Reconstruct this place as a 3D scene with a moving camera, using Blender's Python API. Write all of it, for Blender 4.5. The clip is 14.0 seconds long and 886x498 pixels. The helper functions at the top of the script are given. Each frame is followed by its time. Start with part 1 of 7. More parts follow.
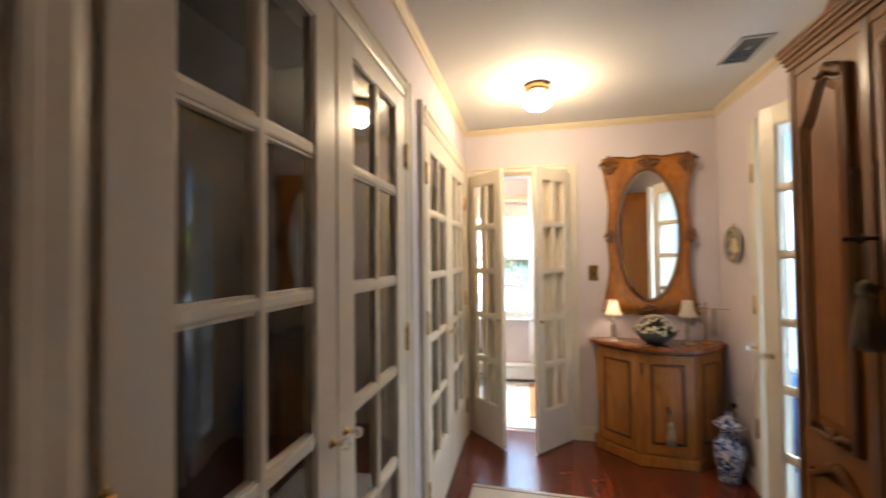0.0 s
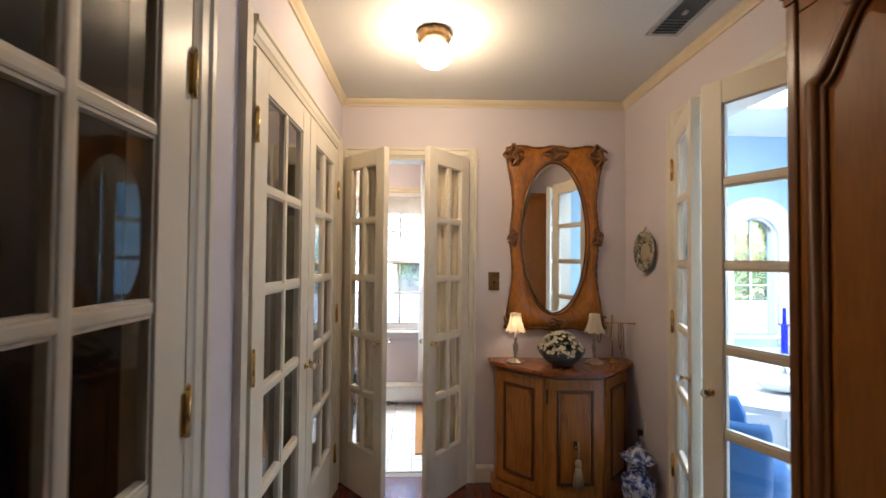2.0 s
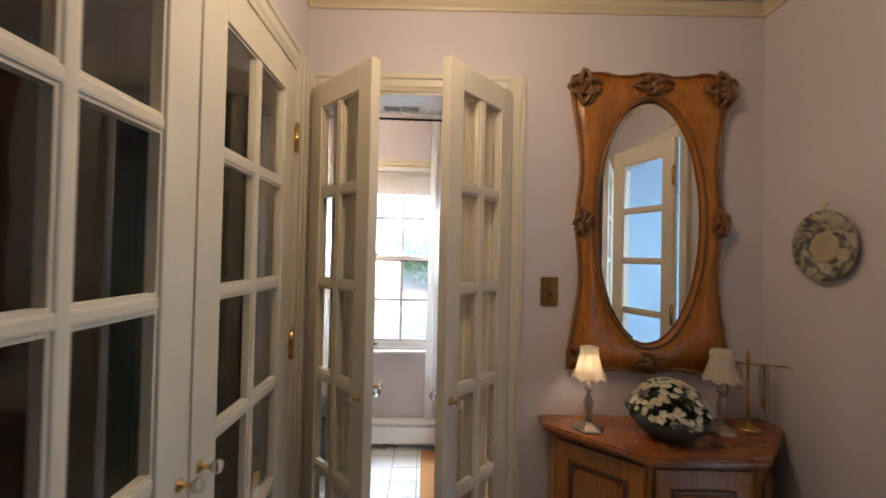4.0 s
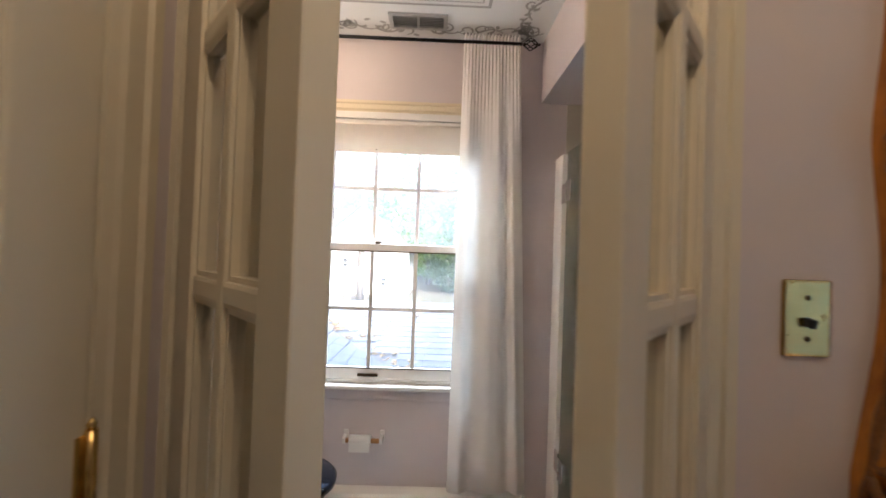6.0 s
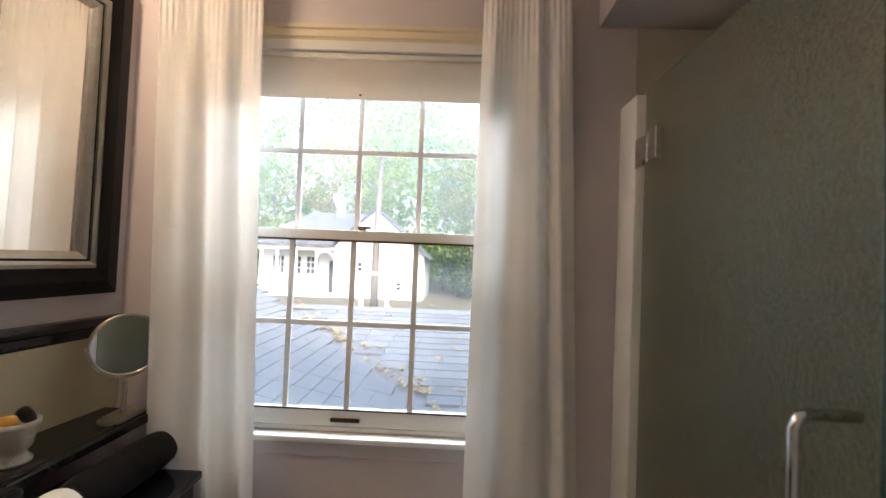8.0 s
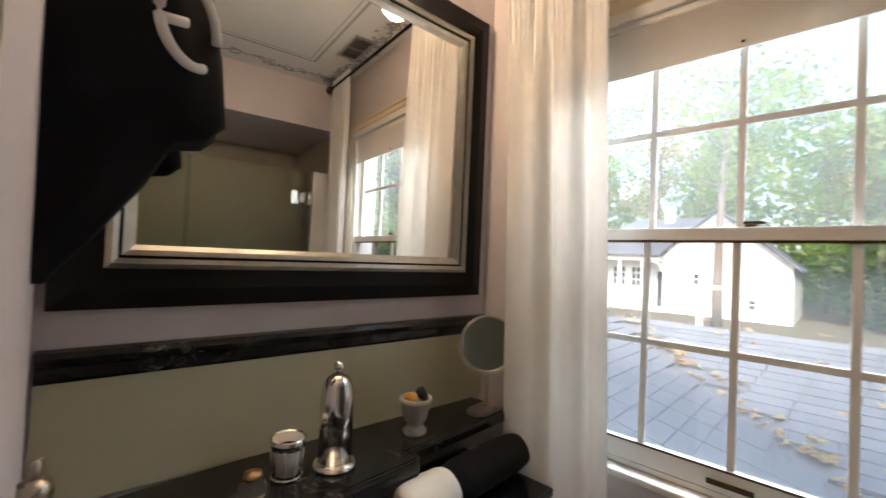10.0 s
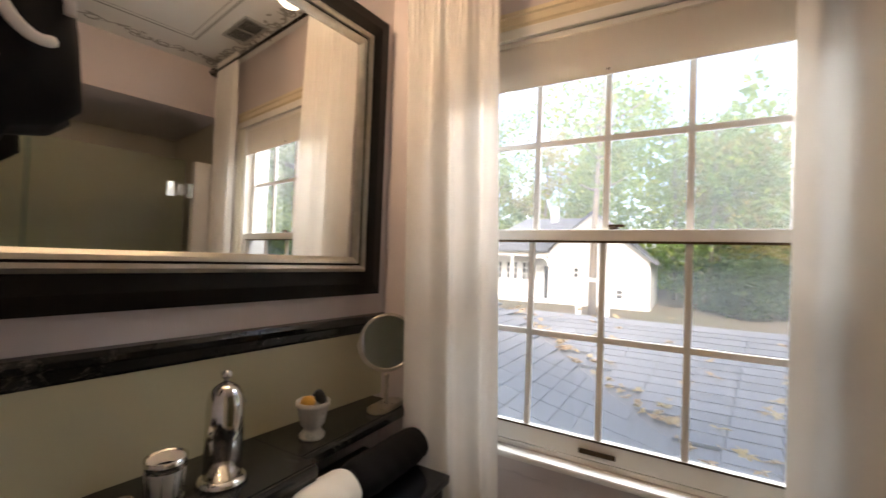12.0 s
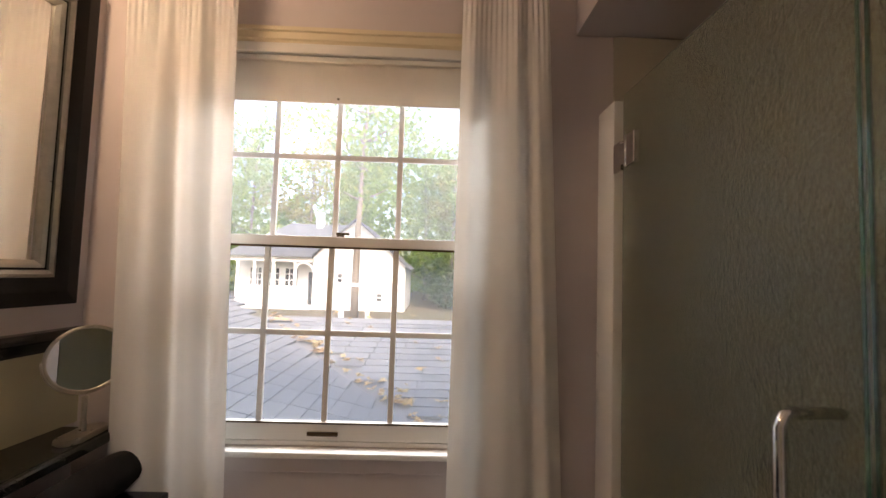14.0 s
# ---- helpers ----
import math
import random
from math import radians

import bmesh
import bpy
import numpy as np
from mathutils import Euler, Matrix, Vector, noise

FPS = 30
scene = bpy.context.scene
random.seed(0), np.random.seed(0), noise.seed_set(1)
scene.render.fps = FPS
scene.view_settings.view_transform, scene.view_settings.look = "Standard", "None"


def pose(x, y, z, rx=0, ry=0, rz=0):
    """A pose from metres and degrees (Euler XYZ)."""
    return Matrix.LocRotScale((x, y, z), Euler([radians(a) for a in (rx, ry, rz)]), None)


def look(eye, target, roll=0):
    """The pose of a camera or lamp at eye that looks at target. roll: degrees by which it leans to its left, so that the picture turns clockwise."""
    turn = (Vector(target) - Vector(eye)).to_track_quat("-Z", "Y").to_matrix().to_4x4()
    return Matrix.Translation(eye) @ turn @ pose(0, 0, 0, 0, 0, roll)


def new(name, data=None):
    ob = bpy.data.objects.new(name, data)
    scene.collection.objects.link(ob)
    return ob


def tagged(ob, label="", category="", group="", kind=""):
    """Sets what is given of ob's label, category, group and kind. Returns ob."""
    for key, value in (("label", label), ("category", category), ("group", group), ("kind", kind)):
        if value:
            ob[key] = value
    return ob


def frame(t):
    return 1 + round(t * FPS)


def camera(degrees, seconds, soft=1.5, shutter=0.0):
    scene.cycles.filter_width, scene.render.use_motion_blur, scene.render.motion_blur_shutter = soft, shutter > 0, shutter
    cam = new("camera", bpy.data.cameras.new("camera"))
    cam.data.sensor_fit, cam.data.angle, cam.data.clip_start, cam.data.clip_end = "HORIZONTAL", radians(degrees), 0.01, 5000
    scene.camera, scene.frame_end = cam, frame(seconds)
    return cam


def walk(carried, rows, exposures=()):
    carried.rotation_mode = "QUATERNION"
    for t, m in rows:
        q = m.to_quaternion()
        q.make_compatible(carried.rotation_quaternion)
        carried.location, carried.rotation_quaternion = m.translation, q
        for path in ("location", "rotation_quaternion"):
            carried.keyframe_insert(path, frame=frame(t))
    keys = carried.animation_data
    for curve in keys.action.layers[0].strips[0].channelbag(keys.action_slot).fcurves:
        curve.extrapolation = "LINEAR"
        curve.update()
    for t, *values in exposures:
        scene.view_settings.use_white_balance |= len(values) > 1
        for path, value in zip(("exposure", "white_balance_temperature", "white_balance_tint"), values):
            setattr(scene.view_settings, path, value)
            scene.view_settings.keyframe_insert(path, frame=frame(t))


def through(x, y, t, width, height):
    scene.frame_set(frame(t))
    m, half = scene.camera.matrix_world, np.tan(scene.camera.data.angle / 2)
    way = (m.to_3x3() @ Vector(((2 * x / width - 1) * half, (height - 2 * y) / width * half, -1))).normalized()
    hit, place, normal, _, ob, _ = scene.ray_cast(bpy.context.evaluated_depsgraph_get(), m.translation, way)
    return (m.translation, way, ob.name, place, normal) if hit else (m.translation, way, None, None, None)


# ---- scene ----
cam = camera(94.1, 14.0, shutter=0.5)
PATH = [
    (0, (0.109, -3.317, 1.392), (-0.373, -1.377, 1.433), -0.6),
    (0.5, (0.126, -3.183, 1.401), (0.039, -1.185, 1.433), -0.6),
    (1, (0.101, -3.012, 1.372), (0.095, -1.013, 1.413), -0.3),
    (1.5, (0.1, -2.813, 1.376), (0.116, -0.814, 1.42), 0.1),
    (2, (0.095, -2.63, 1.407), (0.125, -0.631, 1.451), 0.5),
    (2.5, (0.084, -2.408, 1.435), (0.109, -0.408, 1.476), 0.9),
    (3, (0.064, -2.179, 1.425), (0.094, -0.179, 1.462), 1.1),
    (3.2, (0.074, -2.071, 1.418), (0.096, -0.072, 1.453), 1.0),
    (4.3, (0.02, -1.48, 1.39), (0.012, 0.52, 1.42), 1.4),
    (5.5, (-0.033, -0.878, 1.353), (-0.067, 1.121, 1.385), 1.8),
    (6, (-0.075, -0.645, 1.338), (-0.13, 1.353, 1.372), 2.0),
    (6.5, (-0.084, -0.47, 1.329), (-0.163, 1.528, 1.357), 1.9),
    (7, (-0.076, -0.27, 1.3), (-0.197, 1.726, 1.351), 2.3),
    (7.5, (-0.073, -0.137, 1.289), (-0.196, 1.859, 1.344), 2.2),
    (8, (-0.078, -0.008, 1.295), (-0.211, 1.986, 1.351), 2.3),
    (8.5, (-0.114, 0.088, 1.302), (-0.442, 2.06, 1.359), 2.2),
    (9, (-0.187, 0.135, 1.289), (-0.957, 1.98, 1.347), 2.4),
    (9.2, (-0.203, 0.138, 1.286), (-1.157, 1.894, 1.341), 2.5),
    (9.75, (-0.228, 0.141, 1.281), (-1.553, 1.639, 1.326), 2.5),
    (10.3, (-0.243, 0.139, 1.275), (-1.786, 1.411, 1.313), 2.4),
    (10.85, (-0.25, 0.135, 1.27), (-1.837, 1.353, 1.304), 2.3),
    (11.3, (-0.251, 0.13, 1.268), (-1.693, 1.515, 1.302), 2.2),
    (11.5, (-0.249, 0.125, 1.271), (-1.601, 1.598, 1.309), 2.2),
    (12, (-0.22, 0.129, 1.286), (-1.305, 1.808, 1.33), 2.1),
    (12.5, (-0.179, 0.123, 1.299), (-1.024, 1.935, 1.348), 1.9),
    (13, (-0.124, 0.103, 1.314), (-0.645, 2.033, 1.38), 1.9),
    (13.5, (-0.084, 0.08, 1.301), (-0.223, 2.072, 1.395), 1.8),
    (14, (-0.077, 0.015, 1.28), (-0.12, 2.011, 1.391), 1.8),
]
walk(cam, [(t, look(eye, target, roll)) for t, eye, target, roll in PATH], [(0.0, 4.1, 5850, 8), (1.0, 3.9, 5650, 9), (1.5, 3.65, 5600, 9), (3.0, 3.3, 5600, 10), (5.5, 2.85, 5750, 10), (6.0, 2.85, 5800, 10), (6.5, 2.8, 5950, 10), (7.0, 2.5, 6150, 10), (9.0, 1.97, 6300, 9), (11.5, 1.82, 6800, 12), (12.5, 1.82, 7050, 15), (14.0, 1.83, 7200, 17)])

# ---- world, sun, large lights ----
world = bpy.data.worlds.new("sky")
scene.world = world
world.use_nodes = True
_wn = world.node_tree.nodes
_sky = _wn.new("ShaderNodeTexSky")
_sky.sky_type = "NISHITA"
_sky.sun_disc = False
_sky.sun_elevation, _sky.sun_rotation = radians(38), radians(160)
_sky.air_density, _sky.dust_density = 1.0, 3.5
_wn["Background"].inputs["Strength"].default_value = 0.15
world.node_tree.links.new(_sky.outputs[0], _wn["Background"].inputs["Color"])


def lamp(name, kind, where, energy, color, size=0.1, size_y=None, aim=None):
    data = bpy.data.lights.new(name, kind)
    data.energy, data.color = energy, color
    if kind == "AREA":
        data.shape, data.size, data.size_y = "RECTANGLE", size, size_y or size
    elif kind == "SUN":
        data.angle = size
    else:
        data.shadow_soft_size = size
    ob = new(name, data)
    ob.matrix_world = look(where, aim) if aim else Matrix.Translation(where)
    return ob


SUN_FROM = Vector((0.25, -0.73, 0.62))
lamp("sun", "SUN", SUN_FROM * 30, 1.1, (1.0, 0.985, 0.965), radians(16), aim=(0, 0, 0))


def about(x, y, degrees):
    """A turn about an upright axis."""
    return Matrix.Translation((x, y, 0)) @ pose(0, 0, 0, 0, 0, degrees) @ Matrix.Translation((-x, -y, 0))


# the old house is not square: the closet wall and the bathroom stand a little askew to the mirror wall
LW = about(-0.52, 0.0, 2.15)
BW = about(-0.475, 1.38, 2.6)
VW = about(-1.27, 1.38, -2.4)
WARM = (1.0, 0.645, 0.32)
lamp("hall_bulb", "POINT", (0.075, -0.80, 2.29), 1.25, WARM, 0.045)
for _y in (0.47, 0.82):
    lamp("vanity_bulb", "POINT", VW @ Vector((-1.13, _y, 2.16)), 1.55, (1.0, 0.71, 0.46), 0.04)
lamp("window_daylight", "AREA", BW @ Vector((-0.475, 1.85, 2.42)), 17.0, (0.86, 0.94, 1.0), 0.9, 0.45, aim=BW @ Vector((-0.475, 0.75, 0.75)))
lamp("table_bulb", "POINT", (0.575, -0.135, 1.02), 0.045, WARM, 0.02)
lamp("skylight_daylight", "AREA", (2.55, 0.0, 2.95), 8.0, (0.80, 0.92, 1.0), 1.0, 1.5, aim=(2.55, 0.001, 0))
# added fill lamp, set in an unseen east opening to brighten the sunroom
lamp("sunroom_fill_light", "AREA", (5.13, -0.9, 1.5), 4.0, (0.85, 0.94, 1.0), 1.6, 1.6, aim=(1.5, -0.9, 1.2))

# ---- materials ----


class Nodes:
    """A small helper for node trees."""

    def __init__(self, name):
        self.m = bpy.data.materials.new(name)
        self.m.use_nodes = True
        self.t = self.m.node_tree
        self.b = self.t.nodes["Principled BSDF"]
        self.out = self.t.nodes["Material Output"]

    def add(self, kind, **values):
        n = self.t.nodes.new(kind)
        for k, v in values.items():
            n.inputs[k.replace("_", " ")].default_value = v
        return n

    def link(self, a, b):
        self.t.links.new(a, b)

    def coords(self, scale=(1, 1, 1), rot=(0, 0, 0), random_shift=False):
        c = self.t.nodes.new("ShaderNodeTexCoord")
        mp = self.t.nodes.new("ShaderNodeMapping")
        mp.inputs["Scale"].default_value = scale
        mp.inputs["Rotation"].default_value = rot
        self.link(c.outputs["Object"], mp.inputs["Vector"])
        if random_shift:
            info = self.t.nodes.new("ShaderNodeObjectInfo")
            mul = self.t.nodes.new("ShaderNodeVectorMath")
            mul.operation = "SCALE"
            mul.inputs[0].default_value = (37.0, 19.0, 53.0)
            self.link(info.outputs["Random"], mul.inputs["Scale"])
            self.link(mul.outputs[0], mp.inputs["Location"])
        return mp.outputs[0]

    def noise(self, vec, scale, detail=4.0, rough=0.55, distort=0.0):
        n = self.add("ShaderNodeTexNoise", Scale=scale, Detail=detail, Roughness=rough, Distortion=distort)
        self.link(vec, n.inputs["Vector"])
        return n.outputs["Fac"]

    def ramp(self, fac, stops):
        r = self.t.nodes.new("ShaderNodeValToRGB")
        e = r.color_ramp.elements
        while len(e) < len(stops):
            e.new(0.5)
        for el, (p, c) in zip(e, stops):
            el.position, el.color = p, (*c, 1) if len(c) == 3 else c
        self.link(fac, r.inputs[0])
        return r.outputs[0]

    def mixcol(self, fac, a, b, mode="MIX"):
        mx = self.t.nodes.new("ShaderNodeMix")
        mx.data_type, mx.blend_type = "RGBA", mode
        for sock, v in ((mx.inputs[0], fac), (mx.inputs[6], a), (mx.inputs[7], b)):
            if isinstance(v, (int, float)):
                sock.default_value = v
            elif isinstance(v, tuple):
                sock.default_value = (*v, 1)
            else:
                self.link(v, sock)
        return mx.outputs[2]

    def bump(self, height, strength, distance=0.002):
        n = self.add("ShaderNodeBump", Strength=strength, Distance=distance)
        self.link(height, n.inputs["Height"])
        self.link(n.outputs[0], self.b.inputs["Normal"])

    def set(self, **values):
        for k, v in values.items():
            self.b.inputs[k.replace("_", " ")].default_value = v
        return self

    def color(self, c):
        if isinstance(c, tuple):
            self.b.inputs["Base Color"].default_value = (*c, 1)
        else:
            self.link(c, self.b.inputs["Base Color"])
        return self

    def rough_var(self, fac, lo, hi):
        mr = self.add("ShaderNodeMapRange", To_Min=lo, To_Max=hi)
        self.link(fac, mr.inputs["Value"])
        self.link(mr.outputs[0], self.b.inputs["Roughness"])


def shade(c, k):
    return tuple(min(1.0, v * k) for v in c)


def paint(name, c, rough=0.5, var=0.06, grain=220.0, bump=0.12, spec=0.4):
    n = Nodes(name)
    v = n.coords()
    big = n.noise(v, 1.7, 5)
    n.color(n.ramp(big, [(0.3, shade(c, 1 - var)), (0.7, shade(c, 1 + var * 0.5))]))
    fine = n.noise(v, grain, 3)
    n.rough_var(n.noise(v, 6, 4), rough - 0.07, rough + 0.08)
    n.bump(fine, bump, 0.0008)
    n.set(Specular_IOR_Level=spec)
    return n.m


def wood(name, dark, mid, light, rough=0.35, along=(9, 9, 0.8), coat=0.25, shift=False):
    n = Nodes(name)
    v = n.coords(along, random_shift=shift)
    g = n.noise(v, 3.0, 8, 0.62, 1.2)
    base = n.ramp(g, [(0.28, dark), (0.5, mid), (0.72, light)])
    fine = n.noise(n.coords((along[0] * 12, along[1] * 12, along[2] * 4), random_shift=shift), 3.0, 3)
    blot = n.noise(n.coords((1, 1, 1)), 5.0, 3)
    col = n.mixcol(0.35, base, n.ramp(fine, [(0.35, dark), (0.65, light)]))
    col = n.mixcol(0.45, col, n.ramp(blot, [(0.3, shade(mid, 0.6)), (0.7, light)]), "SOFT_LIGHT")
    if shift:
        info = n.t.nodes.new("ShaderNodeObjectInfo")
        col = n.mixcol(0.5, col, n.ramp(info.outputs["Random"], [(0.0, shade(mid, 0.55)), (1.0, shade(light, 1.15))]), "SOFT_LIGHT")
    n.color(col)
    n.rough_var(blot, rough - 0.08, rough + 0.12)
    n.bump(fine, 0.15, 0.001)
    n.set(Coat_Weight=coat, Coat_Roughness=0.18)
    return n.m


def metal(name, c, rough=0.25, var=0.1):
    n = Nodes(name)
    v = n.coords()
    t = n.noise(v, 35, 4)
    n.color(n.ramp(t, [(0.3, shade(c, 1 - var * 2)), (0.7, c)]))
    n.rough_var(n.noise(v, 60, 3), max(0.02, rough - 0.08), rough + 0.12)
    n.set(Metallic=1.0)
    return n.m


def marble(name, ground, cloud, vein, scale=4.0, rough=0.12, width=0.012, vein_mix=1.0):
    n = Nodes(name)
    v = n.coords()
    cl = n.ramp(n.noise(v, scale * 0.8, 6, 0.6, 0.6), [(0.3, ground), (0.75, cloud)])
    a = n.noise(v, scale, 7, 0.62, 1.6)
    band = n.ramp(a, [(0.5 - width * 2.2, (0, 0, 0)), (0.5, (1, 1, 1)), (0.5 + width * 2.2, (0, 0, 0))])
    gate = n.ramp(n.noise(v, scale * 0.55, 3), [(0.46, (0, 0, 0)), (0.64, (vein_mix,) * 3)])
    n.color(n.mixcol(n.mixcol(1.0, band, gate, "MULTIPLY"), cl, vein))
    n.rough_var(n.noise(v, 20, 3), rough - 0.04, rough + 0.08)
    return n.m


def fabric(name, c, through=0.0, weave=900.0, rough=0.9, sheen=0.3):
    n = Nodes(name)
    v = n.coords()
    n.color(n.ramp(n.noise(v, 9, 5), [(0.3, shade(c, 0.93)), (0.7, c)]))
    w = n.noise(n.coords((1, 1, 0.25)), weave, 2)
    n.bump(w, 0.25, 0.001)
    n.set(Roughness=rough, Sheen_Weight=sheen, Specular_IOR_Level=0.15)
    if through:
        tr = n.t.nodes.new("ShaderNodeBsdfTranslucent")
        tr.inputs[0].default_value = (*c, 1)
        mx = n.t.nodes.new("ShaderNodeMixShader")
        mx.inputs[0].default_value = through
        n.link(n.b.outputs[0], mx.inputs[1])
        n.link(tr.outputs[0], mx.inputs[2])
        n.link(mx.outputs[0], n.out.inputs["Surface"])
    return n.m


def glass(name, c=(1, 1, 1), rough=0.0, relief=0.0, ior=1.45):
    n = Nodes(name)
    n.set(Transmission_Weight=1.0, Roughness=rough, IOR=ior)
    n.color(c)
    if relief:
        v = n.coords((1, 1, 0.5))
        h = n.noise(v, 200, 3, 0.6, 0.5)
        n.bump(h, relief, 0.004)
    return n.m


def veiled_glass(name):
    """Clear glass with translucent white mixed in for the glare over the view."""
    n = Nodes(name)
    n.set(Transmission_Weight=1.0, Roughness=0.0, IOR=1.45)
    n.color((1, 1, 1))
    tr = n.t.nodes.new("ShaderNodeBsdfTranslucent")
    tr.inputs[0].default_value = (0.9, 0.92, 0.95, 1)
    mx = n.t.nodes.new("ShaderNodeMixShader")
    n.link(n.ramp(n.noise(n.coords(), 3, 5), [(0.3, (0.05, 0.05, 0.05)), (0.7, (0.075, 0.075, 0.075))]), mx.inputs[0])
    n.link(n.b.outputs[0], mx.inputs[1])
    n.link(tr.outputs[0], mx.inputs[2])
    n.link(mx.outputs[0], n.out.inputs["Surface"])
    return n.m


def glow(name, c, strength):
    n = Nodes(name)
    n.color(c)
    n.b.inputs["Emission Color"].default_value = (*c, 1)
    n.set(Emission_Strength=strength, Roughness=0.25)
    return n.m


M = {}
M["wall"] = paint("lilac_wall_paint", (0.66, 0.60, 0.62), 0.62, 0.04)
M["bath_wall"] = paint("bath_wall_paint", (0.60, 0.53, 0.52), 0.6, 0.05)
M["ceiling"] = paint("ceiling_paint", (0.70, 0.69, 0.66), 0.8, 0.04, 120, 0.2)
M["trim"] = paint("cream_trim_paint", (0.70, 0.64, 0.52), 0.34, 0.05, 90, 0.08)
M["door"] = paint("white_door_paint", (0.74, 0.675, 0.55), 0.32, 0.06, 80, 0.1)
M["crown"] = paint("yellow_cream_paint", (0.68, 0.58, 0.40), 0.4, 0.05)
M["white"] = paint("white_gloss_paint", (0.78, 0.76, 0.72), 0.3, 0.04)
# near-black stands in for the shade deep in the closets
M["closet"] = paint("closet_shade_black", (0.018, 0.016, 0.015), 0.8, 0.15)
M["blue"] = paint("pale_blue_paint", (0.44, 0.60, 0.74), 0.7, 0.04)
M["floorwood"] = wood("red_brown_floorboards", (0.075, 0.02, 0.008), (0.19, 0.055, 0.020), (0.30, 0.095, 0.035), 0.22, (7, 0.7, 7), 0.6, True)
M["gap"] = paint("dark_subfloor", (0.03, 0.015, 0.008), 0.8, 0.1)
M["tile"] = paint("white_floor_tile", (0.74, 0.74, 0.72), 0.18, 0.04, 60, 0.05)
M["grout"] = paint("grey_grout", (0.30, 0.28, 0.26), 0.85, 0.1)
M["pine"] = wood("honey_sideboard_wood", (0.19, 0.076, 0.012), (0.41, 0.185, 0.030), (0.55, 0.27, 0.055), 0.3, (9, 9, 0.9), 0.45)
M["pine_dark"] = wood("dark_moulding_wood", (0.07, 0.028, 0.009), (0.15, 0.065, 0.02), (0.22, 0.10, 0.035), 0.36, (9, 9, 0.9), 0.25)
M["pine_top"] = wood("reddish_top_wood", (0.17, 0.06, 0.018), (0.33, 0.13, 0.038), (0.45, 0.20, 0.06), 0.25, (0.9, 9, 9), 0.5)
M["armoire"] = wood("walnut_armoire_wood", (0.20, 0.078, 0.006), (0.27, 0.112, 0.009), (0.33, 0.142, 0.013), 0.4, (5, 5, 0.9), 0.10)
# the door walnut darkened to carry shade on the mouldings; chair legs reuse it
M["armoire_shaded"] = wood("shaded_walnut", (0.12, 0.045, 0.005), (0.19, 0.074, 0.008), (0.26, 0.108, 0.013), 0.32, (8, 8, 0.8), 0.22)
M["burl"] = wood("burl_mirror_wood", (0.21, 0.078, 0.009), (0.44, 0.195, 0.024), (0.58, 0.28, 0.042), 0.3, (5, 5, 2.2), 0.45)
M["gilt"] = wood("carved_gilt_wood", (0.10, 0.042, 0.010), (0.22, 0.10, 0.024), (0.36, 0.19, 0.06), 0.38, (30, 30, 30), 0.3)
M["brass"] = metal("polished_brass", (0.80, 0.56, 0.22), 0.22)
M["bronze"] = metal("antique_bronze", (0.10, 0.065, 0.035), 0.42, 0.2)
M["lampbrass"] = metal("worn_brass_canopy", (0.42, 0.26, 0.12), 0.38, 0.25)
M["chrome"] = metal("chrome", (0.80, 0.78, 0.75), 0.08)
M["steel"] = metal("brushed_nickel", (0.62, 0.56, 0.48), 0.28)
M["silverframe"] = metal("silver_leaf_frame", (0.52, 0.49, 0.43), 0.3, 0.08)
M["iron"] = metal("black_iron", (0.03, 0.028, 0.026), 0.5)
M["mirror"] = metal("mirror_glass", (0.90, 0.90, 0.88), 0.0, 0.0)
M["mirror"].node_tree.nodes["Principled BSDF"].inputs["Roughness"].default_value = 0.0
for _l in list(M["mirror"].node_tree.links):
    if _l.to_socket.name in ("Roughness", "Base Color"):
        M["mirror"].node_tree.links.remove(_l)
M["mirror"].node_tree.nodes["Principled BSDF"].inputs["Base Color"].default_value = (0.88, 0.87, 0.84, 1)
M["glass"] = glass("window_glass", (1, 1, 1), 0.0, 0.0, 1.38)
M["veiled"] = veiled_glass("veiled_window_glass")
M["crystal"] = glass("cut_crystal", (1, 1, 1), 0.03, 0.0, 1.5)
M["rainglass"] = glass("rain_textured_glass", (0.84, 0.90, 0.74), 0.24, 0.8)
M["edgeglass"] = glass("green_glass_edge", (0.25, 0.62, 0.50), 0.1)
M["blackpaint"] = paint("black_frame_paint", (0.011, 0.009, 0.008), 0.38, 0.3, 60, 0.4)
M["blackmarble"] = marble("black_marble", (0.010, 0.010, 0.010), (0.022, 0.021, 0.019), (0.40, 0.37, 0.33), 7.0, 0.14, 0.004, 0.4)
M["whitemarble"] = marble("white_marble", (0.58, 0.54, 0.48), (0.46, 0.43, 0.39), (0.24, 0.28, 0.27), 14.0, 0.25, 0.02, 0.8)
M["splash"] = paint("pale_green_backsplash", (0.54, 0.50, 0.34), 0.12, 0.03, 40, 0.02)
M["curtain"] = fabric("white_cotton_curtain", (0.92, 0.90, 0.87), 0.43)
M["sheer"] = fabric("cream_pleated_fabric", (0.80, 0.72, 0.56), 0.5)
M["shadefab"] = fabric("pale_roller_fabric", (0.74, 0.68, 0.60), 0.25)
M["lampshade"] = fabric("cream_silk", (0.86, 0.78, 0.66), 0.5)
M["towel_black"] = fabric("black_terry", (0.010, 0.009, 0.010), 0, 300, 1.0, 0.04)
M["towel_white"] = fabric("white_terry", (0.76, 0.71, 0.62), 0, 300, 1.0)
M["embroidery"] = fabric("white_thread", (0.72, 0.68, 0.64), 0, 500)
M["rug"] = fabric("cream_rug", (0.58, 0.52, 0.44), 0, 260)
M["matbrown"] = fabric("tan_woven_mat", (0.42, 0.20, 0.06), 0, 120)
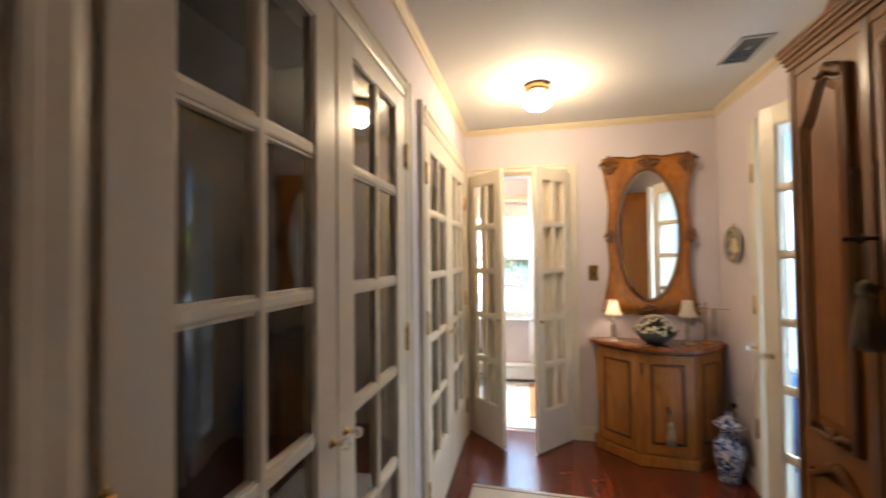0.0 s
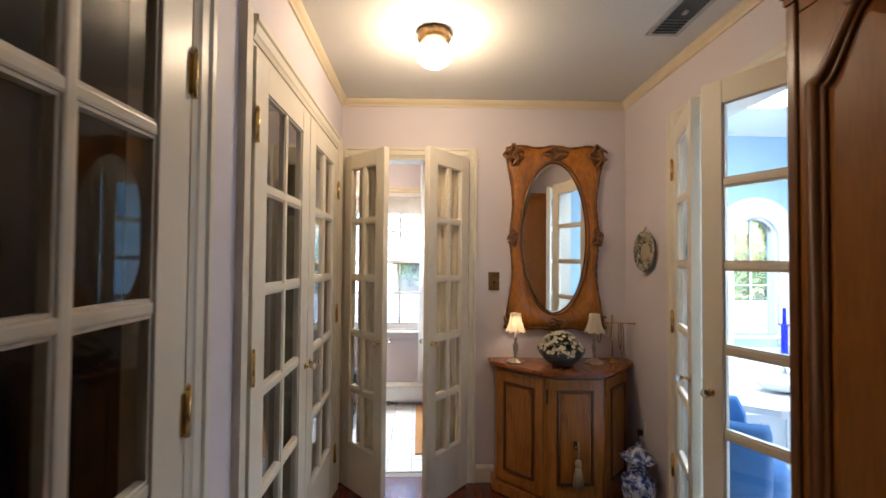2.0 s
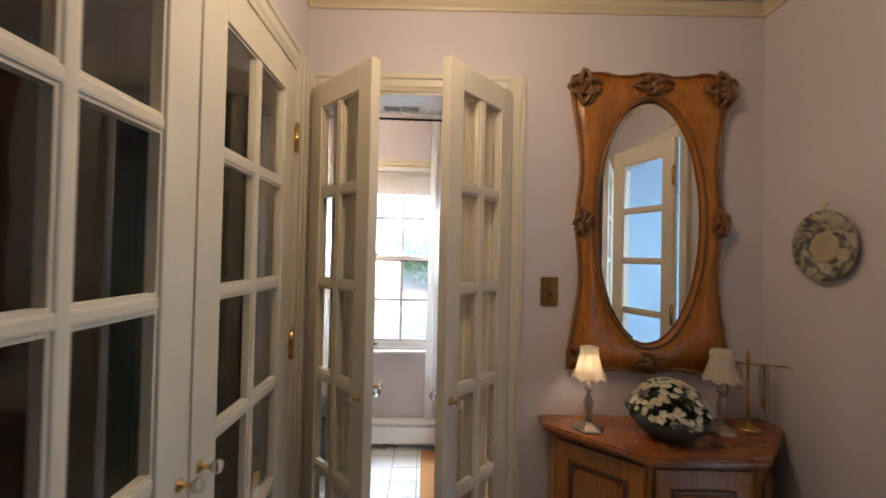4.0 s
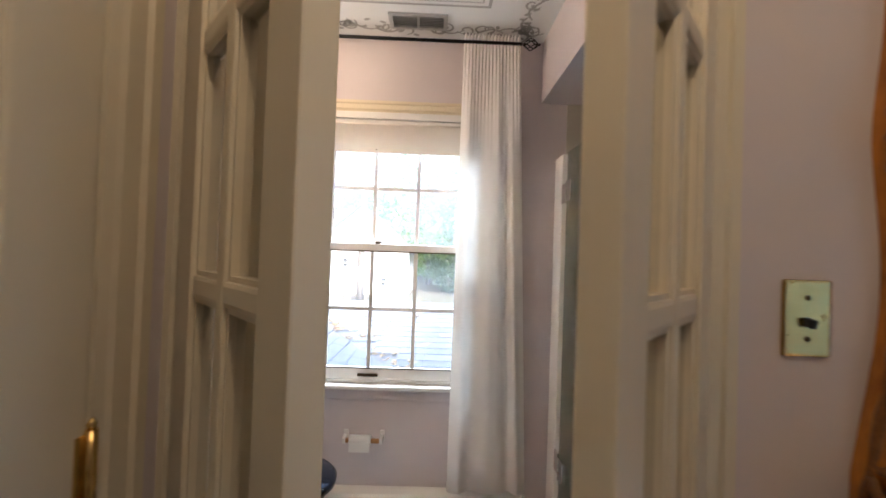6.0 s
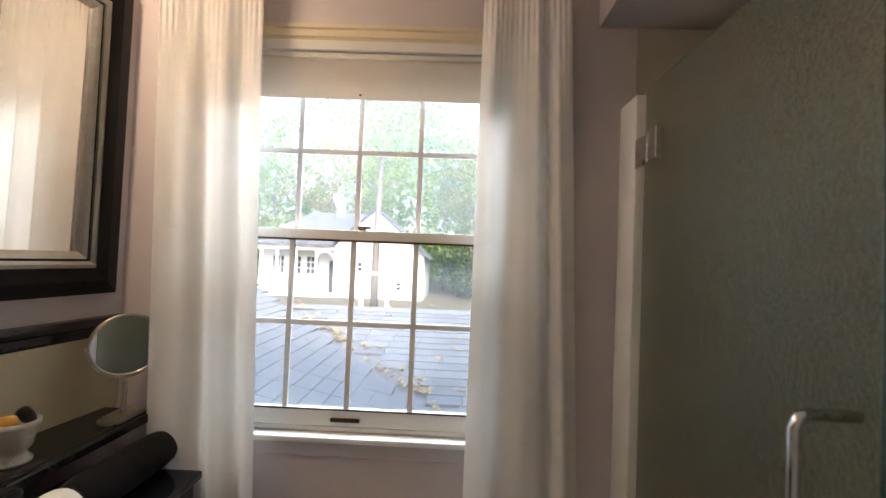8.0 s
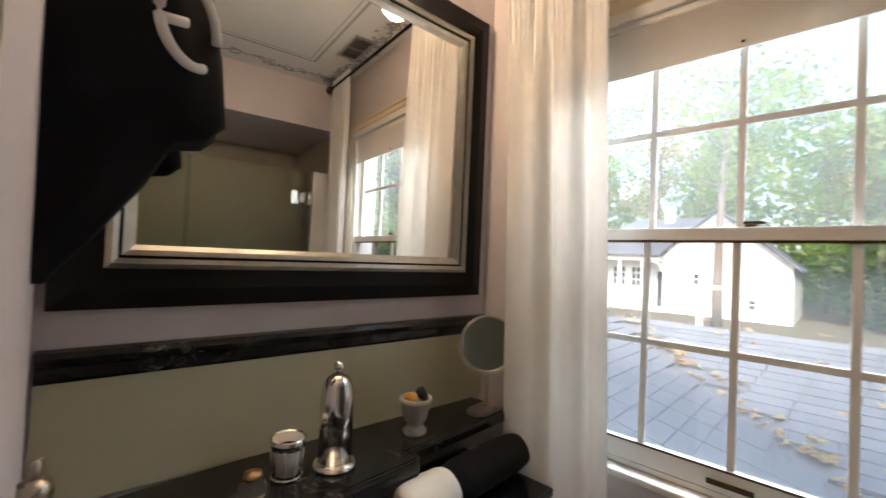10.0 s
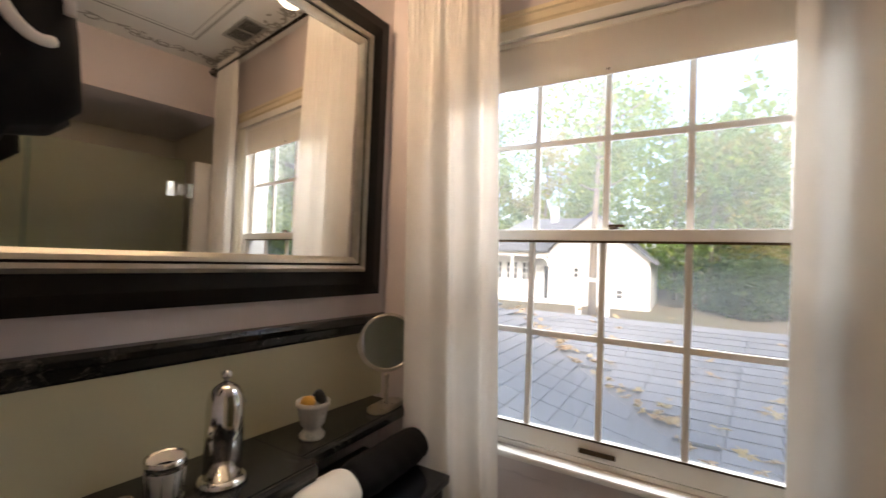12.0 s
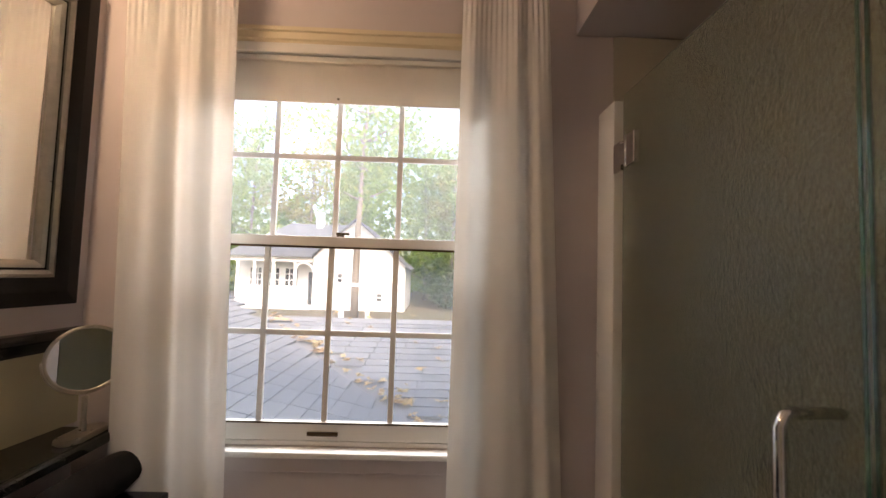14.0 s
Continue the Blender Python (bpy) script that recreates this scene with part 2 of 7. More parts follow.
M["tassel"] = fabric("grey_tan_tassel", (0.20, 0.155, 0.10), 0, 400)
M["tassel_cream"] = fabric("cream_tassel", (0.46, 0.37, 0.23), 0, 400)
M["bluecloth"] = fabric("blue_upholstery", (0.06, 0.16, 0.36), 0, 200)
M["ceramic"] = paint("white_ceramic", (0.76, 0.73, 0.69), 0.15, 0.03, 40, 0.02)
M["blackceramic"] = paint("black_ceramic", (0.010, 0.012, 0.018), 0.1, 0.1, 40, 0.02)
M["showertile"] = paint("beige_shower_tile", (0.45, 0.41, 0.33), 0.3, 0.08, 60, 0.05)
M["paper"] = fabric("tissue_paper", (0.78, 0.76, 0.72), 0, 300)
M["dowel"] = wood("roller_wood", (0.30, 0.16, 0.06), (0.42, 0.24, 0.10), (0.52, 0.32, 0.14), 0.5, (9, 9, 9), 0.0)
M["plastic_black"] = paint("black_plastic", (0.012, 0.012, 0.012), 0.35, 0.1)
M["globe"] = glow("lit_opal_glass", (1.0, 0.86, 0.66), 1.4)
M["bowl"] = paint("dark_teal_bowl", (0.055, 0.075, 0.085), 0.3, 0.4, 50, 0.4)
M["petal"] = fabric("cream_petals", (0.74, 0.68, 0.50), 0.15, 300)
M["leafgreen"] = fabric("dark_green_leaves", (0.05, 0.085, 0.022), 0.1, 200)
M["ventmetal"] = metal("painted_vent_steel", (0.55, 0.55, 0.53), 0.5)
M["ventdark"] = paint("vent_shadow_grey", (0.10, 0.10, 0.095), 0.7, 0.1)
M["vine"] = paint("grey_vine_paint", (0.36, 0.35, 0.32), 0.8, 0.2)
M["cobalt"] = paint("cobalt_glass_blue", (0.01, 0.02, 0.55), 0.2, 0.1)
M["sponge"] = fabric("amber_sponge", (0.62, 0.33, 0.06), 0, 150)
M["vinyl"] = paint("white_window_vinyl", (0.72, 0.69, 0.64), 0.35, 0.05)


def porcelain():
    n = Nodes("blue_white_porcelain")
    v = n.coords()
    band = n.ramp(n.noise(v, 26, 4, 0.5, 1.5), [(0.47, (0.62, 0.64, 0.70)), (0.52, (0.03, 0.06, 0.26))])
    blot = n.ramp(n.noise(v, 9, 3, 0.5, 0.8), [(0.44, (0, 0, 0)), (0.52, (1, 1, 1))])
    n.color(n.mixcol(blot, band, n.ramp(n.noise(v, 40, 3), [(0.42, (0.02, 0.04, 0.20)), (0.62, (0.50, 0.54, 0.66))])))
    n.set(Roughness=0.12, Coat_Weight=0.5)
    return n.m


M["porcelain"] = porcelain()


def plate_paint():
    n = Nodes("painted_plate")
    v = n.coords()
    n.color(n.ramp(n.noise(v, 34, 4, 0.5, 1.0), [(0.42, (0.10, 0.10, 0.11)), (0.5, (0.30, 0.26, 0.19)), (0.62, (0.46, 0.41, 0.30))]))
    n.set(Roughness=0.25)
    return n.m


M["plate"] = plate_paint()

# ---- mesh helpers ----


def quad_box(bm, x0, y0, z0, x1, y1, z1, bevel=0.0):
    v = [bm.verts.new((x, y, z)) for z in (z0, z1) for y in (y0, y1) for x in (x0, x1)]
    fs = [bm.faces.new([v[i] for i in f]) for f in ((0, 2, 3, 1), (4, 5, 7, 6), (0, 1, 5, 4), (2, 6, 7, 3), (0, 4, 6, 2), (1, 3, 7, 5))]
    if bevel:
        es = list({e for f in fs for e in f.edges})
        bmesh.ops.bevel(bm, geom=es, offset=bevel, segments=2, profile=0.6, affect="EDGES")
    return bm


def box(x0, y0, z0, x1, y1, z1, bevel=0.0):
    return quad_box(bmesh.new(), x0, y0, z0, x1, y1, z1, bevel)


def lathe(bm, profile, seg=24, at=(0, 0, 0), squash=1.0, ripple=0.0, lobes=0):
    rings = []
    for r, z in profile:
        ring = []
        for i in range(seg):
            a = 2 * math.pi * i / seg
            k = r * (1 + ripple * math.cos(lobes * a)) if lobes else r
            ring.append(bm.verts.new((at[0] + k * math.cos(a), at[1] + k * squash * math.sin(a), at[2] + z)))
        rings.append(ring)
    for a, b in zip(rings, rings[1:]):
        for i in range(seg):
            f = bm.faces.new((a[i], a[(i + 1) % seg], b[(i + 1) % seg], b[i]))
            f.smooth = True
    if profile[0][0] > 1e-5:
        bm.faces.new(rings[0][::-1])
    if profile[-1][0] > 1e-5:
        bm.faces.new(rings[-1])
    return bm


def tube(bm, pts, r, seg=8, closed=False, flat=1.0, up=Vector((0, 0, 1))):
    pts = [Vector(p) for p in pts]
    n = len(pts)
    rings = []
    for i, p in enumerate(pts):
        a = pts[(i - 1) % n] if closed or i > 0 else p
        b = pts[(i + 1) % n] if closed or i < n - 1 else p
        d = (b - a).normalized()
        s = d.cross(up)
        if s.length < 1e-4:
            s = d.cross(Vector((1, 0, 0)))
        s.normalize()
        u = s.cross(d)
        rr = r[i] if isinstance(r, (list, tuple)) else r
        rings.append([bm.verts.new(p + (s * math.cos(2 * math.pi * k / seg) + u * (math.sin(2 * math.pi * k / seg) * flat)) * rr) for k in range(seg)])
    pairs = list(zip(rings, rings[1:])) + ([(rings[-1], rings[0])] if closed else [])
    for a, b in pairs:
        for i in range(seg):
            f = bm.faces.new((a[i], a[(i + 1) % seg], b[(i + 1) % seg], b[i]))
            f.smooth = True
    if not closed:
        bm.faces.new(rings[0][::-1])
        bm.faces.new(rings[-1])
    return bm


def prism(bm, poly, z0, z1, bevel=0.0):
    lo = [bm.verts.new((x, y, z0)) for x, y in poly]
    hi = [bm.verts.new((x, y, z1)) for x, y in poly]
    n = len(poly)
    fs = [bm.faces.new(lo[::-1]), bm.faces.new(hi)]
    fs += [bm.faces.new((lo[i], lo[(i + 1) % n], hi[(i + 1) % n], hi[i])) for i in range(n)]
    if bevel:
        bmesh.ops.bevel(bm, geom=list({e for f in fs[:2] for e in f.edges}), offset=bevel, segments=2, affect="EDGES")
    return bm


def sweep_profile(bm, profile, a, b, out):
    """A moulding: profile (distance from the wall, height) run from a to b, out pointing off the wall."""
    a, b, out = Vector(a), Vector(b), Vector(out)
    n = len(profile)
    va = [bm.verts.new(a + out * d + Vector((0, 0, h))) for d, h in profile]
    vb = [bm.verts.new(b + out * d + Vector((0, 0, h))) for d, h in profile]
    for i in range(n):
        bm.faces.new((va[i], va[(i + 1) % n], vb[(i + 1) % n], vb[i]))
    bm.faces.new(va[::-1])
    bm.faces.new(vb)
    return bm


def turned(bm, m):
    bmesh.ops.transform(bm, matrix=m, verts=bm.verts)
    return bm


def mesh_of(name, bm, material):
    bmesh.ops.recalc_face_normals(bm, faces=bm.faces)
    me = bpy.data.meshes.new(name)
    bm.to_mesh(me)
    bm.free()
    me.materials.append(M[material] if isinstance(material, str) else material)
    return me


def part(name, bm, material, parent, label="", at=None):
    ob = new(name, mesh_of(name, bm, material))
    ob.parent = parent
    if at is not None:
        ob.matrix_basis = at
    if label:
        ob["label"] = label
    return ob


def piece(name, me, parent, at):
    ob = new(name, me)
    ob.parent = parent
    ob.matrix_basis = at
    return ob


def thing(name, label, category, m=None, group="", kind=""):
    ob = new(name)
    ob.empty_display_size = 0.05
    ob.matrix_basis = m or Matrix()
    return tagged(ob, label, category, group, kind)


def single(name, bm, material, label, category, m=None, group="", kind=""):
    ob = new(name, mesh_of(name, bm, material))
    ob.matrix_basis = m or Matrix()
    return tagged(ob, label, category, group, kind)


def structure(name, bm, material, label="", category="wall", m=None):
    ob = new(name, mesh_of(name, bm, material))
    ob.matrix_basis = m or Matrix()
    return tagged(ob, label, category, "", "structure")


def clear_pane(ob):
    ob.visible_shadow = False
    return ob


for _k, _v in (("armoire", 0.2), ("armoire_shaded", 0.3), ("blackpaint", 0.14)):
    M[_k].node_tree.nodes["Principled BSDF"].inputs["Specular IOR Level"].default_value = _v

# ---- large structure ----
CEIL = 2.42


def wall_along_y(x0, x1, y0, y1, top, openings):
    bm = bmesh.new()
    y = y0
    for a, b, lo, hi in sorted(openings):
        quad_box(bm, x0, y, 0, x1, a, top)
        if lo > 0:
            quad_box(bm, x0, a, 0, x1, b, lo)
        quad_box(bm, x0, a, hi, x1, b, top)
        y = b
    return quad_box(bm, x0, y, 0, x1, y1, top)


def wall_along_x(y0, y1, x0, x1, top, openings):
    bm = bmesh.new()
    x = x0
    for a, b, lo, hi in sorted(openings):
        quad_box(bm, x, y0, 0, a, y1, top)
        if lo > 0:
            quad_box(bm, a, y0, 0, b, y1, lo)
        quad_box(bm, a, y0, hi, b, y1, top)
        x = b
    return quad_box(bm, x, y0, 0, x1, y1, top)


C1, C2 = (-2.96, -1.72), (-1.403, -0.155)      # the two closets along the left wall
CLOSET_TOP = 2.06
BD = (-0.475, 0.285)                            # bathroom doorway
RD = (-1.50, -0.60)                             # doorway to the sunroom
WX, WZ = (-0.955, 0.005), (0.70, 2.0)           # bathroom window opening

floor = structure("floor", box(-1.4, -4.7, -0.12, 1.43, 0.06, -0.012), "gap", "dark red-brown wide wooden floorboards", "floor")
bath_floor = structure("floor_bathroom", box(-1.5, 0.06, -0.12, 1.43, 1.5, -0.008), "grout", "white square floor tiles with grey grout", "floor")
sun_floor = structure("floor_sunroom", box(1.43, -2.9, -0.12, 5.3, 1.85, 0.0), "tile", "pale floor of the bright sunroom", "floor")
structure("ceiling", box(-0.70, -4.7, CEIL, 1.43, 0.0, CEIL + 0.1), "ceiling", "plain off-white hallway ceiling", "ceiling")
structure("ceiling_bathroom", box(-1.55, 0.0, CEIL, 1.43, 1.62, CEIL + 0.1), "ceiling", "off-white bathroom ceiling with painted border", "ceiling")
structure("wall_left", wall_along_y(-0.64, -0.52, -4.7, 0.0, CEIL, [(*C1, 0, CLOSET_TOP), (*C2, 0, CLOSET_TOP)]), "wall", "pale lilac painted hallway wall", m=LW)
structure("wall_right", wall_along_y(1.305, 1.43, -4.7, 0.0, CEIL, [(*RD, 0, 2.075)]), "wall", "pale lilac painted hallway wall")
structure("wall_far", wall_along_x(0.0, 0.12, -1.55, 1.43, CEIL, [(*BD, 0, 2.045)]), "wall", "pale lilac painted wall around the bathroom doorway")
structure("wall_back", box(-0.70, -4.82, 0, 1.43, -4.6, CEIL), "wall", "pale lilac painted wall")
structure("wall_window", wall_along_x(1.38, 1.53, -1.4, 1.38, CEIL, [(*WX, *WZ)]), "bath_wall", "mauve-beige painted bathroom wall with a window", m=BW)
structure("wall_vanity", box(-1.4, 0.05, 0, -1.27, 1.45, CEIL), "bath_wall", "mauve-beige painted bathroom wall", m=VW)
structure("wall_shower", box(1.22, 0.05, 0, 1.33, 1.38, CEIL), "showertile", "beige shower wall", m=BW)
structure("soffit", box(0.335, 0.06, 2.115, 1.22, 1.379, CEIL - 0.001), "bath_wall", "boxed-in soffit above the shower", "soffit", m=BW)
# closet insides, their darkness put into the wall colour
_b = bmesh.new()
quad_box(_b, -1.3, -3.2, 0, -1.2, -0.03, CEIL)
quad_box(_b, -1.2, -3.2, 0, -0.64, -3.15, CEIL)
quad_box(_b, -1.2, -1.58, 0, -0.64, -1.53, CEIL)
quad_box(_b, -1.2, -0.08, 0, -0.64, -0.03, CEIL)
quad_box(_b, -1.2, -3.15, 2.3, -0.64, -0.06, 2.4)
structure("wall_closet", _b, "closet", "closet insides coloured near-black for their unlit depth", "wall", m=LW)

# sunroom shell: pale blue walls, white ceiling with a skylight, rising towards the far side
SR = (1.43, 5.2, -2.8, 1.7)
_b = bmesh.new()
quad_box(_b, 1.43, -2.92, 0, 5.3, -2.8, 4.2)
quad_box(_b, 1.33, -2.92, CEIL + 0.1, 1.43, 1.85, 4.2)
quad_box(_b, 1.33, 0.0, 0, 1.43, 1.85, CEIL + 0.1)
structure("wall_sunroom_side", _b, "blue", "pale blue sunroom wall")
structure("wall_sunroom_east", wall_along_y(5.2, 5.3, -2.8, 1.7, 4.2, [(-1.8, 0.0, 0.7, 2.3)]), "blue", "pale blue sunroom wall with an added, unseen window opening")
structure("wall_sunroom_gable", wall_along_x(1.7, 1.85, 1.43, 5.3, 4.2, [(3.22, 3.72, 0.62, 1.88), (3.98, 4.38, 0.60, 1.42)]), "blue", "pale blue gable wall with an arched window")
_b = bmesh.new()
for x0, x1, y0, y1 in ((1.43, 2.0, -2.8, 1.7), (3.1, 4.08, -2.8, 1.7), (4.08, 5.2, -2.8, 1.7), (2.0, 3.1, -2.8, -0.9), (2.0, 3.1, 0.9, 1.7)):
    vs = []
    for dz in (0, 0.08):
        for x, y in ((x0, y0), (x1, y0), (x1, y1), (x0, y1)):
            vs.append(_b.verts.new((x, y, 2.735 + max(0.0, x - 4.08) * 0.8 + dz)))
    for f in ((0, 1, 2, 3), (7, 6, 5, 4), (0, 4, 5, 1), (1, 5, 6, 2), (2, 6, 7, 3), (3, 7, 4, 0)):
        _b.faces.new([vs[i] for i in f])
structure("ceiling_sunroom", _b, "white", "white sunroom ceiling with a skylight and a sloped side", "ceiling")

# casings, baseboards, cornice
CAS = [(0, 0), (0.008, 0), (0.012, 0.012), (0.016, 0.018), (0.016, 0.045), (0.022, 0.05), (0.022, 0.066), (0, 0.066)]


def casing_bm(bm, a, b, up, out, w=0.066):
    """Moulded strip along a..b on a wall; up: towards the strip's outer edge."""
    a, b, up, out = Vector(a), Vector(b), Vector(up), Vector(out)
    k = w / 0.066
    va = [bm.verts.new(a + out * d + up * (h * k)) for d, h in CAS]
    vb = [bm.verts.new(b + out * d + up * (h * k)) for d, h in CAS]
    n = len(CAS)
    for i in range(n):
        bm.faces.new((va[i], va[(i + 1) % n], vb[(i + 1) % n], vb[i]))
    bm.faces.new(va[::-1])
    bm.faces.new(vb)


def door_casing(name, p0, p1, top, out, w=0.066, w0=None, depth=0.12, mat="trim", sill=0.0, apron=False):
    """Casing round an opening between the floor points p0 and p1 of a wall face; jamb linings go through the wall."""
    p0, p1, out = Vector((*p0, 0)), Vector((*p1, 0)), Vector((*out, 0))
    along = (p1 - p0).normalized()
    t = tagged(new(name), "cream painted moulded door casing", "trim", "", "structure")
    Z = Vector((0, 0, 1))
    bm = bmesh.new()
    casing_bm(bm, p0 + Z * sill, p0 + Z * (top + w), -along, out, w0 or w)
    part("side_casing", bm, mat, t)
    bm = bmesh.new()
    casing_bm(bm, p1 + Z * sill, p1 + Z * (top + w), along, out, w)
    part("side_casing", bm, mat, t)
    bm = bmesh.new()
    casing_bm(bm, p0 + Z * top, p1 + Z * top, Z, out * 1.06, w)
    part("head_casing", bm, mat, t)
    for p, s in ((p0, 1), (p1, -1)):
        bm = bmesh.new()
        vs = []
        for z in (sill, top):
            for q in (p + along * s * 0.0005, p + along * s * 0.012):
                for r in (q + out * 0.003, q - out * (depth + 0.003)):
                    vs.append(bm.verts.new(r + Z * z))
        for f in ((0, 1, 3, 2), (4, 6, 7, 5), (0, 2, 6, 4), (1, 5, 7, 3), (0, 4, 5, 1), (2, 3, 7, 6)):
            bm.faces.new([vs[i] for i in f])
        part("jamb", bm, mat, t)
    bm = bmesh.new()
    vs = []
    for z in (top - 0.012, top - 0.0005):
        for q in (p0 + along * 0.0125, p1 - along * 0.0125):
            for r in (q + out * 0.003, q - out * (depth + 0.003)):
                vs.append(bm.verts.new(r + Z * z))
    for f in ((0, 1, 3, 2), (4, 6, 7, 5), (0, 2, 6, 4), (1, 5, 7, 3), (0, 4, 5, 1), (2, 3, 7, 6)):
        bm.faces.new([vs[i] for i in f])
    part("head_jamb", bm, mat, t)
    return t


door_casing("trim_closet_1", (-0.52, C1[0]), (-0.52, C1[1]), CLOSET_TOP, (1, 0), 0.075).matrix_basis = LW
door_casing("trim_closet_2", (-0.52, C2[0]), (-0.52, C2[1]), CLOSET_TOP, (1, 0), 0.075).matrix_basis = LW
door_casing("trim_bath_door", (BD[0], 0.0), (BD[1], 0.0), 2.045, (0, -1), 0.064, 0.044)
door_casing("trim_sunroom_door", (1.305, RD[1]), (1.305, RD[0]), 2.075, (-1, 0), 0.085)

CROWN = [(0, 0), (0.010, 0), (0.013, 0.010), (0.026, 0.022), (0.032, 0.034), (0.032, 0.044), (0, 0.044)]
_crown = tagged(new("trim_crown"), "narrow yellow-cream crown moulding under the ceiling", "trim", "", "structure")
for a, b, o in (((-0.52, -4.69, CEIL - 0.045), (-0.52, 0, CEIL - 0.045), (1, 0, 0)),
                ((1.305, -4.69, CEIL - 0.045), (1.305, 0, CEIL - 0.045), (-1, 0, 0)),
                ((-0.52, 0, CEIL - 0.046), (1.305, 0, CEIL - 0.046), (0, -1, 0))):
    part("crown_strip", sweep_profile(bmesh.new(), CROWN, a, b, o), "crown", _crown, at=LW if a[0] < 0 and b[0] < 0 else None)
BASE = [(0, 0), (0.014, 0), (0.014, 0.085), (0.009, 0.098), (0.004, 0.105), (0, 0.105)]
_base = tagged(new("baseboard"), "cream painted baseboard", "baseboard", "", "structure")
for a, b, o in (((0.352, 0, 0), (1.305, 0, 0), (0, -1, 0)), ((1.305, RD[1] + 0.09, 0), (1.305, -0.015, 0), (-1, 0, 0)),
                ((1.305, -4.69, 0), (1.305, RD[0] - 0.09, 0), (-1, 0, 0)), ((-0.52, -4.69, 0), (-0.52, C1[0] - 0.075, 0), (1, 0, 0)),
                ((-0.52, C1[1] + 0.075, 0), (-0.52, C2[0] - 0.075, 0), (1, 0, 0))):
    part("baseboard_strip", sweep_profile(bmesh.new(), BASE, a, b, o), "trim", _base, at=LW if a[0] < 0 else None)

# ---- glazed doors ----


def french_door(name, w, h, cols, rows, ptop, pbot, stile, label, m, hinge_side=1, hinge_mat="brass", curtain=0, hinge_z=(1.86, 1.06, 0.26), slit=0.0, knob_z=0.93, muntin=0.026):
    """One glazed leaf, hung at its own origin and running along x. hinge_side: the face (+y or -y) that carries the knuckles."""
    t = tagged(new(name), label, "door", "", "structure")
    t.matrix_basis = m
    D = 0.0175
    mt = "door"
    part("stile", box(0.002, -D, 0.012, stile, D, h, 0.003), mt, t)
    part("stile", box(w - stile, -D, 0.012, w - 0.002, D, h, 0.003), mt, t)
    part("top_rail", box(stile + 0.0004, -D + 0.0006, ptop, w - stile - 0.0004, D - 0.0006, h - 0.0006, 0.002), mt, t)
    part("bottom_rail", box(stile + 0.0004, -D + 0.0006, 0.0126, w - stile - 0.0004, D - 0.0006, pbot, 0.002), mt, t)
    pw = (w - 2 * stile - (cols - 1) * muntin) / cols
    ph = (ptop - pbot - (rows - 1) * muntin) / rows
    for c in range(1, cols):
        x = stile + c * pw + (c - 1) * muntin
        part("muntin", box(x, -0.0155, pbot + 0.0005, x + muntin, 0.0155, ptop - 0.0005, 0.006), mt, t)
    bar = mesh_of("muntin", box(0, -0.0145, 0, w - 2 * stile - 0.001, 0.0145, muntin, 0.006), mt)
    for r in range(1, rows):
        piece("muntin", bar, t, Matrix.Translation((stile + 0.0005, 0, pbot + r * ph + (r - 1) * muntin)))
    pane = mesh_of("pane", box(0, -0.0015, 0, pw, 0.0015, ph), "glass")
    bead = bmesh.new()
    for x0, z0, x1, z1 in ((0, 0, pw, 0.006), (0, ph - 0.006, pw, ph), (0, 0.006, 0.006, ph - 0.006), (pw - 0.006, 0.006, pw, ph - 0.006)):
        quad_box(bead, x0, -0.010, z0, x1, 0.010, z1)
    bead = mesh_of("glazing_bead", bead, mt)
    for c in range(cols):
        for r in range(rows):
            at = Matrix.Translation((stile + c * (pw + muntin), 0, pbot + r * (ph + muntin)))
            clear_pane(piece("pane", pane, t, at))
            piece("glazing_bead", bead, t, at)
    s = hinge_side
    for z in hinge_z:
        bm = bmesh.new()
        tube(bm, [(0, s * (D + 0.006), z - 0.05), (0, s * (D + 0.006), z + 0.05)], 0.007, 10)
        lathe(bm, [(0.004, 0.05), (0.006, 0.056), (0.001, 0.064)], 8, (0, s * (D + 0.006), z))
        quad_box(bm, 0.003, s * (D - 0.001), z - 0.045, 0.016, s * (D + 0.0025), z + 0.045) if s > 0 else quad_box(bm, 0.003, s * (D + 0.0025), z - 0.045, 0.016, s * (D - 0.001), z + 0.045)
        part("hinge", bm, hinge_mat, t, "brass butt hinge" if hinge_mat == "brass" else "dark bronze butt hinge")
    for sd in (1, -1):
        kx = w - 0.035
        bm = bmesh.new()
        R = pose(kx, sd * D, knob_z, -90 * sd)
        lathe(bm, [(0.013, 0.0), (0.013, 0.003), (0.006, 0.006), (0.005, 0.022), (0.008, 0.026)], 14)
        k = part("knob_stem", turned(bm, R), "brass", t, "small brass knob stem")
        bm = bmesh.new()
        lathe(bm, [(0.006, 0.026), (0.013, 0.031), (0.0155, 0.039), (0.012, 0.047), (0.005, 0.05)], 10)
        part("crystal_knob", turned(bm, R), "crystal", k, "faceted clear crystal knob")
    if curtain:
        y = curtain * 0.013
        x0, x1 = stile - 0.008 + slit, w - stile + 0.008
        bm = bmesh.new()
        n = max(20, int((x1 - x0) / 0.0022))
        rows_v = []
        for z in (pbot - 0.012, pbot + 0.5, pbot + 1.0, ptop + 0.012):
            row = []
            for i in range(n + 1):
                x = x0 + (x1 - x0) * i / n
                amp = 0.0135 + 0.003 * math.sin(31 * x + 2 * z)
                row.append(bm.verts.new((x, y + curtain * (0.015 + amp * math.sin(x * 2 * math.pi / 0.031 + 1.3 * math.sin(x * 41))), z)))
            rows_v.append(row)
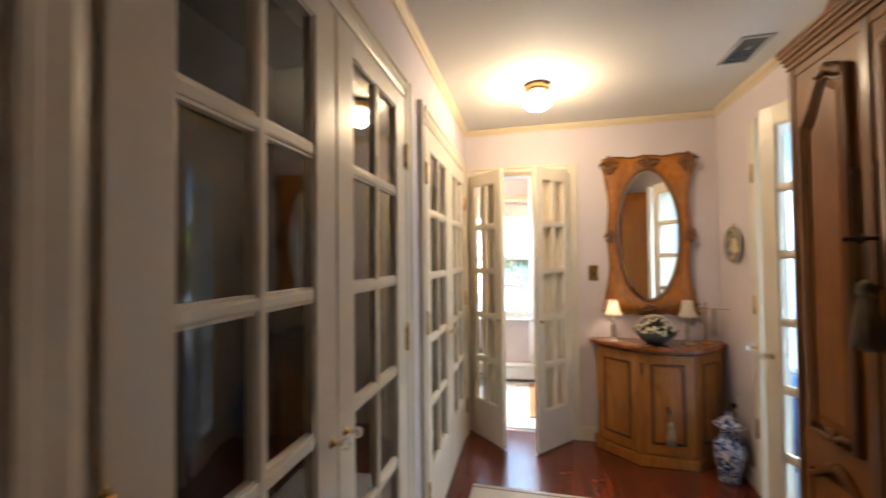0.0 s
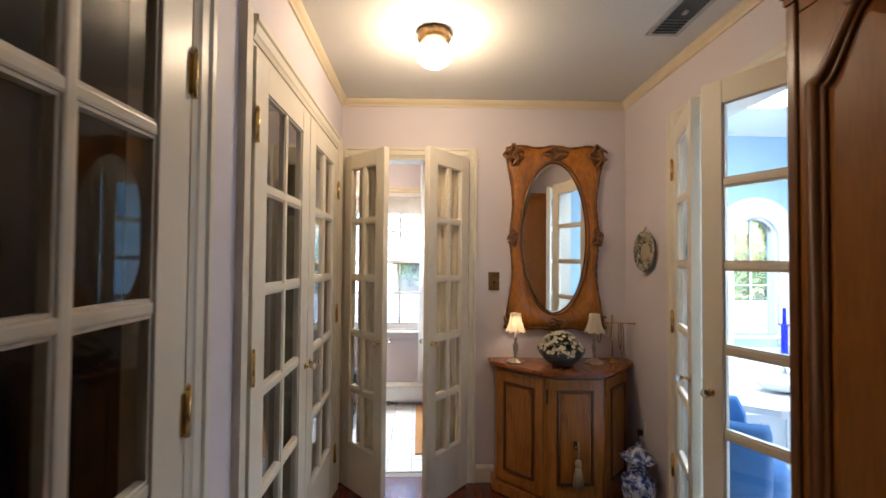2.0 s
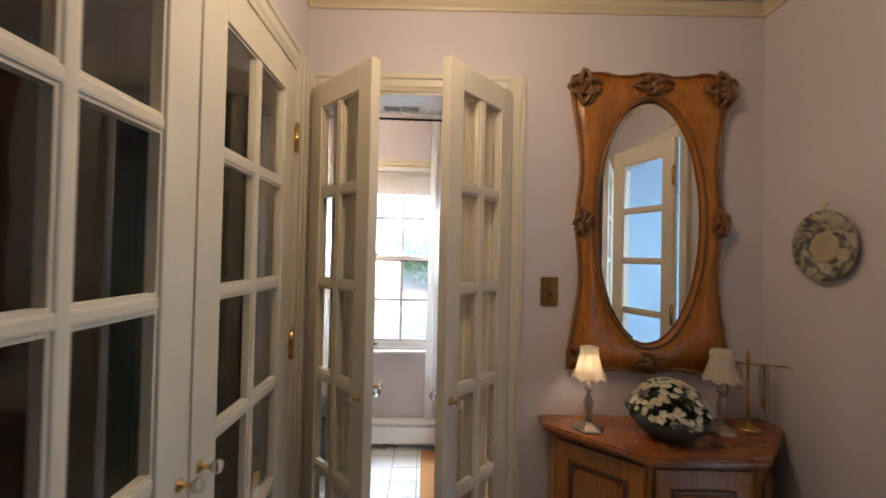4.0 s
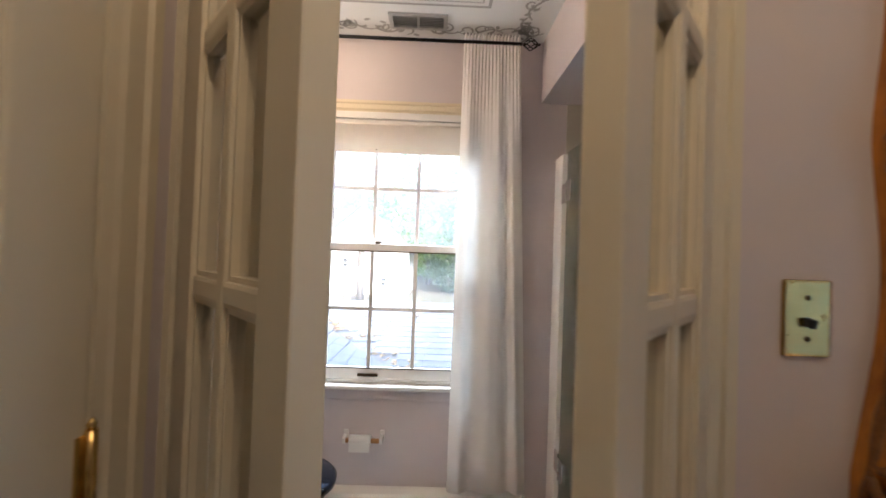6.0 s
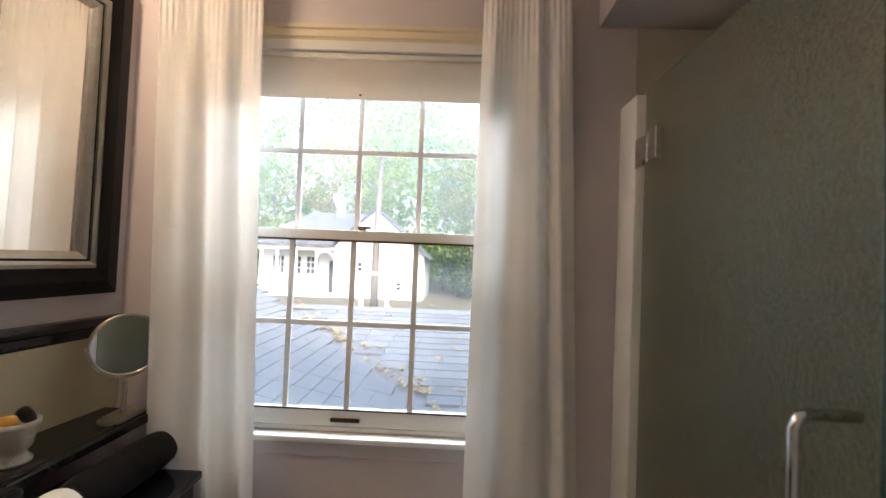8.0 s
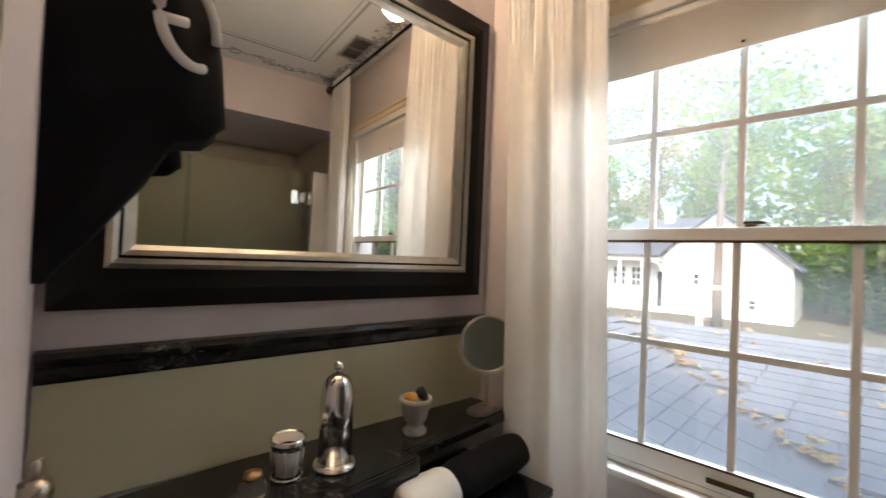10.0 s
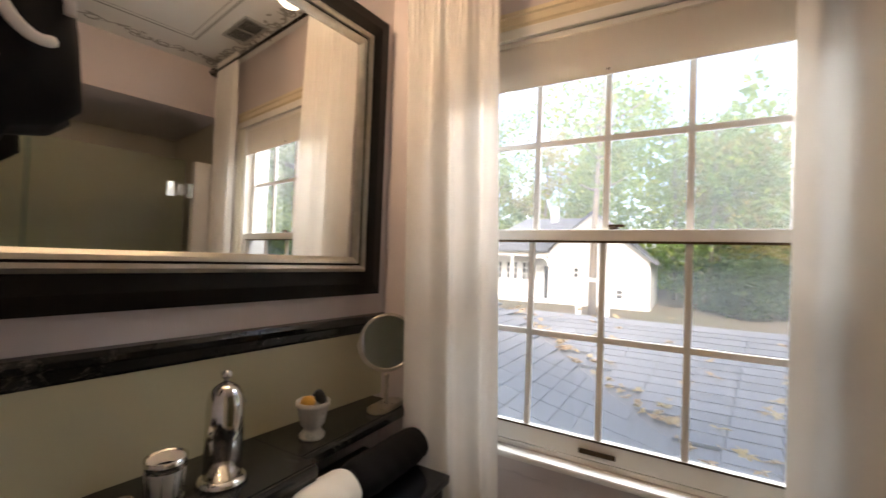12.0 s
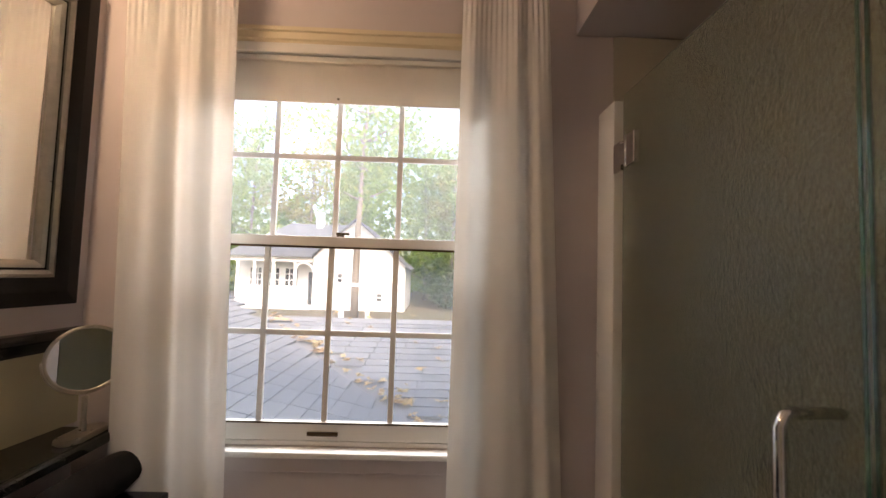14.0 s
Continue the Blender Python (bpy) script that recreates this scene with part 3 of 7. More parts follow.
        for a, b in zip(rows_v, rows_v[1:]):
            for i in range(n):
                bm.faces.new((a[i], a[i + 1], b[i + 1], b[i])).smooth = True
        c = part("door_curtain", bm, "sheer", t, "pleated cream fabric behind the panes")
        c.modifiers.new("thick", "SOLIDIFY").thickness = 0.0012
    return t


LW1 = (C1[1] - C1[0] - 0.03) / 2
LW2 = (C2[1] - C2[0] - 0.03) / 2
DOOR_LAB = "cream painted glazed closet door with brass hinges, shut"
DX = -0.524
for nm, wd, m, sd in (("door_1", LW1, pose(DX, C1[0] + 0.013, 0, 0, 0, 90), -1), ("door_2", LW1, pose(DX, C1[1] - 0.013, 0, 0, 0, -90), 1),
                      ("door_3", LW2, pose(DX, C2[0] + 0.013, 0, 0, 0, 90), -1), ("door_4", LW2, pose(DX, C2[1] - 0.013, 0, 0, 0, -90), 1)):
    near = nm in ("door_1", "door_2")
    french_door(nm, wd, 2.045, 2, 5, 1.975 if near else 1.94, 0.30 if near else 0.33, 0.105, DOOR_LAB, LW @ m, sd, hinge_z=(1.80, 1.07, 0.25))
BATH_LAB = "narrow cream glazed bathroom door with pleated fabric, half open"
french_door("door_5", 0.395, 2.035, 2, 5, 1.945, 0.29, 0.075, BATH_LAB, pose(BD[0] + 0.002, -0.03, 0, 0, 0, -44.5), 1, "bronze", 1, (1.845, 0.32), 0.03, muntin=0.03)
french_door("door_6", 0.385, 2.035, 2, 5, 1.945, 0.29, 0.075, BATH_LAB, pose(BD[1] - 0.002, -0.03, 0, 0, 0, 230), -1, "bronze", -1, (1.845, 0.32), muntin=0.03)
SUN_LAB = "white glazed sunroom door with brass hinges, ajar"
french_door("door_7", 0.43, 2.06, 1, 6, 1.972, 0.21, 0.075, SUN_LAB, pose(1.283, RD[1] - 0.012, 0, 0, 0, 248), -1, hinge_z=(1.85, 1.10, 0.40))
french_door("door_8", 0.43, 2.06, 1, 6, 1.972, 0.21, 0.075, SUN_LAB, pose(1.283, RD[0] + 0.012, 0, 0, 0, 116), 1, hinge_z=(1.85, 1.10, 0.40))

# ---- hallway things ----


def ceiling_light(m):
    t = thing("ceiling_light", "lit opal glass globe with a fluted bronze canopy on the ceiling", "ceiling lamp", m)
    part("canopy", lathe(bmesh.new(), [(0.05, 0), (0.076, -0.004), (0.072, -0.02), (0.076, -0.026), (0.070, -0.042), (0.058, -0.052), (0.048, -0.056)], 48, ripple=0.03, lobes=12), "lampbrass", t, "fluted worn bronze canopy")
    g = part("globe", lathe(bmesh.new(), [(0.046, -0.05), (0.06, -0.062), (0.078, -0.085), (0.082, -0.105), (0.074, -0.128), (0.05, -0.147), (0.02, -0.155), (0.0, -0.156)], 32), "globe", t, "glowing white opal globe")
    g.visible_shadow = False
    return t


ceiling_light(pose(0.075, -0.80, CEIL))


def ceiling_vent(name, w, d, m, label, slats, half):
    t = thing(name, label, "vent", m)
    bm = bmesh.new()
    for x0, y0, x1, y1 in ((-w, -d, w, -d + 0.018), (-w, d - 0.018, w, d), (-w, -d + 0.018, -w + 0.018, d - 0.018), (w - 0.018, -d + 0.018, w, d - 0.018)):
        quad_box(bm, x0, y0, -0.008, x1, y1, 0.0, 0.0)
    part("vent_frame", bm, "ventmetal", t)
    # flat sheet whose grey paints the darkness of the duct
    part("backing", box(-w + 0.018, -d + 0.018, -0.002, w - 0.018, d - 0.018, -0.0005), "ventdark", t, "shadow-grey sheet standing in for the duct behind the slats")
    sl = mesh_of("slat", turned(box(-w + 0.019, -0.005, -0.0006, w - 0.019, 0.005, 0.0006), pose(0, 0, 0, 38)), "ventmetal")
    n = slats
    for i in range(n):
        y = -d + 0.024 + (2 * d - 0.048) * (i + 0.5) / n
        if half and y < 0.01:
            continue
        piece("slat", sl, t, Matrix.Translation((0, y, -0.006)))
    if half:
        part("damper_lever", box(-0.008, -0.05, -0.012, 0.008, -0.02, -0.004, 0.002), "ventmetal", t)
    else:
        part("mullion", box(-0.006, -d + 0.018, -0.009, 0.006, d - 0.018, -0.004), "ventmetal", t)
    return t


ceiling_vent("ceiling_vent", 0.072, 0.145, pose(1.095, -0.96, CEIL - 0.0005), "white steel ceiling register with half its louvres open", 11, True)


def armoire(m):
    """Local: front faces -x at x = 0, y runs from 0 (far side) to -0.70, depth along +x."""
    W, D, H = 0.69, 0.355, 2.06
    t = thing("armoire", "tall carved walnut armoire with two panelled doors", "armoire", m)
    part("side_panel", box(0.02, -0.022, 0.09, D, 0, H, 0.004), "armoire", t)
    part("side_panel", box(0.02, -W, 0.09, D, -W + 0.022, H, 0.004), "armoire", t)
    part("back_panel", box(D - 0.015, -W + 0.0225, 0.09, D - 0.001, -0.0225, H), "armoire", t)
    part("top_panel", box(0.02, -W + 0.0225, H - 0.02, D - 0.016, -0.0225, H), "armoire", t)
    part("bottom_panel", box(0.02, -W + 0.0225, 0.34, D - 0.016, -0.0225, 0.36), "armoire", t)
    for y0, y1 in ((-0.028, 0), (-W, -W + 0.028), (-0.364, -0.326)):
        part("post", box(-0.004, y0, 0.09, 0.02, y1, H - 0.0455, 0.006), "armoire_shaded", t)
    # stepped cornice
    steps = [(H - 0.045, 0.008, 0.018), (H - 0.027, 0.014, 0.016), (H - 0.011, 0.022, 0.014), (H + 0.003, 0.030, 0.014), (H + 0.017, 0.034, 0.012)]
    for z, o, hh in steps:
        part("cornice_moulding", box(-o, -W - o * 0.45, z, D + 0.004, o * 0.45, z + hh - 0.0006, 0.004), "armoire", t)
    part("frieze", box(0.0, -W + 0.031, H - 0.075, 0.0195, -0.031, H - 0.0455, 0.003), "armoire", t)
    # scrolled crest on the middle of the cornice
    yc, zc = -W / 2, H + 0.0295
    bell = [(yc + 0.15 * u, zc + 0.085 * (0.5 + 0.5 * math.cos(math.pi * u)) ** 0.8) for u in [1 - i / 12 for i in range(25)]]
    part("crest", turned(prism(bmesh.new(), bell, -0.02, 0.014, 0.004), Matrix(((0, 0, 1, 0), (1, 0, 0, 0), (0, 1, 0, 0), (0, 0, 0, 1)))), "armoire", t, "carved scrolled crest")
    for sd in (1, -1):
        sc = [(-0.026, yc + sd * (0.036 + (0.006 + 0.024 * u) * math.cos(u * 10)), zc + 0.034 + (0.006 + 0.024 * u) * math.sin(u * 10)) for u in [i / 26 for i in range(27)]]
        part("scroll", tube(bmesh.new(), sc, [0.003 + 0.005 * i / 26 for i in range(27)], 7, False, 1.0, Vector((1, 0, 0))), "armoire_shaded", t, "carved scroll")
    # plinth with scalloped apron and feet
    part("plinth", box(-0.012, -W - 0.008, 0.09, D, 0.008, 0.15, 0.008), "armoire", t)
    for x in (0.0, D - 0.07):
        for y in (-0.07, -W):
            part("foot", box(x, y, 0.0, x + 0.06, y + 0.07, 0.089, 0.018), "armoire", t)

    def arch(yo, yi, z0, zs, zt, n=22):
        """Panel outline in the y-z plane: the head sweeps up in an S from the outer edge yo to a peak near the inner edge yi."""
        pts = [(yi, z0), (yo, z0), (yo, zs)]
        for i in range(1, n + 1):
            u = i / n
            if u < 0.62:
                v = u / 0.62
                z = zs + (zt - zs) * (v * v * (3 - 2 * v))
            else:
                z = zt - (zt - zs) * 0.22 * math.sin((u - 0.62) / 0.38 * math.pi / 2)
            pts.append((yo + (yi - yo) * u, z))
        return pts

    for k, (y0, y1) in enumerate(((-0.325, -0.029), (-0.661, -0.365))):
        d = part("door", box(0.0015, y0, 0.36, 0.018, y1, H - 0.076, 0.003), "armoire", t, "panelled walnut armoire door")
        yo, yi = (y1, y0) if k == 0 else (y0, y1)
        sg = 1 if yi > yo else -1
        o = arch(yo + sg * 0.042, yi - sg * 0.042, 0.84, 1.80, 1.945)
        part("panel_moulding", tube(bmesh.new(), [(-0.001, y, z) for y, z in o], 0.016, 8, True, 1.0, Vector((1, 0, 0))), "armoire_shaded", d)
        o2 = arch(yo + sg * 0.066, yi - sg * 0.062, 0.866, 1.785, 1.922)
        part("panel_moulding", tube(bmesh.new(), [(-0.002, y, z) for y, z in o2], 0.007, 6, True, 1.0, Vector((1, 0, 0))), "armoire_shaded", d)
        bm = bmesh.new()
        po = arch(yo + sg * 0.092, yi - sg * 0.084, 0.90, 1.765, 1.89)
        qo = arch(yo + sg * 0.074, yi - sg * 0.068, 0.876, 1.78, 1.912)
        f0 = [bm.verts.new((-0.0055, y, z)) for y, z in po]
        f1 = [bm.verts.new((0.001, y, z)) for y, z in qo]
        bm.faces.new(f0)
        for i in range(len(po)):
            bm.faces.new((f0[i], f0[(i + 1) % len(po)], f1[(i + 1) % len(po)], f1[i]))
        part("raised_panel", bm, "armoire", d)
        # carved flourish at the head and the foot of the panel
        cm = yo + (yi - yo) * 0.60
        for zc, sg in ((1.955, 1), (0.835, -1)):
            bm = bmesh.new()
            for sd in (1, -1):
                pts = [(-0.012, cm + sd * (0.004 + 0.05 * u), zc - sg * (0.012 + 0.035 * math.sin(u * 2.6) * 0.5)) for u in [i / 8 for i in range(9)]]
                tube(bm, pts, [0.012 - 0.007 * i / 8 for i in range(9)], 7)
            lathe(bm, [(0.0, -0.02), (0.012, -0.01), (0.015, 0.0), (0.010, 0.014), (0.0, 0.026)], 10, (-0.012, cm, zc - sg * 0.02))
            part("carving", bm, "armoire_shaded", d, "carved scroll")
        part("lower_panel", box(-0.004, y0 + 0.05, 0.42, 0.0012, y1 - 0.05, 0.72, 0.01), "armoire", d)
        bm = bmesh.new()
        for sd in (1, -1):
            tube(bm, [(-0.008, cm + sd * 0.13 * u, 0.73 + 0.035 * math.cos(u * 3.0)) for u in [i / 10 for i in range(11)]], [0.016 - 0.007 * i / 10 for i in range(11)], 7)
        part("carved_rail", bm, "armoire_shaded", d, "carved scrolled rail")
        ye = y0 + 0.018 if k == 0 else y1 - 0.018
        bm = bmesh.new()
        lathe(bm, [(0.004, -0.16), (0.007, -0.15), (0.004, -0.14), (0.005, 0.0), (0.004, 0.14), (0.008, 0.152), (0.003, 0.165)], 8, (-0.008, ye, 1.46))
        part("lock_rod", bm, "bronze", d, "dark metal lock rod")
        part("escutcheon", turned(lathe(bmesh.new(), [(0.016, 0), (0.014, 0.006), (0.006, 0.012), (0.005, 0.03), (0.010, 0.034), (0.0, 0.04)], 12), pose(-0.002, ye, 1.43, 0, -90)), "bronze", d)
    return t


armoire(pose(0.93, -1.665, 0))


def tassel(name, m, mat, label, L=0.13, R=0.034):
    t = thing(name, label, "tassel", m)
    part("cord", tube(bmesh.new(), [(0, -0.006, 0.10), (0.003, -0.004, 0.06), (0, 0, 0.0), (0.003, 0.004, 0.06), (0, 0.006, 0.10)], 0.0035, 6), mat, t)
    part("head", lathe(bmesh.new(), [(0.004, 0.01), (R * 0.5, 0), (R * 0.62, -0.018), (R * 0.42, -0.036)], 14), mat, t)
    bm = bmesh.new()
    for i in range(42):
        a = i * 2.39996
        r = R * math.sqrt((i + 0.5) / 42)
        tube(bm, [(r * 0.42 * math.cos(a), r * 0.42 * math.sin(a), -0.034), (r * 0.85 * math.cos(a), r * 0.85 * math.sin(a), -0.034 - L * 0.5), (r * math.cos(a), r * math.sin(a), -0.034 - L * (0.92 + 0.08 * math.sin(i * 5.1)))], 0.0032, 5)
    part("fringe", bm, mat, t)
    return t


tassel("tassel", pose(0.892, -2.05, 1.315), "tassel", "grey-tan silk tassel hanging from the armoire lock", 0.135, 0.034)

SB = [(0.445, -0.003), (0.445, -0.10), (0.70, -0.335), (1.05, -0.335), (1.29, -0.10), (1.29, -0.003)]


def sideboard():
    t = thing("sideboard", "honey-coloured wooden demilune sideboard with panelled doors", "sideboard", pose(0.87, -0.1, 0))
    off = Vector((0.87, -0.1))

    def loc(grow):
        c = Vector((0.868, -0.0))
        out = []
        for x, y in SB:
            p = Vector((x, y)) - c
            k = 1 + grow / max(0.2, p.length)
            q = c + p * k
            out.append((q.x - off.x, min(q.y, -0.003) - off.y))
        return out

    part("body", prism(bmesh.new(), loc(-0.022), 0.07, 0.745), "pine", t)
    part("base_moulding", prism(bmesh.new(), loc(0.0), 0.0, 0.0695, 0.006), "pine", t, "plain wooden plinth")
    part("top_moulding", prism(bmesh.new(), loc(-0.006), 0.7455, 0.7575, 0.004), "pine_dark", t)
    part("tabletop", prism(bmesh.new(), loc(0.022), 0.758, 0.782, 0.007), "pine_top", t, "reddish polished wooden top")
    inner = loc(-0.022)
    for i, nm in ((1, "door"), (2, "door"), (3, "door")):
        a, b = Vector(inner[i]), Vector(inner[i + 1])
        d = (b - a).normalized()
        L = (b - a).length
        nrm = Vector((d.y, -d.x))
        ang = math.degrees(math.atan2(d.y, d.x))
        dm = Matrix.Translation((a.x, a.y, 0)) @ pose(0, 0, 0, 0, 0, ang)
        # local: x along the face, -y outwards
        door = part("door", box(0.012, -0.010, 0.085, L - 0.012, 0.001, 0.735, 0.004), "pine", t, "panelled wooden door", dm)
        m0, m1, z0, z1 = 0.062, L - 0.062, 0.15, 0.675
        for bx in ((m0, z0, m0 + 0.016, z1), (m1 - 0.016, z0, m1, z1), (m0 + 0.0165, z0, m1 - 0.0165, z0 + 0.016), (m0 + 0.0165, z1 - 0.016, m1 - 0.0165, z1)):
            part("panel_moulding", box(bx[0], -0.019, bx[1], bx[2], -0.0095, bx[3], 0.005), "pine_dark", door)
        bm = bmesh.new()
        x0, x1 = m0 + 0.020, m1 - 0.020
        zz0, zz1 = z0 + 0.020, z1 - 0.020
        c = 0.024
        poly = [(x0, zz0), (x1, zz0), (x1, zz1 - c), (x1 - c * 0.3, zz1 - c * 0.9), (x1 - c, zz1), (x0 + c, zz1), (x0 + c * 0.3, zz1 - c * 0.9), (x0, zz1 - c)]
        f0 = [bm.verts.new((x, -0.017, z)) for x, z in poly]
        mx, mz = (x0 + x1) / 2, (zz0 + zz1) / 2
        f1 = [bm.verts.new((mx + (x - mx) * 1.06, -0.0102, mz + (z - mz) * 1.02)) for x, z in poly]
        bm.faces.new(f0)
        for j in range(8):
            bm.faces.new((f0[j], f0[(j + 1) % 8], f1[(j + 1) % 8], f1[j]))
        part("raised_panel", bm, "pine", door)
        if i == 2:
            bm = bmesh.new()
            lathe(bm, [(0.014, 0), (0.012, 0.004), (0.005, 0.007), (0.004, 0.014)], 14)
            turned(bm, pose(L / 2, -0.017, 0.385, 90))
            tube(bm, [(L / 2 + 0.016 * math.cos(a), -0.032, 0.375 + 0.016 * math.sin(a)) for a in [k * math.pi / 8 for k in range(16)]], 0.003, 6, True, 1, Vector((0, 1, 0)))
            part("ring_handle", bm, "bronze", door, "dark metal ring pull")
            part("hinge", tube(bmesh.new(), [(0.006, -0.012, 0.60), (0.006, -0.012, 0.68)], 0.005, 8), "bronze", door)
    return t


sideboard()
tassel("tassel", pose(0.875, -0.375, 0.31), "tassel_cream", "cream tassel hanging from the sideboard ring handle", 0.11, 0.03)


def wall_mirror():
    cx, cz, W, H = 0.842, 1.543, 0.315, 0.582
    t = thing("wall_mirror", "shaped burl wood mirror with carved gilt corners and oval glass", "mirror", pose(cx, -0.004, cz))
    n = 96
    A, B = 0.212, 0.483

    def outer(a):
        c, s = math.cos(a), math.sin(a)
        # rounded rectangle with waisted sides
        k = 1 / max(abs(c) / W, abs(s) / H)
        x, z = c * k, s * k
        v = abs(z) / H
        waist = 0.86 + 0.14 * min(1, v ** 2.2 * 1.15) + 0.05 * math.cos(v * 2 * math.pi * 1.0) * (1 - v)
        wav = 1 + 0.012 * math.cos(abs(x) / W * 9)
        return x * min(1.0, waist), z * (wav if abs(z) > H * 0.9 else 1)

    bm = bmesh.new()
    ro, rm, ri, rb, ro2 = [], [], [], [], []
    for i in range(n):
        a = 2 * math.pi * (i + 0.5) / n
        x, z = outer(a)
        ex, ez = A * math.cos(a), B * math.sin(a)
        # match angles of the ellipse to the direction of the outline
        ang = math.atan2(z / B, x / A)
        ex, ez = A * math.cos(ang), B * math.sin(ang)
        ro2.append(bm.verts.new((x, 0.003, z)))
        ro.append(bm.verts.new((x, -0.02, z)))
        rm.append(bm.verts.new((ex + (x - ex) * 0.55, -0.034, ez + (z - ez) * 0.55)))
        ri.append(bm.verts.new((ex * 1.03, -0.030, ez * 1.015)))
        rb.append(bm.verts.new((ex, -0.012, ez)))
    for p, q in ((ro2, ro), (ro, rm), (rm, ri), (ri, rb)):
        for i in range(n):
            bm.faces.new((p[i], p[(i + 1) % n], q[(i + 1) % n], q[i])).smooth = True
    part("mirror_frame", bm, "burl", t, "waisted burl wood frame")
    bm = bmesh.new()
    tube(bm, [(outer(2 * math.pi * (i + 0.5) / 160)[0] * 0.985, -0.022, outer(2 * math.pi * (i + 0.5) / 160)[1] * 0.992) for i in range(160)], [0.0065 + 0.002 * math.sin(i * 1.9) for i in range(160)], 6, True, 1, Vector((0, 1, 0)))
    part("edge_beading", bm, "gilt", t, "dark gilt carved edge")
    part("inner_beading", tube(bmesh.new(), [(A * 1.02 * math.cos(2 * math.pi * i / 80), -0.031, B * 1.01 * math.sin(2 * math.pi * i / 80)) for i in range(80)], 0.006, 6, True, 1, Vector((0, 1, 0))), "gilt", t)
    bm = bmesh.new()
    ring = []
    for s, y in ((1.0, -0.012), (0.93, -0.0145)):
        ring.append([bm.verts.new((A * s * math.cos(2 * math.pi * i / 64), y, B * (1 - (1 - s) * A / B) * math.sin(2 * math.pi * i / 64))) for i in range(64)])
    for i in range(64):
        bm.faces.new((ring[0][i], ring[0][(i + 1) % 64], ring[1][(i + 1) % 64], ring[1][i]))
    bm.faces.new(ring[1])
    part("mirror_glass", bm, "mirror", t, "bevelled oval mirror glass")
    part("backing_board", prism(bmesh.new(), [(A * 1.02 * math.cos(2 * math.pi * i / 48), B * 1.02 * math.sin(2 * math.pi * i / 48)) for i in range(48)], 0, 0.004), "gilt", t, at=pose(0, -0.001, 0, 90))
    rnd = random.Random(4)

    def carved(x, z, sx, sz, k):
        bm = bmesh.new()
        for j in range(k):
            a = 2 * math.pi * j / k + rnd.uniform(-0.2, 0.2)
            pts = []
            for u in [i / 6 for i in range(7)]:
                r = 0.25 + 0.75 * u
                b = a + 1.2 * u * (1 if j % 2 else -1)
                pts.append((x + sx * r * math.cos(b), -0.036 - 0.012 * math.sin(u * 3.1), z + sz * r * math.sin(b)))
            tube(bm, pts, [0.013 - 0.007 * i / 6 for i in range(7)], 7)
        lathe(bm, [(0.012, -0.014), (0.015, 0), (0.010, 0.011), (0.0, 0.015)], 10, (x, -0.040, z))
        return bm

    for sx in (-1, 1):
        part("corner_carving", carved(sx * 0.266, 0.522, 0.066, 0.07, 9), "gilt", t, "carved acanthus corner")
        part("side_carving", carved(sx * 0.268, 0.0, 0.036, 0.06, 8), "gilt", t, "carved side ornament")
        part("corner_carving", carved(sx * 0.272, -0.535, 0.06, 0.06, 7), "gilt", t)
    part("crest_carving", carved(0, 0.535, 0.08, 0.04, 9), "gilt", t, "carved crest")
    part("foot_carving", carved(0, -0.535, 0.06, 0.03, 8), "gilt", t)
    return t


wall_mirror()


def switch_plate():
    t = thing("light_switch", "brass wall plate with one toggle switch", "switch", pose(0.461, -0.0005, 1.263))
    part("plate", box(-0.036, -0.006, -0.058, 0.036, 0, 0.058, 0.004), "brass", t)
    part("toggle", turned(box(-0.005, -0.020, -0.011, 0.005, -0.004, 0.003, 0.002), pose(0, 0, 0, 12)), "plastic_black", t, "dark toggle lever")
    for z in (0.031, -0.031):
        part("screw", turned(lathe(bmesh.new(), [(0.0045, 0), (0.004, 0.0012), (0.0, 0.0018)], 10), pose(0, -0.006, z, 90)), "bronze", t)
    return t


switch_plate()


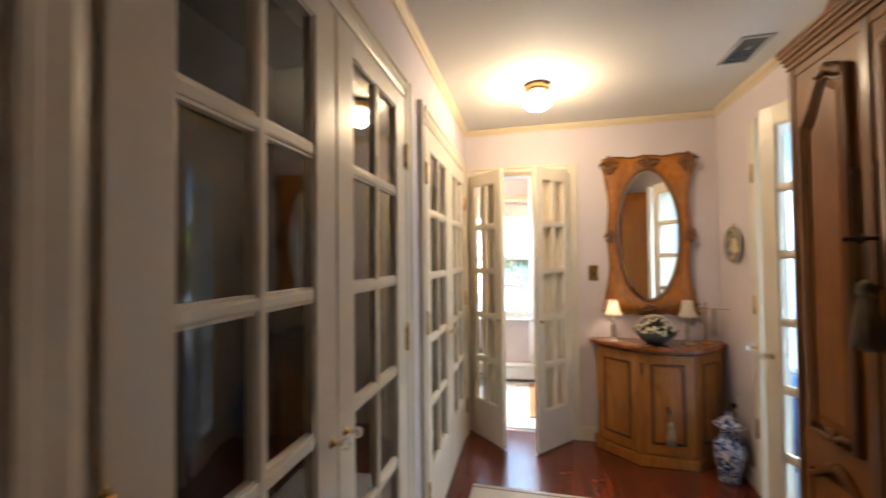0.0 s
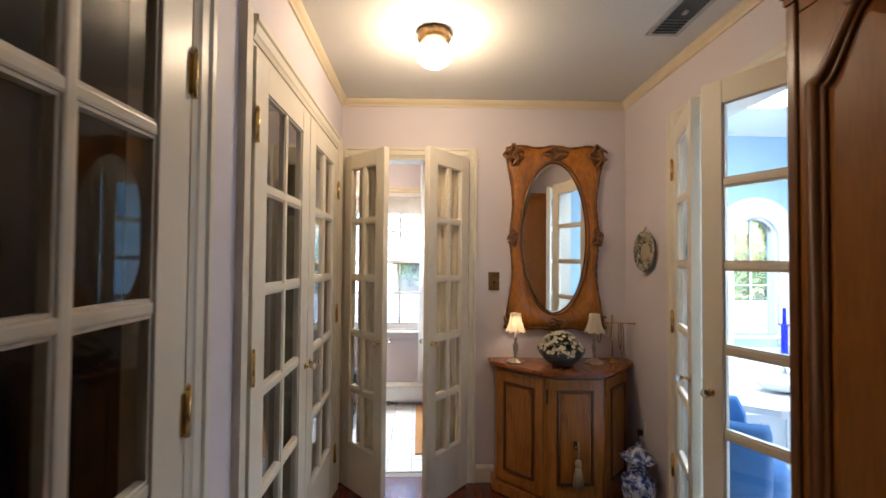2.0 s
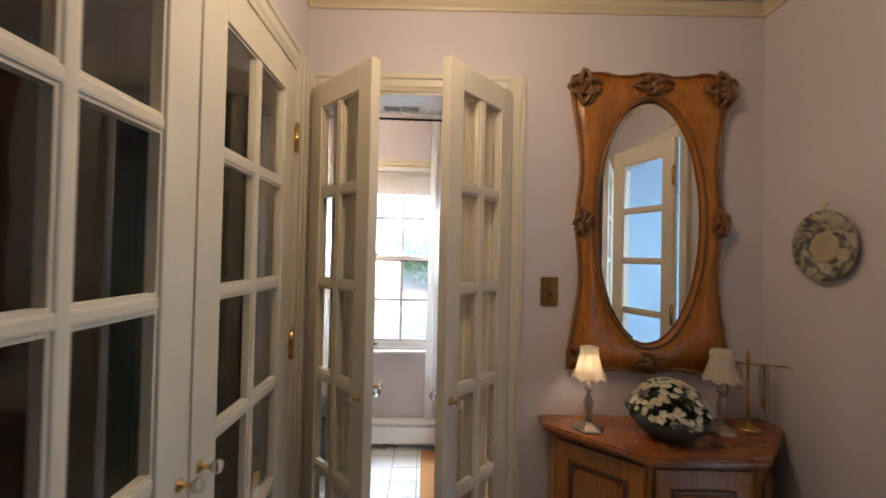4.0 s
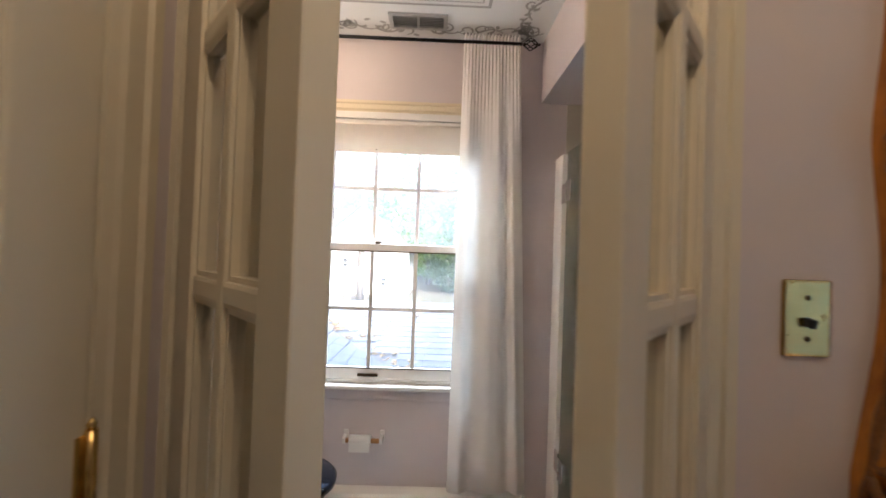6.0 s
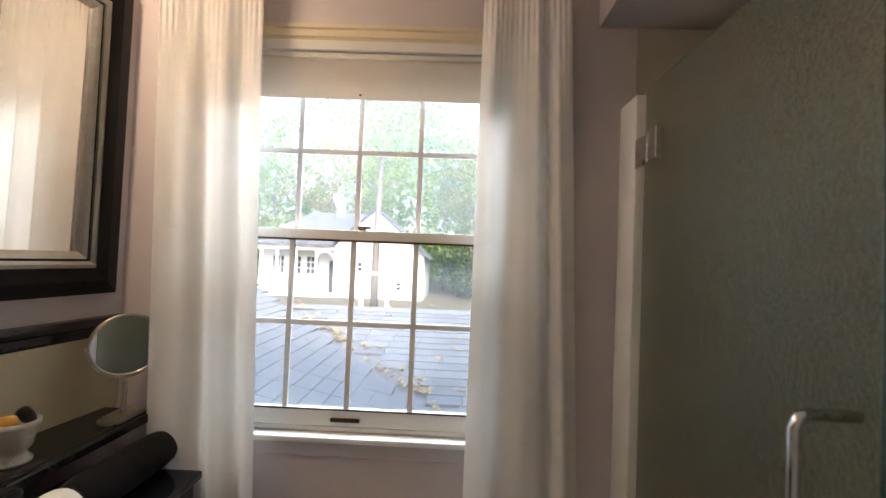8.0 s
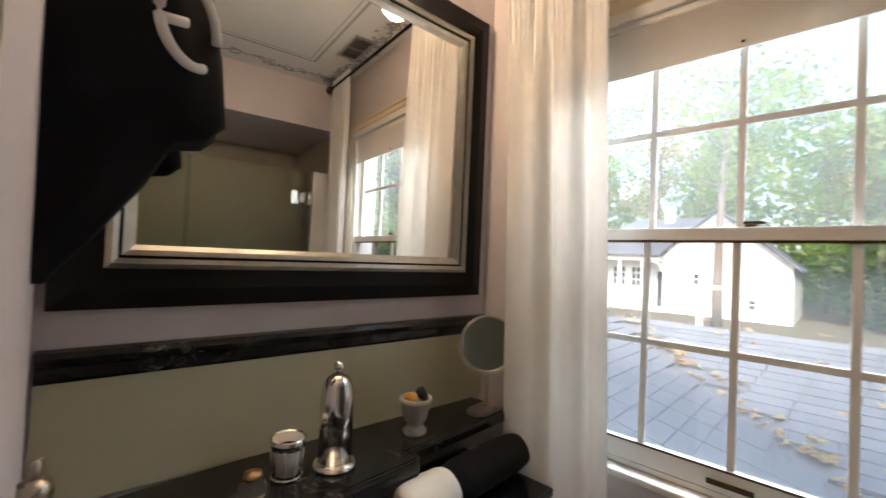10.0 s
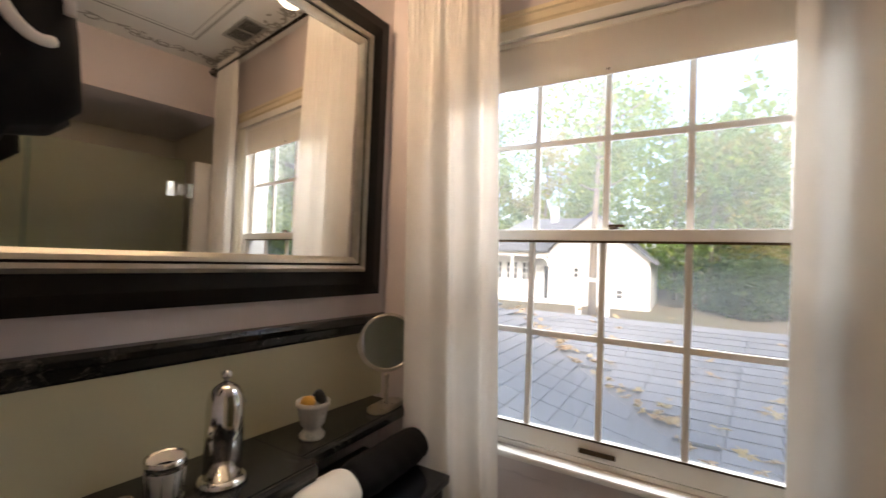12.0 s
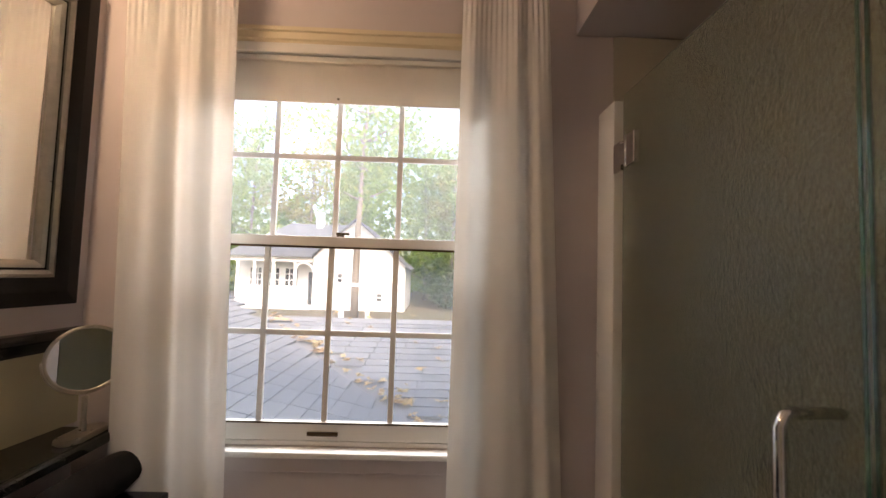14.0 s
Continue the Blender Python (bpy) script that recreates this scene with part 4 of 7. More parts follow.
def table_lamp(m, lit, label):
    t = thing("table_lamp", label, "lamp", m, "lamps on the sideboard")
    part("foot", lathe(bmesh.new(), [(0.052, 0.0), (0.054, 0.006), (0.040, 0.012), (0.026, 0.018), (0.014, 0.028)], 32, ripple=0.10, lobes=6), "steel", t, "scalloped silver foot")
    part("stem", lathe(bmesh.new(), [(0.013, 0.028), (0.008, 0.04), (0.011, 0.06), (0.016, 0.085), (0.018, 0.10), (0.009, 0.118), (0.008, 0.135), (0.015, 0.142), (0.015, 0.148), (0.008, 0.155), (0.007, 0.20)], 18), "steel", t, "turned silver baluster stem")
    prof = [(0.062, 0.185), (0.059, 0.19), (0.049, 0.21), (0.041, 0.235), (0.034, 0.265), (0.031, 0.295)]
    bm = bmesh.new()
    seg = 40
    rings = []
    for r, z in prof:
        rings.append([bm.verts.new((r * (1 + 0.035 * math.cos(8 * 2 * math.pi * i / seg)) * math.cos(2 * math.pi * i / seg), r * (1 + 0.035 * math.cos(8 * 2 * math.pi * i / seg)) * math.sin(2 * math.pi * i / seg), z - (0.006 * math.cos(8 * 2 * math.pi * i / seg) if z < 0.2 else 0))) for i in range(seg)])
    for a, b in zip(rings, rings[1:]):
        for i in range(seg):
            bm.faces.new((a[i], a[(i + 1) % seg], b[(i + 1) % seg], b[i])).smooth = True
    s = part("shade", bm, "lampshade", t, "lit cream silk bell shade" if lit else "unlit cream silk bell shade")
    s.modifiers.new("thick", "SOLIDIFY").thickness = 0.0012
    bm = bmesh.new()
    for i in range(8):
        a = 2 * math.pi * i / 8
        tube(bm, [(r * 1.04 * math.cos(a), r * 1.04 * math.sin(a), z) for r, z in prof], 0.0013, 5)
    part("shade_ribs", bm, "petal", s)
    b = part("bulb", lathe(bmesh.new(), [(0.006, 0.20), (0.010, 0.215), (0.012, 0.235), (0.007, 0.255), (0.0, 0.268)], 14), "globe" if lit else "ceramic", t)
    b.visible_shadow = False
    return t


table_lamp(pose(0.575, -0.135, 0.782), True, "small lit silver table lamp with a cream bell shade")
table_lamp(pose(1.055, -0.135, 0.782), False, "small unlit silver table lamp with a cream bell shade")


def flower_bowl():
    t = thing("flower_bowl", "dark leaf-shaped bowl of cream silk flowers on the sideboard", "flower bowl", pose(0.835, -0.19, 0.782))
    bm = bmesh.new()
    seg = 36
    prof = [(0.05, 0.0), (0.055, 0.004), (0.085, 0.02), (0.115, 0.05), (0.135, 0.085), (0.128, 0.083), (0.105, 0.052), (0.05, 0.015)]
    rings = []
    for r, z in prof:
        rings.append([bm.verts.new((r * (1 + 0.06 * math.cos(7 * 2 * math.pi * i / seg) * z / 0.085) * math.cos(2 * math.pi * i / seg), r * (1 + 0.06 * math.cos(7 * 2 * math.pi * i / seg) * z / 0.085) * math.sin(2 * math.pi * i / seg), z + (0.016 * math.cos(7 * 2 * math.pi * i / seg) if z > 0.08 else 0))) for i in range(seg)])
    for a, b in zip(rings, rings[1:]):
        for i in range(seg):
            bm.faces.new((a[i], a[(i + 1) % seg], b[(i + 1) % seg], b[i])).smooth = True
    bm.faces.new(rings[0][::-1])
    bm.faces.new(rings[-1])
    part("bowl", bm, "bowl", t, "dark teal leaf-edged bowl")
    rnd = random.Random(11)
    fl = bmesh.new()
    lf = bmesh.new()
    for i in range(150):
        a, e = rnd.uniform(0, 2 * math.pi), rnd.uniform(0.05, 1.45)
        r = 0.125
        c = Vector((r * math.cos(a) * math.cos(e), r * math.sin(a) * math.cos(e), 0.07 + 0.125 * math.sin(e)))
        nrm = (c - Vector((0, 0, 0.03))).normalized()
        q = nrm.to_track_quat("Z", "Y").to_matrix()
        s = rnd.uniform(0.009, 0.0155)
        for k in range(5):
            b = 2 * math.pi * k / 5 + i
            u = Vector((math.cos(b), math.sin(b), 0))
            w = Vector((-math.sin(b), math.cos(b), 0))
            vs = [c, c + q @ (u * s * 0.6 + w * s * 0.5 + Vector((0, 0, 0.004))), c + q @ (u * s * 1.1 + Vector((0, 0, 0.006))), c + q @ (u * s * 0.6 - w * s * 0.5 + Vector((0, 0, 0.004)))]
            fl.faces.new([fl.verts.new(v) for v in vs])
    for i in range(420):
        a, e = rnd.uniform(0, 2 * math.pi), rnd.uniform(-0.1, 1.5)
        r = rnd.uniform(0.07, 0.125)
        c = Vector((r * math.cos(a) * math.cos(e), r * math.sin(a) * math.cos(e), 0.07 + r * 0.95 * math.sin(e)))
        d = Vector((rnd.uniform(-1, 1), rnd.uniform(-1, 1), rnd.uniform(-0.3, 1))).normalized() * 0.022
        w = d.cross(Vector((rnd.uniform(-1, 1), 0.3, 0.6))).normalized() * 0.007
        lf.faces.new([lf.verts.new(v) for v in (c, c + d * 0.5 + w, c + d, c + d * 0.5 - w)])
    part("blossoms", fl, "petal", t, "cream white silk blossoms").modifiers.new("thick", "SOLIDIFY").thickness = 0.001
    part("leaves", lf, "leafgreen", t, "dark green leaves").modifiers.new("thick", "SOLIDIFY").thickness = 0.0006
    return t


flower_bowl()


def jewellery_stand():
    t = thing("jewellery_stand", "brass T-bar stand hung with necklaces on the sideboard", "jewellery stand", pose(1.175, -0.105, 0.782, 0, 0, -18))
    part("base", lathe(bmesh.new(), [(0.04, 0), (0.042, 0.005), (0.03, 0.010), (0.012, 0.016), (0.006, 0.03)], 24), "brass", t)
    part("post", lathe(bmesh.new(), [(0.005, 0.03), (0.005, 0.12), (0.008, 0.125), (0.005, 0.13), (0.005, 0.245), (0.009, 0.25), (0.006, 0.262), (0.008, 0.275), (0.0, 0.29)], 12), "brass", t)
    part("crossbar", tube(bmesh.new(), [(-0.125, 0, 0.238), (0.125, 0, 0.238)], 0.0038, 8), "brass", t)
    for x in (-0.126, 0.126):
        part("bar_end", lathe(bmesh.new(), [(0.0, -0.008), (0.007, -0.003), (0.007, 0.003), (0.0, 0.008)], 10, (x, 0, 0.238)), "brass", t)
    for x, L, mt in ((-0.075, 0.13, "tassel"), (-0.03, 0.10, "brass"), (0.045, 0.16, "gilt"), (0.055, 0.19, "tassel")):
        pts = [(x + 0.010 * math.sin(a), 0.007 * math.cos(a) - 0.002, 0.238 - L * (1 - math.cos(a)) / 2 + 0.004) for a in [2 * math.pi * i / 20 for i in range(20)]]
        part("necklace", tube(bmesh.new(), pts, 0.0028, 6, True), mt, t, "hanging bead necklace")
    return t


jewellery_stand()


def wall_plate():
    t = thing("wall_plate", "round painted decorative plate hung on the wall", "plate", pose(1.303, -0.285, 1.455, 0, -90))
    part("dish", lathe(bmesh.new(), [(0.03, 0.004), (0.06, 0.004), (0.075, 0.014), (0.116, 0.026), (0.118, 0.023), (0.078, 0.009), (0.06, 0.0)], 48), "plate", t)
    for x, y, r in ((-0.005, 0.012, 0.05), (-0.03, -0.065, 0.022)):
        part("painted_rosette", lathe(bmesh.new(), [(r, 0.0), (r, 0.0075), (r * 0.85, 0.0085), (r * 0.8, 0.0078), (r * 0.3, 0.008)], 32, (x, y, 0.012 if r < 0.03 else 0.0)), "tassel_cream", t, "tan painted rosette")
    part("hanger", tube(bmesh.new(), [(0.112, 0.006, 0.02), (0.135, 0.004, 0.012), (0.142, 0.0, 0.006), (0.135, -0.004, 0.012), (0.112, -0.006, 0.02)], 0.0022, 6), "brass", t, "brass wire plate hanger")
    return t


wall_plate()


def ginger_jar():
    t = thing("floor_vase", "blue and white porcelain lidded jar standing on the floor", "vase", pose(1.19, -0.40, 0.0, 0, 0, 15))
    part("body", lathe(bmesh.new(), [(0.062, 0.0), (0.066, 0.006), (0.060, 0.02), (0.074, 0.09), (0.092, 0.16), (0.096, 0.20), (0.086, 0.235), (0.058, 0.255), (0.050, 0.27), (0.054, 0.315), (0.062, 0.325)], 8), "porcelain", t)
    part("lid", lathe(bmesh.new(), [(0.092, 0.338), (0.094, 0.344), (0.060, 0.352), (0.056, 0.37), (0.042, 0.386), (0.016, 0.394), (0.012, 0.402), (0.018, 0.412), (0.012, 0.424), (0.0, 0.428)], 8), "porcelain", t, "flared porcelain lid with a knob")
    part("neck_ring", lathe(bmesh.new(), [(0.062, 0.3255), (0.07, 0.33), (0.091, 0.3375)], 8), "ceramic", t)
    return t


ginger_jar()


def outlet():
    t = thing("wall_outlet", "cream wall outlet with a black plug in it", "outlet", pose(1.3045, -0.23, 0.42))
    part("cover", box(-0.006, -0.036, -0.058, 0, 0.036, 0.058, 0.003), "white", t)
    p = part("plug", box(-0.032, -0.014, -0.03, -0.0065, 0.014, 0.0, 0.005), "plastic_black", t, "black plug")
    part("cable", tube(bmesh.new(), [(-0.028, 0, -0.028), (-0.03, 0.004, -0.08), (-0.02, 0.01, -0.2), (-0.012, 0.02, -0.40)], 0.003, 6), "plastic_black", p)
    return t


outlet()


def hall_rug():
    t = thing("hall_rug", "cream woven runner rug on dark floorboards", "rug", pose(0.05, -1.5, 0.0))
    part("woven_field", box(-0.39, -0.72, 0.0, 0.45, 0.70, 0.010, 0.003), "rug", t)
    part("border", box(-0.385, 0.66, 0.0102, 0.445, 0.672, 0.0112), "tassel", t, "thin tan border stripe")
    return t


hall_rug()

# ---- bathroom things ----
before_bath = set(scene.collection.objects)


def turn_new(before, m):
    """Turns all that was built since then as one group."""
    for ob in list(scene.collection.objects):
        if ob not in before and ob.parent is None:
            ob.matrix_basis = m @ ob.matrix_basis


def sash_window():
    t = tagged(new("window_1"), "white double-hung window with grids over a lower roof", "window", "", "structure")
    x0, x1 = WX
    z0, z1 = WZ
    V = "vinyl"
    for a, b in ((x0 + 0.001, x0 + 0.026), (x1 - 0.026, x1 - 0.001)):
        part("window_frame", box(a, 1.375, z0 + 0.001, b, 1.50, z1 - 0.001, 0.002), V, t)
    part("window_frame", box(x0 + 0.0265, 1.375, z1 - 0.026, x1 - 0.0265, 1.50, z1 - 0.001, 0.002), V, t)
    part("window_frame", box(x0 + 0.0265, 1.385, z0 + 0.001, x1 - 0.0265, 1.50, z0 + 0.016, 0.002), V, t)

    def sash(nm, y, lo, hi, glo, ghi, split):
        s = part(nm, box(x0 + 0.027, y - 0.015, lo, x0 + 0.052, y + 0.015, hi, 0.003), V, t, "white sash")
        part("stile", box(x1 - 0.052, y - 0.015, lo, x1 - 0.027, y + 0.015, hi, 0.003), V, s)
        part("rail", box(x0 + 0.0525, y - 0.0146, lo, x1 - 0.0525, y + 0.0146, glo, 0.003), V, s)
        part("rail", box(x0 + 0.0525, y - 0.0146, ghi, x1 - 0.0525, y + 0.0146, hi, 0.003), V, s)
        for gx in (-0.694, -0.481, -0.264):
            part("grid_bar", box(gx - 0.009, y - 0.006, glo + 0.0005, gx + 0.009, y + 0.006, ghi - 0.0005, 0.002), V, s)
        part("grid_bar", box(x0 + 0.053, y - 0.0052, split - 0.009, x1 - 0.053, y + 0.0052, split + 0.009, 0.002), V, s)
        clear_pane(part("pane", box(x0 + 0.0526, y + 0.0065, glo, x1 - 0.0526, y + 0.0095, ghi), "veiled", s))
        return s

    sash("upper_sash", 1.432, 1.352, 1.973, 1.388, 1.94, 1.666)
    lower = sash("lower_sash", 1.398, 0.718, 1.386, 0.775, 1.350, 1.064)
    bm = bmesh.new()
    quad_box(bm, -0.53, 1.374, 0.735, -0.43, 1.383, 0.748, 0.003)
    part("sash_pull", bm, "bronze", lower, "brown metal sash pull")
    bm = bmesh.new()
    lathe(bm, [(0.014, 0), (0.014, 0.006), (0.008, 0.010)], 14, (-0.455, 1.405, 1.3862))
    quad_box(bm, -0.47, 1.398, 1.394, -0.425, 1.408, 1.402, 0.002)
    part("sash_lock", bm, "bronze", lower, "brown metal sash lock")
    part("weather_strip", box(x0 + 0.05, 1.3815, 1.346, x1 - 0.05, 1.3832, 1.353), "bronze", lower)
    part("weather_strip", box(x0 + 0.05, 1.3815, 0.7715, x1 - 0.05, 1.3832, 0.777), "bronze", lower)
    # inner casing, stool and apron
    Z = Vector((0, 0, 1))
    for p, up in (((x0, 1.38, z0), (-1, 0, 0)), ((x1, 1.38, z0), (1, 0, 0))):
        bm = bmesh.new()
        casing_bm(bm, p, (p[0], p[1], z1 + 0.0), up, (0, -1, 0), 0.066)
        part("side_casing", bm, "trim", t)
    bm = bmesh.new()
    casing_bm(bm, (x0 - 0.066, 1.38, z1 + 0.0355), (x1 + 0.066, 1.38, z1 + 0.0355), (0, 0, 1), (0, -1, 0), 0.055)
    part("head_casing", bm, "crown", t, "yellowed cream head casing")
    part("head_strip", box(x0 - 0.066, 1.360, z1 + 0.0006, x1 + 0.066, 1.3794, z1 + 0.035, 0.004), "vinyl", t, "white strip under the head casing")
    part("window_sill", box(x0 - 0.085, 1.335, z0 - 0.020, x1 + 0.085, 1.3845, z0 - 0.0005, 0.006), "white", t)
    part("apron", box(x0 - 0.066, 1.366, z0 - 0.075, x1 + 0.066, 1.3795, z0 - 0.0205, 0.003), "bath_wall", t)
    return t


sash_window()


def roller_shade():
    t = thing("roller_shade", "pale roller shade drawn a little way down the window", "window shade", pose(-0.475, 1.385, 1.985))
    part("roller", tube(bmesh.new(), [(-0.44, 0, -0.012), (0.44, 0, -0.012)], 0.014, 16), "shadefab", t)
    part("cloth", box(-0.435, -0.0145, -0.143, 0.435, -0.013, -0.012), "shadefab", t)
    part("hem_bar", box(-0.435, -0.017, -0.150, 0.435, -0.010, -0.143, 0.002), "shadefab", t)
    part("pull_pin", lathe(bmesh.new(), [(0.004, 0), (0.004, 0.004), (0.0, 0.006)], 8, (0.0, -0.018, -0.137)), "bronze", t)
    return t


roller_shade()


def curtain(x0, x1, flare0, flare1, phase, label):
    t = thing("curtain", label, "curtain", pose((x0 + x1) / 2, 1.285, 0.0), "window curtains")
    cx = (x0 + x1) / 2
    bm = bmesh.new()
    zs = [0.235, 0.5, 0.9, 1.3, 1.7, 2.0, 2.2, 2.30, 2.345, 2.36, 2.375, 2.40]
    n = 130
    grid = []
    for z in zs:
        k = (2.36 - z) / 2.1
        a, b = x0 - flare0 * max(0, k), x1 + flare1 * max(0, k)
        row = []
        for i in range(n + 1):
            u = i / n
            x = a + (b - a) * u
            v = u + 0.05 * math.sin(u * 7 + phase * 3 + z * 0.6)
            big = 0.015 * math.sin(v * 2 * math.pi * 2.6 + phase + 0.35 * math.sin(z * 1.7)) + 0.005 * math.sin(v * 2 * math.pi * 4.7 + 2.0 * phase + 0.7 * z)
            fine = 0.007 * math.sin(u * 2 * math.pi * 17 + phase)
            w = min(1.0, max(0.0, (2.345 - z) / 0.30))
            y = big * w + fine * (1 - w)
            if abs(z - 2.36) < 0.02:
                y *= 0.6
            dz = 0.006 * math.sin(u * 2 * math.pi * 17 + phase * 2) if z > 2.38 else 0
            row.append(bm.verts.new((x - cx, y, z + dz)))
        grid.append(row)
    for a, b in zip(grid, grid[1:]):
        for i in range(n):
            bm.faces.new((a[i], a[i + 1], b[i + 1], b[i])).smooth = True
    c = part("drape", bm, "curtain", t)
    c.modifiers.new("smooth", "SUBSURF").levels = 1
    c.modifiers["smooth"].render_levels = 1
    c.modifiers.new("thick", "SOLIDIFY").thickness = 0.0012
    part("hem", tube(bmesh.new(), [(x0 - flare0 - cx + 0.004, 0.012 * math.sin(phase), 0.30), (x0 - flare0 - cx + 0.004, 0.012 * math.sin(phase), 0.24)], 0.003, 6), "curtain", t)
    return t


curtain(-1.145, -0.79, -0.055, 0.065, 0.4, "white cotton rod-pocket curtain beside the vanity")
curtain(-0.066, 0.205, 0.013, 0.085, 2.1, "white cotton rod-pocket curtain beside the shower")


def curtain_rod():
    t = thing("curtain_rod", "black iron curtain rod with twisted cage finials", "curtain rod", pose(-0.45, 1.285, 2.362))
    part("rod", tube(bmesh.new(), [(-0.70, 0, 0), (0.66, 0, 0)], 0.008, 12), "iron", t)
    for s in (-1, 1):
        bm = bmesh.new()
        for k in range(6):
            a0 = 2 * math.pi * k / 6
            tube(bm, [(s * ((0.705 if s < 0 else 0.665) + 0.075 * u), 0.026 * math.sin(math.pi * u) * math.cos(a0 + 2.0 * u), 0.026 * math.sin(math.pi * u) * math.sin(a0 + 2.0 * u)) for u in [i / 8 for i in range(9)]], 0.0028, 5)
        lathe(bm, [(0.0, -0.008), (0.007, 0), (0.0, 0.008)], 8, (s * (0.784 if s < 0 else 0.744), 0, 0))
        part("finial", bm, "iron", t, "twisted black cage finial")
        part("bracket", tube(bmesh.new(), [(s * 0.63, 0, -0.004), (s * 0.63, 0.05, -0.01), (s * 0.63, 0.093, -0.012)], 0.005, 8), "iron", t)
    return t


curtain_rod()


def vanity():
    t = thing("vanity", "black marble vanity with a raised back ledge", "vanity", pose(-1.05, 0.49, 0))
    part("cabinet_body", box(-0.215, -0.362, 0.06, 0.21, 0.295, 0.664, 0.004), "blackpaint", t)
    part("kick_board", box(-0.215, -0.362, 0.0, 0.17, 0.295, 0.0595), "blackpaint", t)
    for y0, y1 in ((-0.35, -0.002), (0.002, 0.285)):
        d = part("cabinet_door", box(0.2105, y0, 0.09, 0.226, y1, 0.63, 0.004), "blackpaint", t)
        part("knob", turned(lathe(bmesh.new(), [(0.006, 0), (0.005, 0.01), (0.012, 0.016), (0.011, 0.024), (0, 0.028)], 12), pose(0.226, (y0 + y1) / 2 + (0.12 if y0 < -0.1 else -0.12), 0.52, 0, 90)), "steel", d)
    bm = bmesh.new()
    # counter with an oval basin cut out
    outer = [(-0.0, -0.366), (0.245, -0.366), (0.245, 0.375), (-0.0, 0.375)]
    N = 40
    ov = [(0.11 + 0.10 * math.cos(2 * math.pi * i / N), -0.08 + 0.17 * math.sin(2 * math.pi * i / N)) for i in range(N)]
    sq = []
    for x, y in ov:
        dx, dy = (x - 0.11) / 0.135, (y + 0.08) / 0.455 if y > -0.08 else (y + 0.08) / 0.286
        k = 1 / max(abs(dx), abs(dy))
        sq.append((0.11 + dx * k * 0.135 if dx > 0 else 0.11 + dx * k * 0.11, -0.08 + (y + 0.08) * k))
    for z0, z1 in ((0.665, 0.695),):
        a = [bm.verts.new((*p, z1)) for p in ov]
        b = [bm.verts.new((*p, z1)) for p in sq]
        c = [bm.verts.new((*p, z0)) for p in sq]
        d = [bm.verts.new((*p, z0)) for p in ov]
        for p, q in ((a, b), (b, c), (c, d), (d, a)):
            for i in range(N):
                bm.faces.new((p[i], p[(i + 1) % N], q[(i + 1) % N], q[i]))
    part("countertop", bm, "blackmarble", t, "polished black veined marble top")
    part("basin", lathe(bmesh.new(), [(0.174, 0.664), (0.165, 0.62), (0.12, 0.57), (0.03, 0.553), (0.0, 0.552)], 32, (0.11, -0.08, 0.0), 1.0), "blackceramic", t, "black ceramic basin") .scale = (1, 1, 1)
    part("back_riser", box(-0.215, -0.366, 0.6645, -0.001, 0.375, 0.7345), "blackmarble", t)
    return t


vanity()
_t = thing("vanity_ledge", "black marble ledge running behind the vanity and toilet", "ledge", pose(-1.19, 0.695, 0.735))
for x1, y0, y1 in ((0.128, -0.605, 0.170), (0.076, 0.1704, 0.640)):
    part("slab", box(-0.15, y0, 0.0, x1, y1, 0.03, 0.001), "blackmarble", _t)
    part("front_edge", box(x1 + 0.0005, y0, -0.0005, x1 + 0.018, y1, 0.0305, 0.008), "blackmarble", _t, "rounded polished front edge")


def faucet():
    t = thing("faucet", "brushed nickel faucet at the basin", "faucet", pose(-1.12, 0.165, 0.765))
    part("body", lathe(bmesh.new(), [(0.026, 0), (0.028, 0.006), (0.022, 0.012), (0.022, 0.14), (0.024, 0.15), (0.020, 0.165), (0.008, 0.172)], 24), "steel", t)
    part("cap", lathe(bmesh.new(), [(0.008, 0.172), (0.009, 0.176), (0.009, 0.195), (0.0, 0.198)], 16), "steel", t)
    part("spout", tube(bmesh.new(), [(0.015, 0, 0.11), (0.06, 0, 0.125), (0.11, 0, 0.12), (0.13, 0, 0.10)], 0.011, 12), "steel", t)
    return t


faucet()


def dome_dispenser():
    t = thing("brush_canister", "tall polished chrome domed canister with a knob", "canister", pose(-1.165, 0.69, 0.765) @ Matrix.Diagonal((1.08, 1.08, 1.12, 1)))
    part("base", lathe(bmesh.new(), [(0.048, 0), (0.050, 0.005), (0.044, 0.012), (0.038, 0.016)], 32), "chrome", t)
    part("cover", lathe(bmesh.new(), [(0.037, 0.016), (0.0365, 0.13), (0.0365, 0.155), (0.033, 0.175), (0.024, 0.190), (0.012, 0.197), (0.006, 0.199)], 32), "chrome", t, "mirror-bright chrome dome")
    part("knob", lathe(bmesh.new(), [(0.005, 0.199), (0.005, 0.204), (0.010, 0.208), (0.011, 0.214), (0.008, 0.221), (0.0, 0.224)], 16), "chrome", t)
    part("side_pin", tube(bmesh.new(), [(0, 0.036, 0.15), (0, 0.046, 0.15)], 0.004, 8), "chrome", t)
    return t


dome_dispenser()


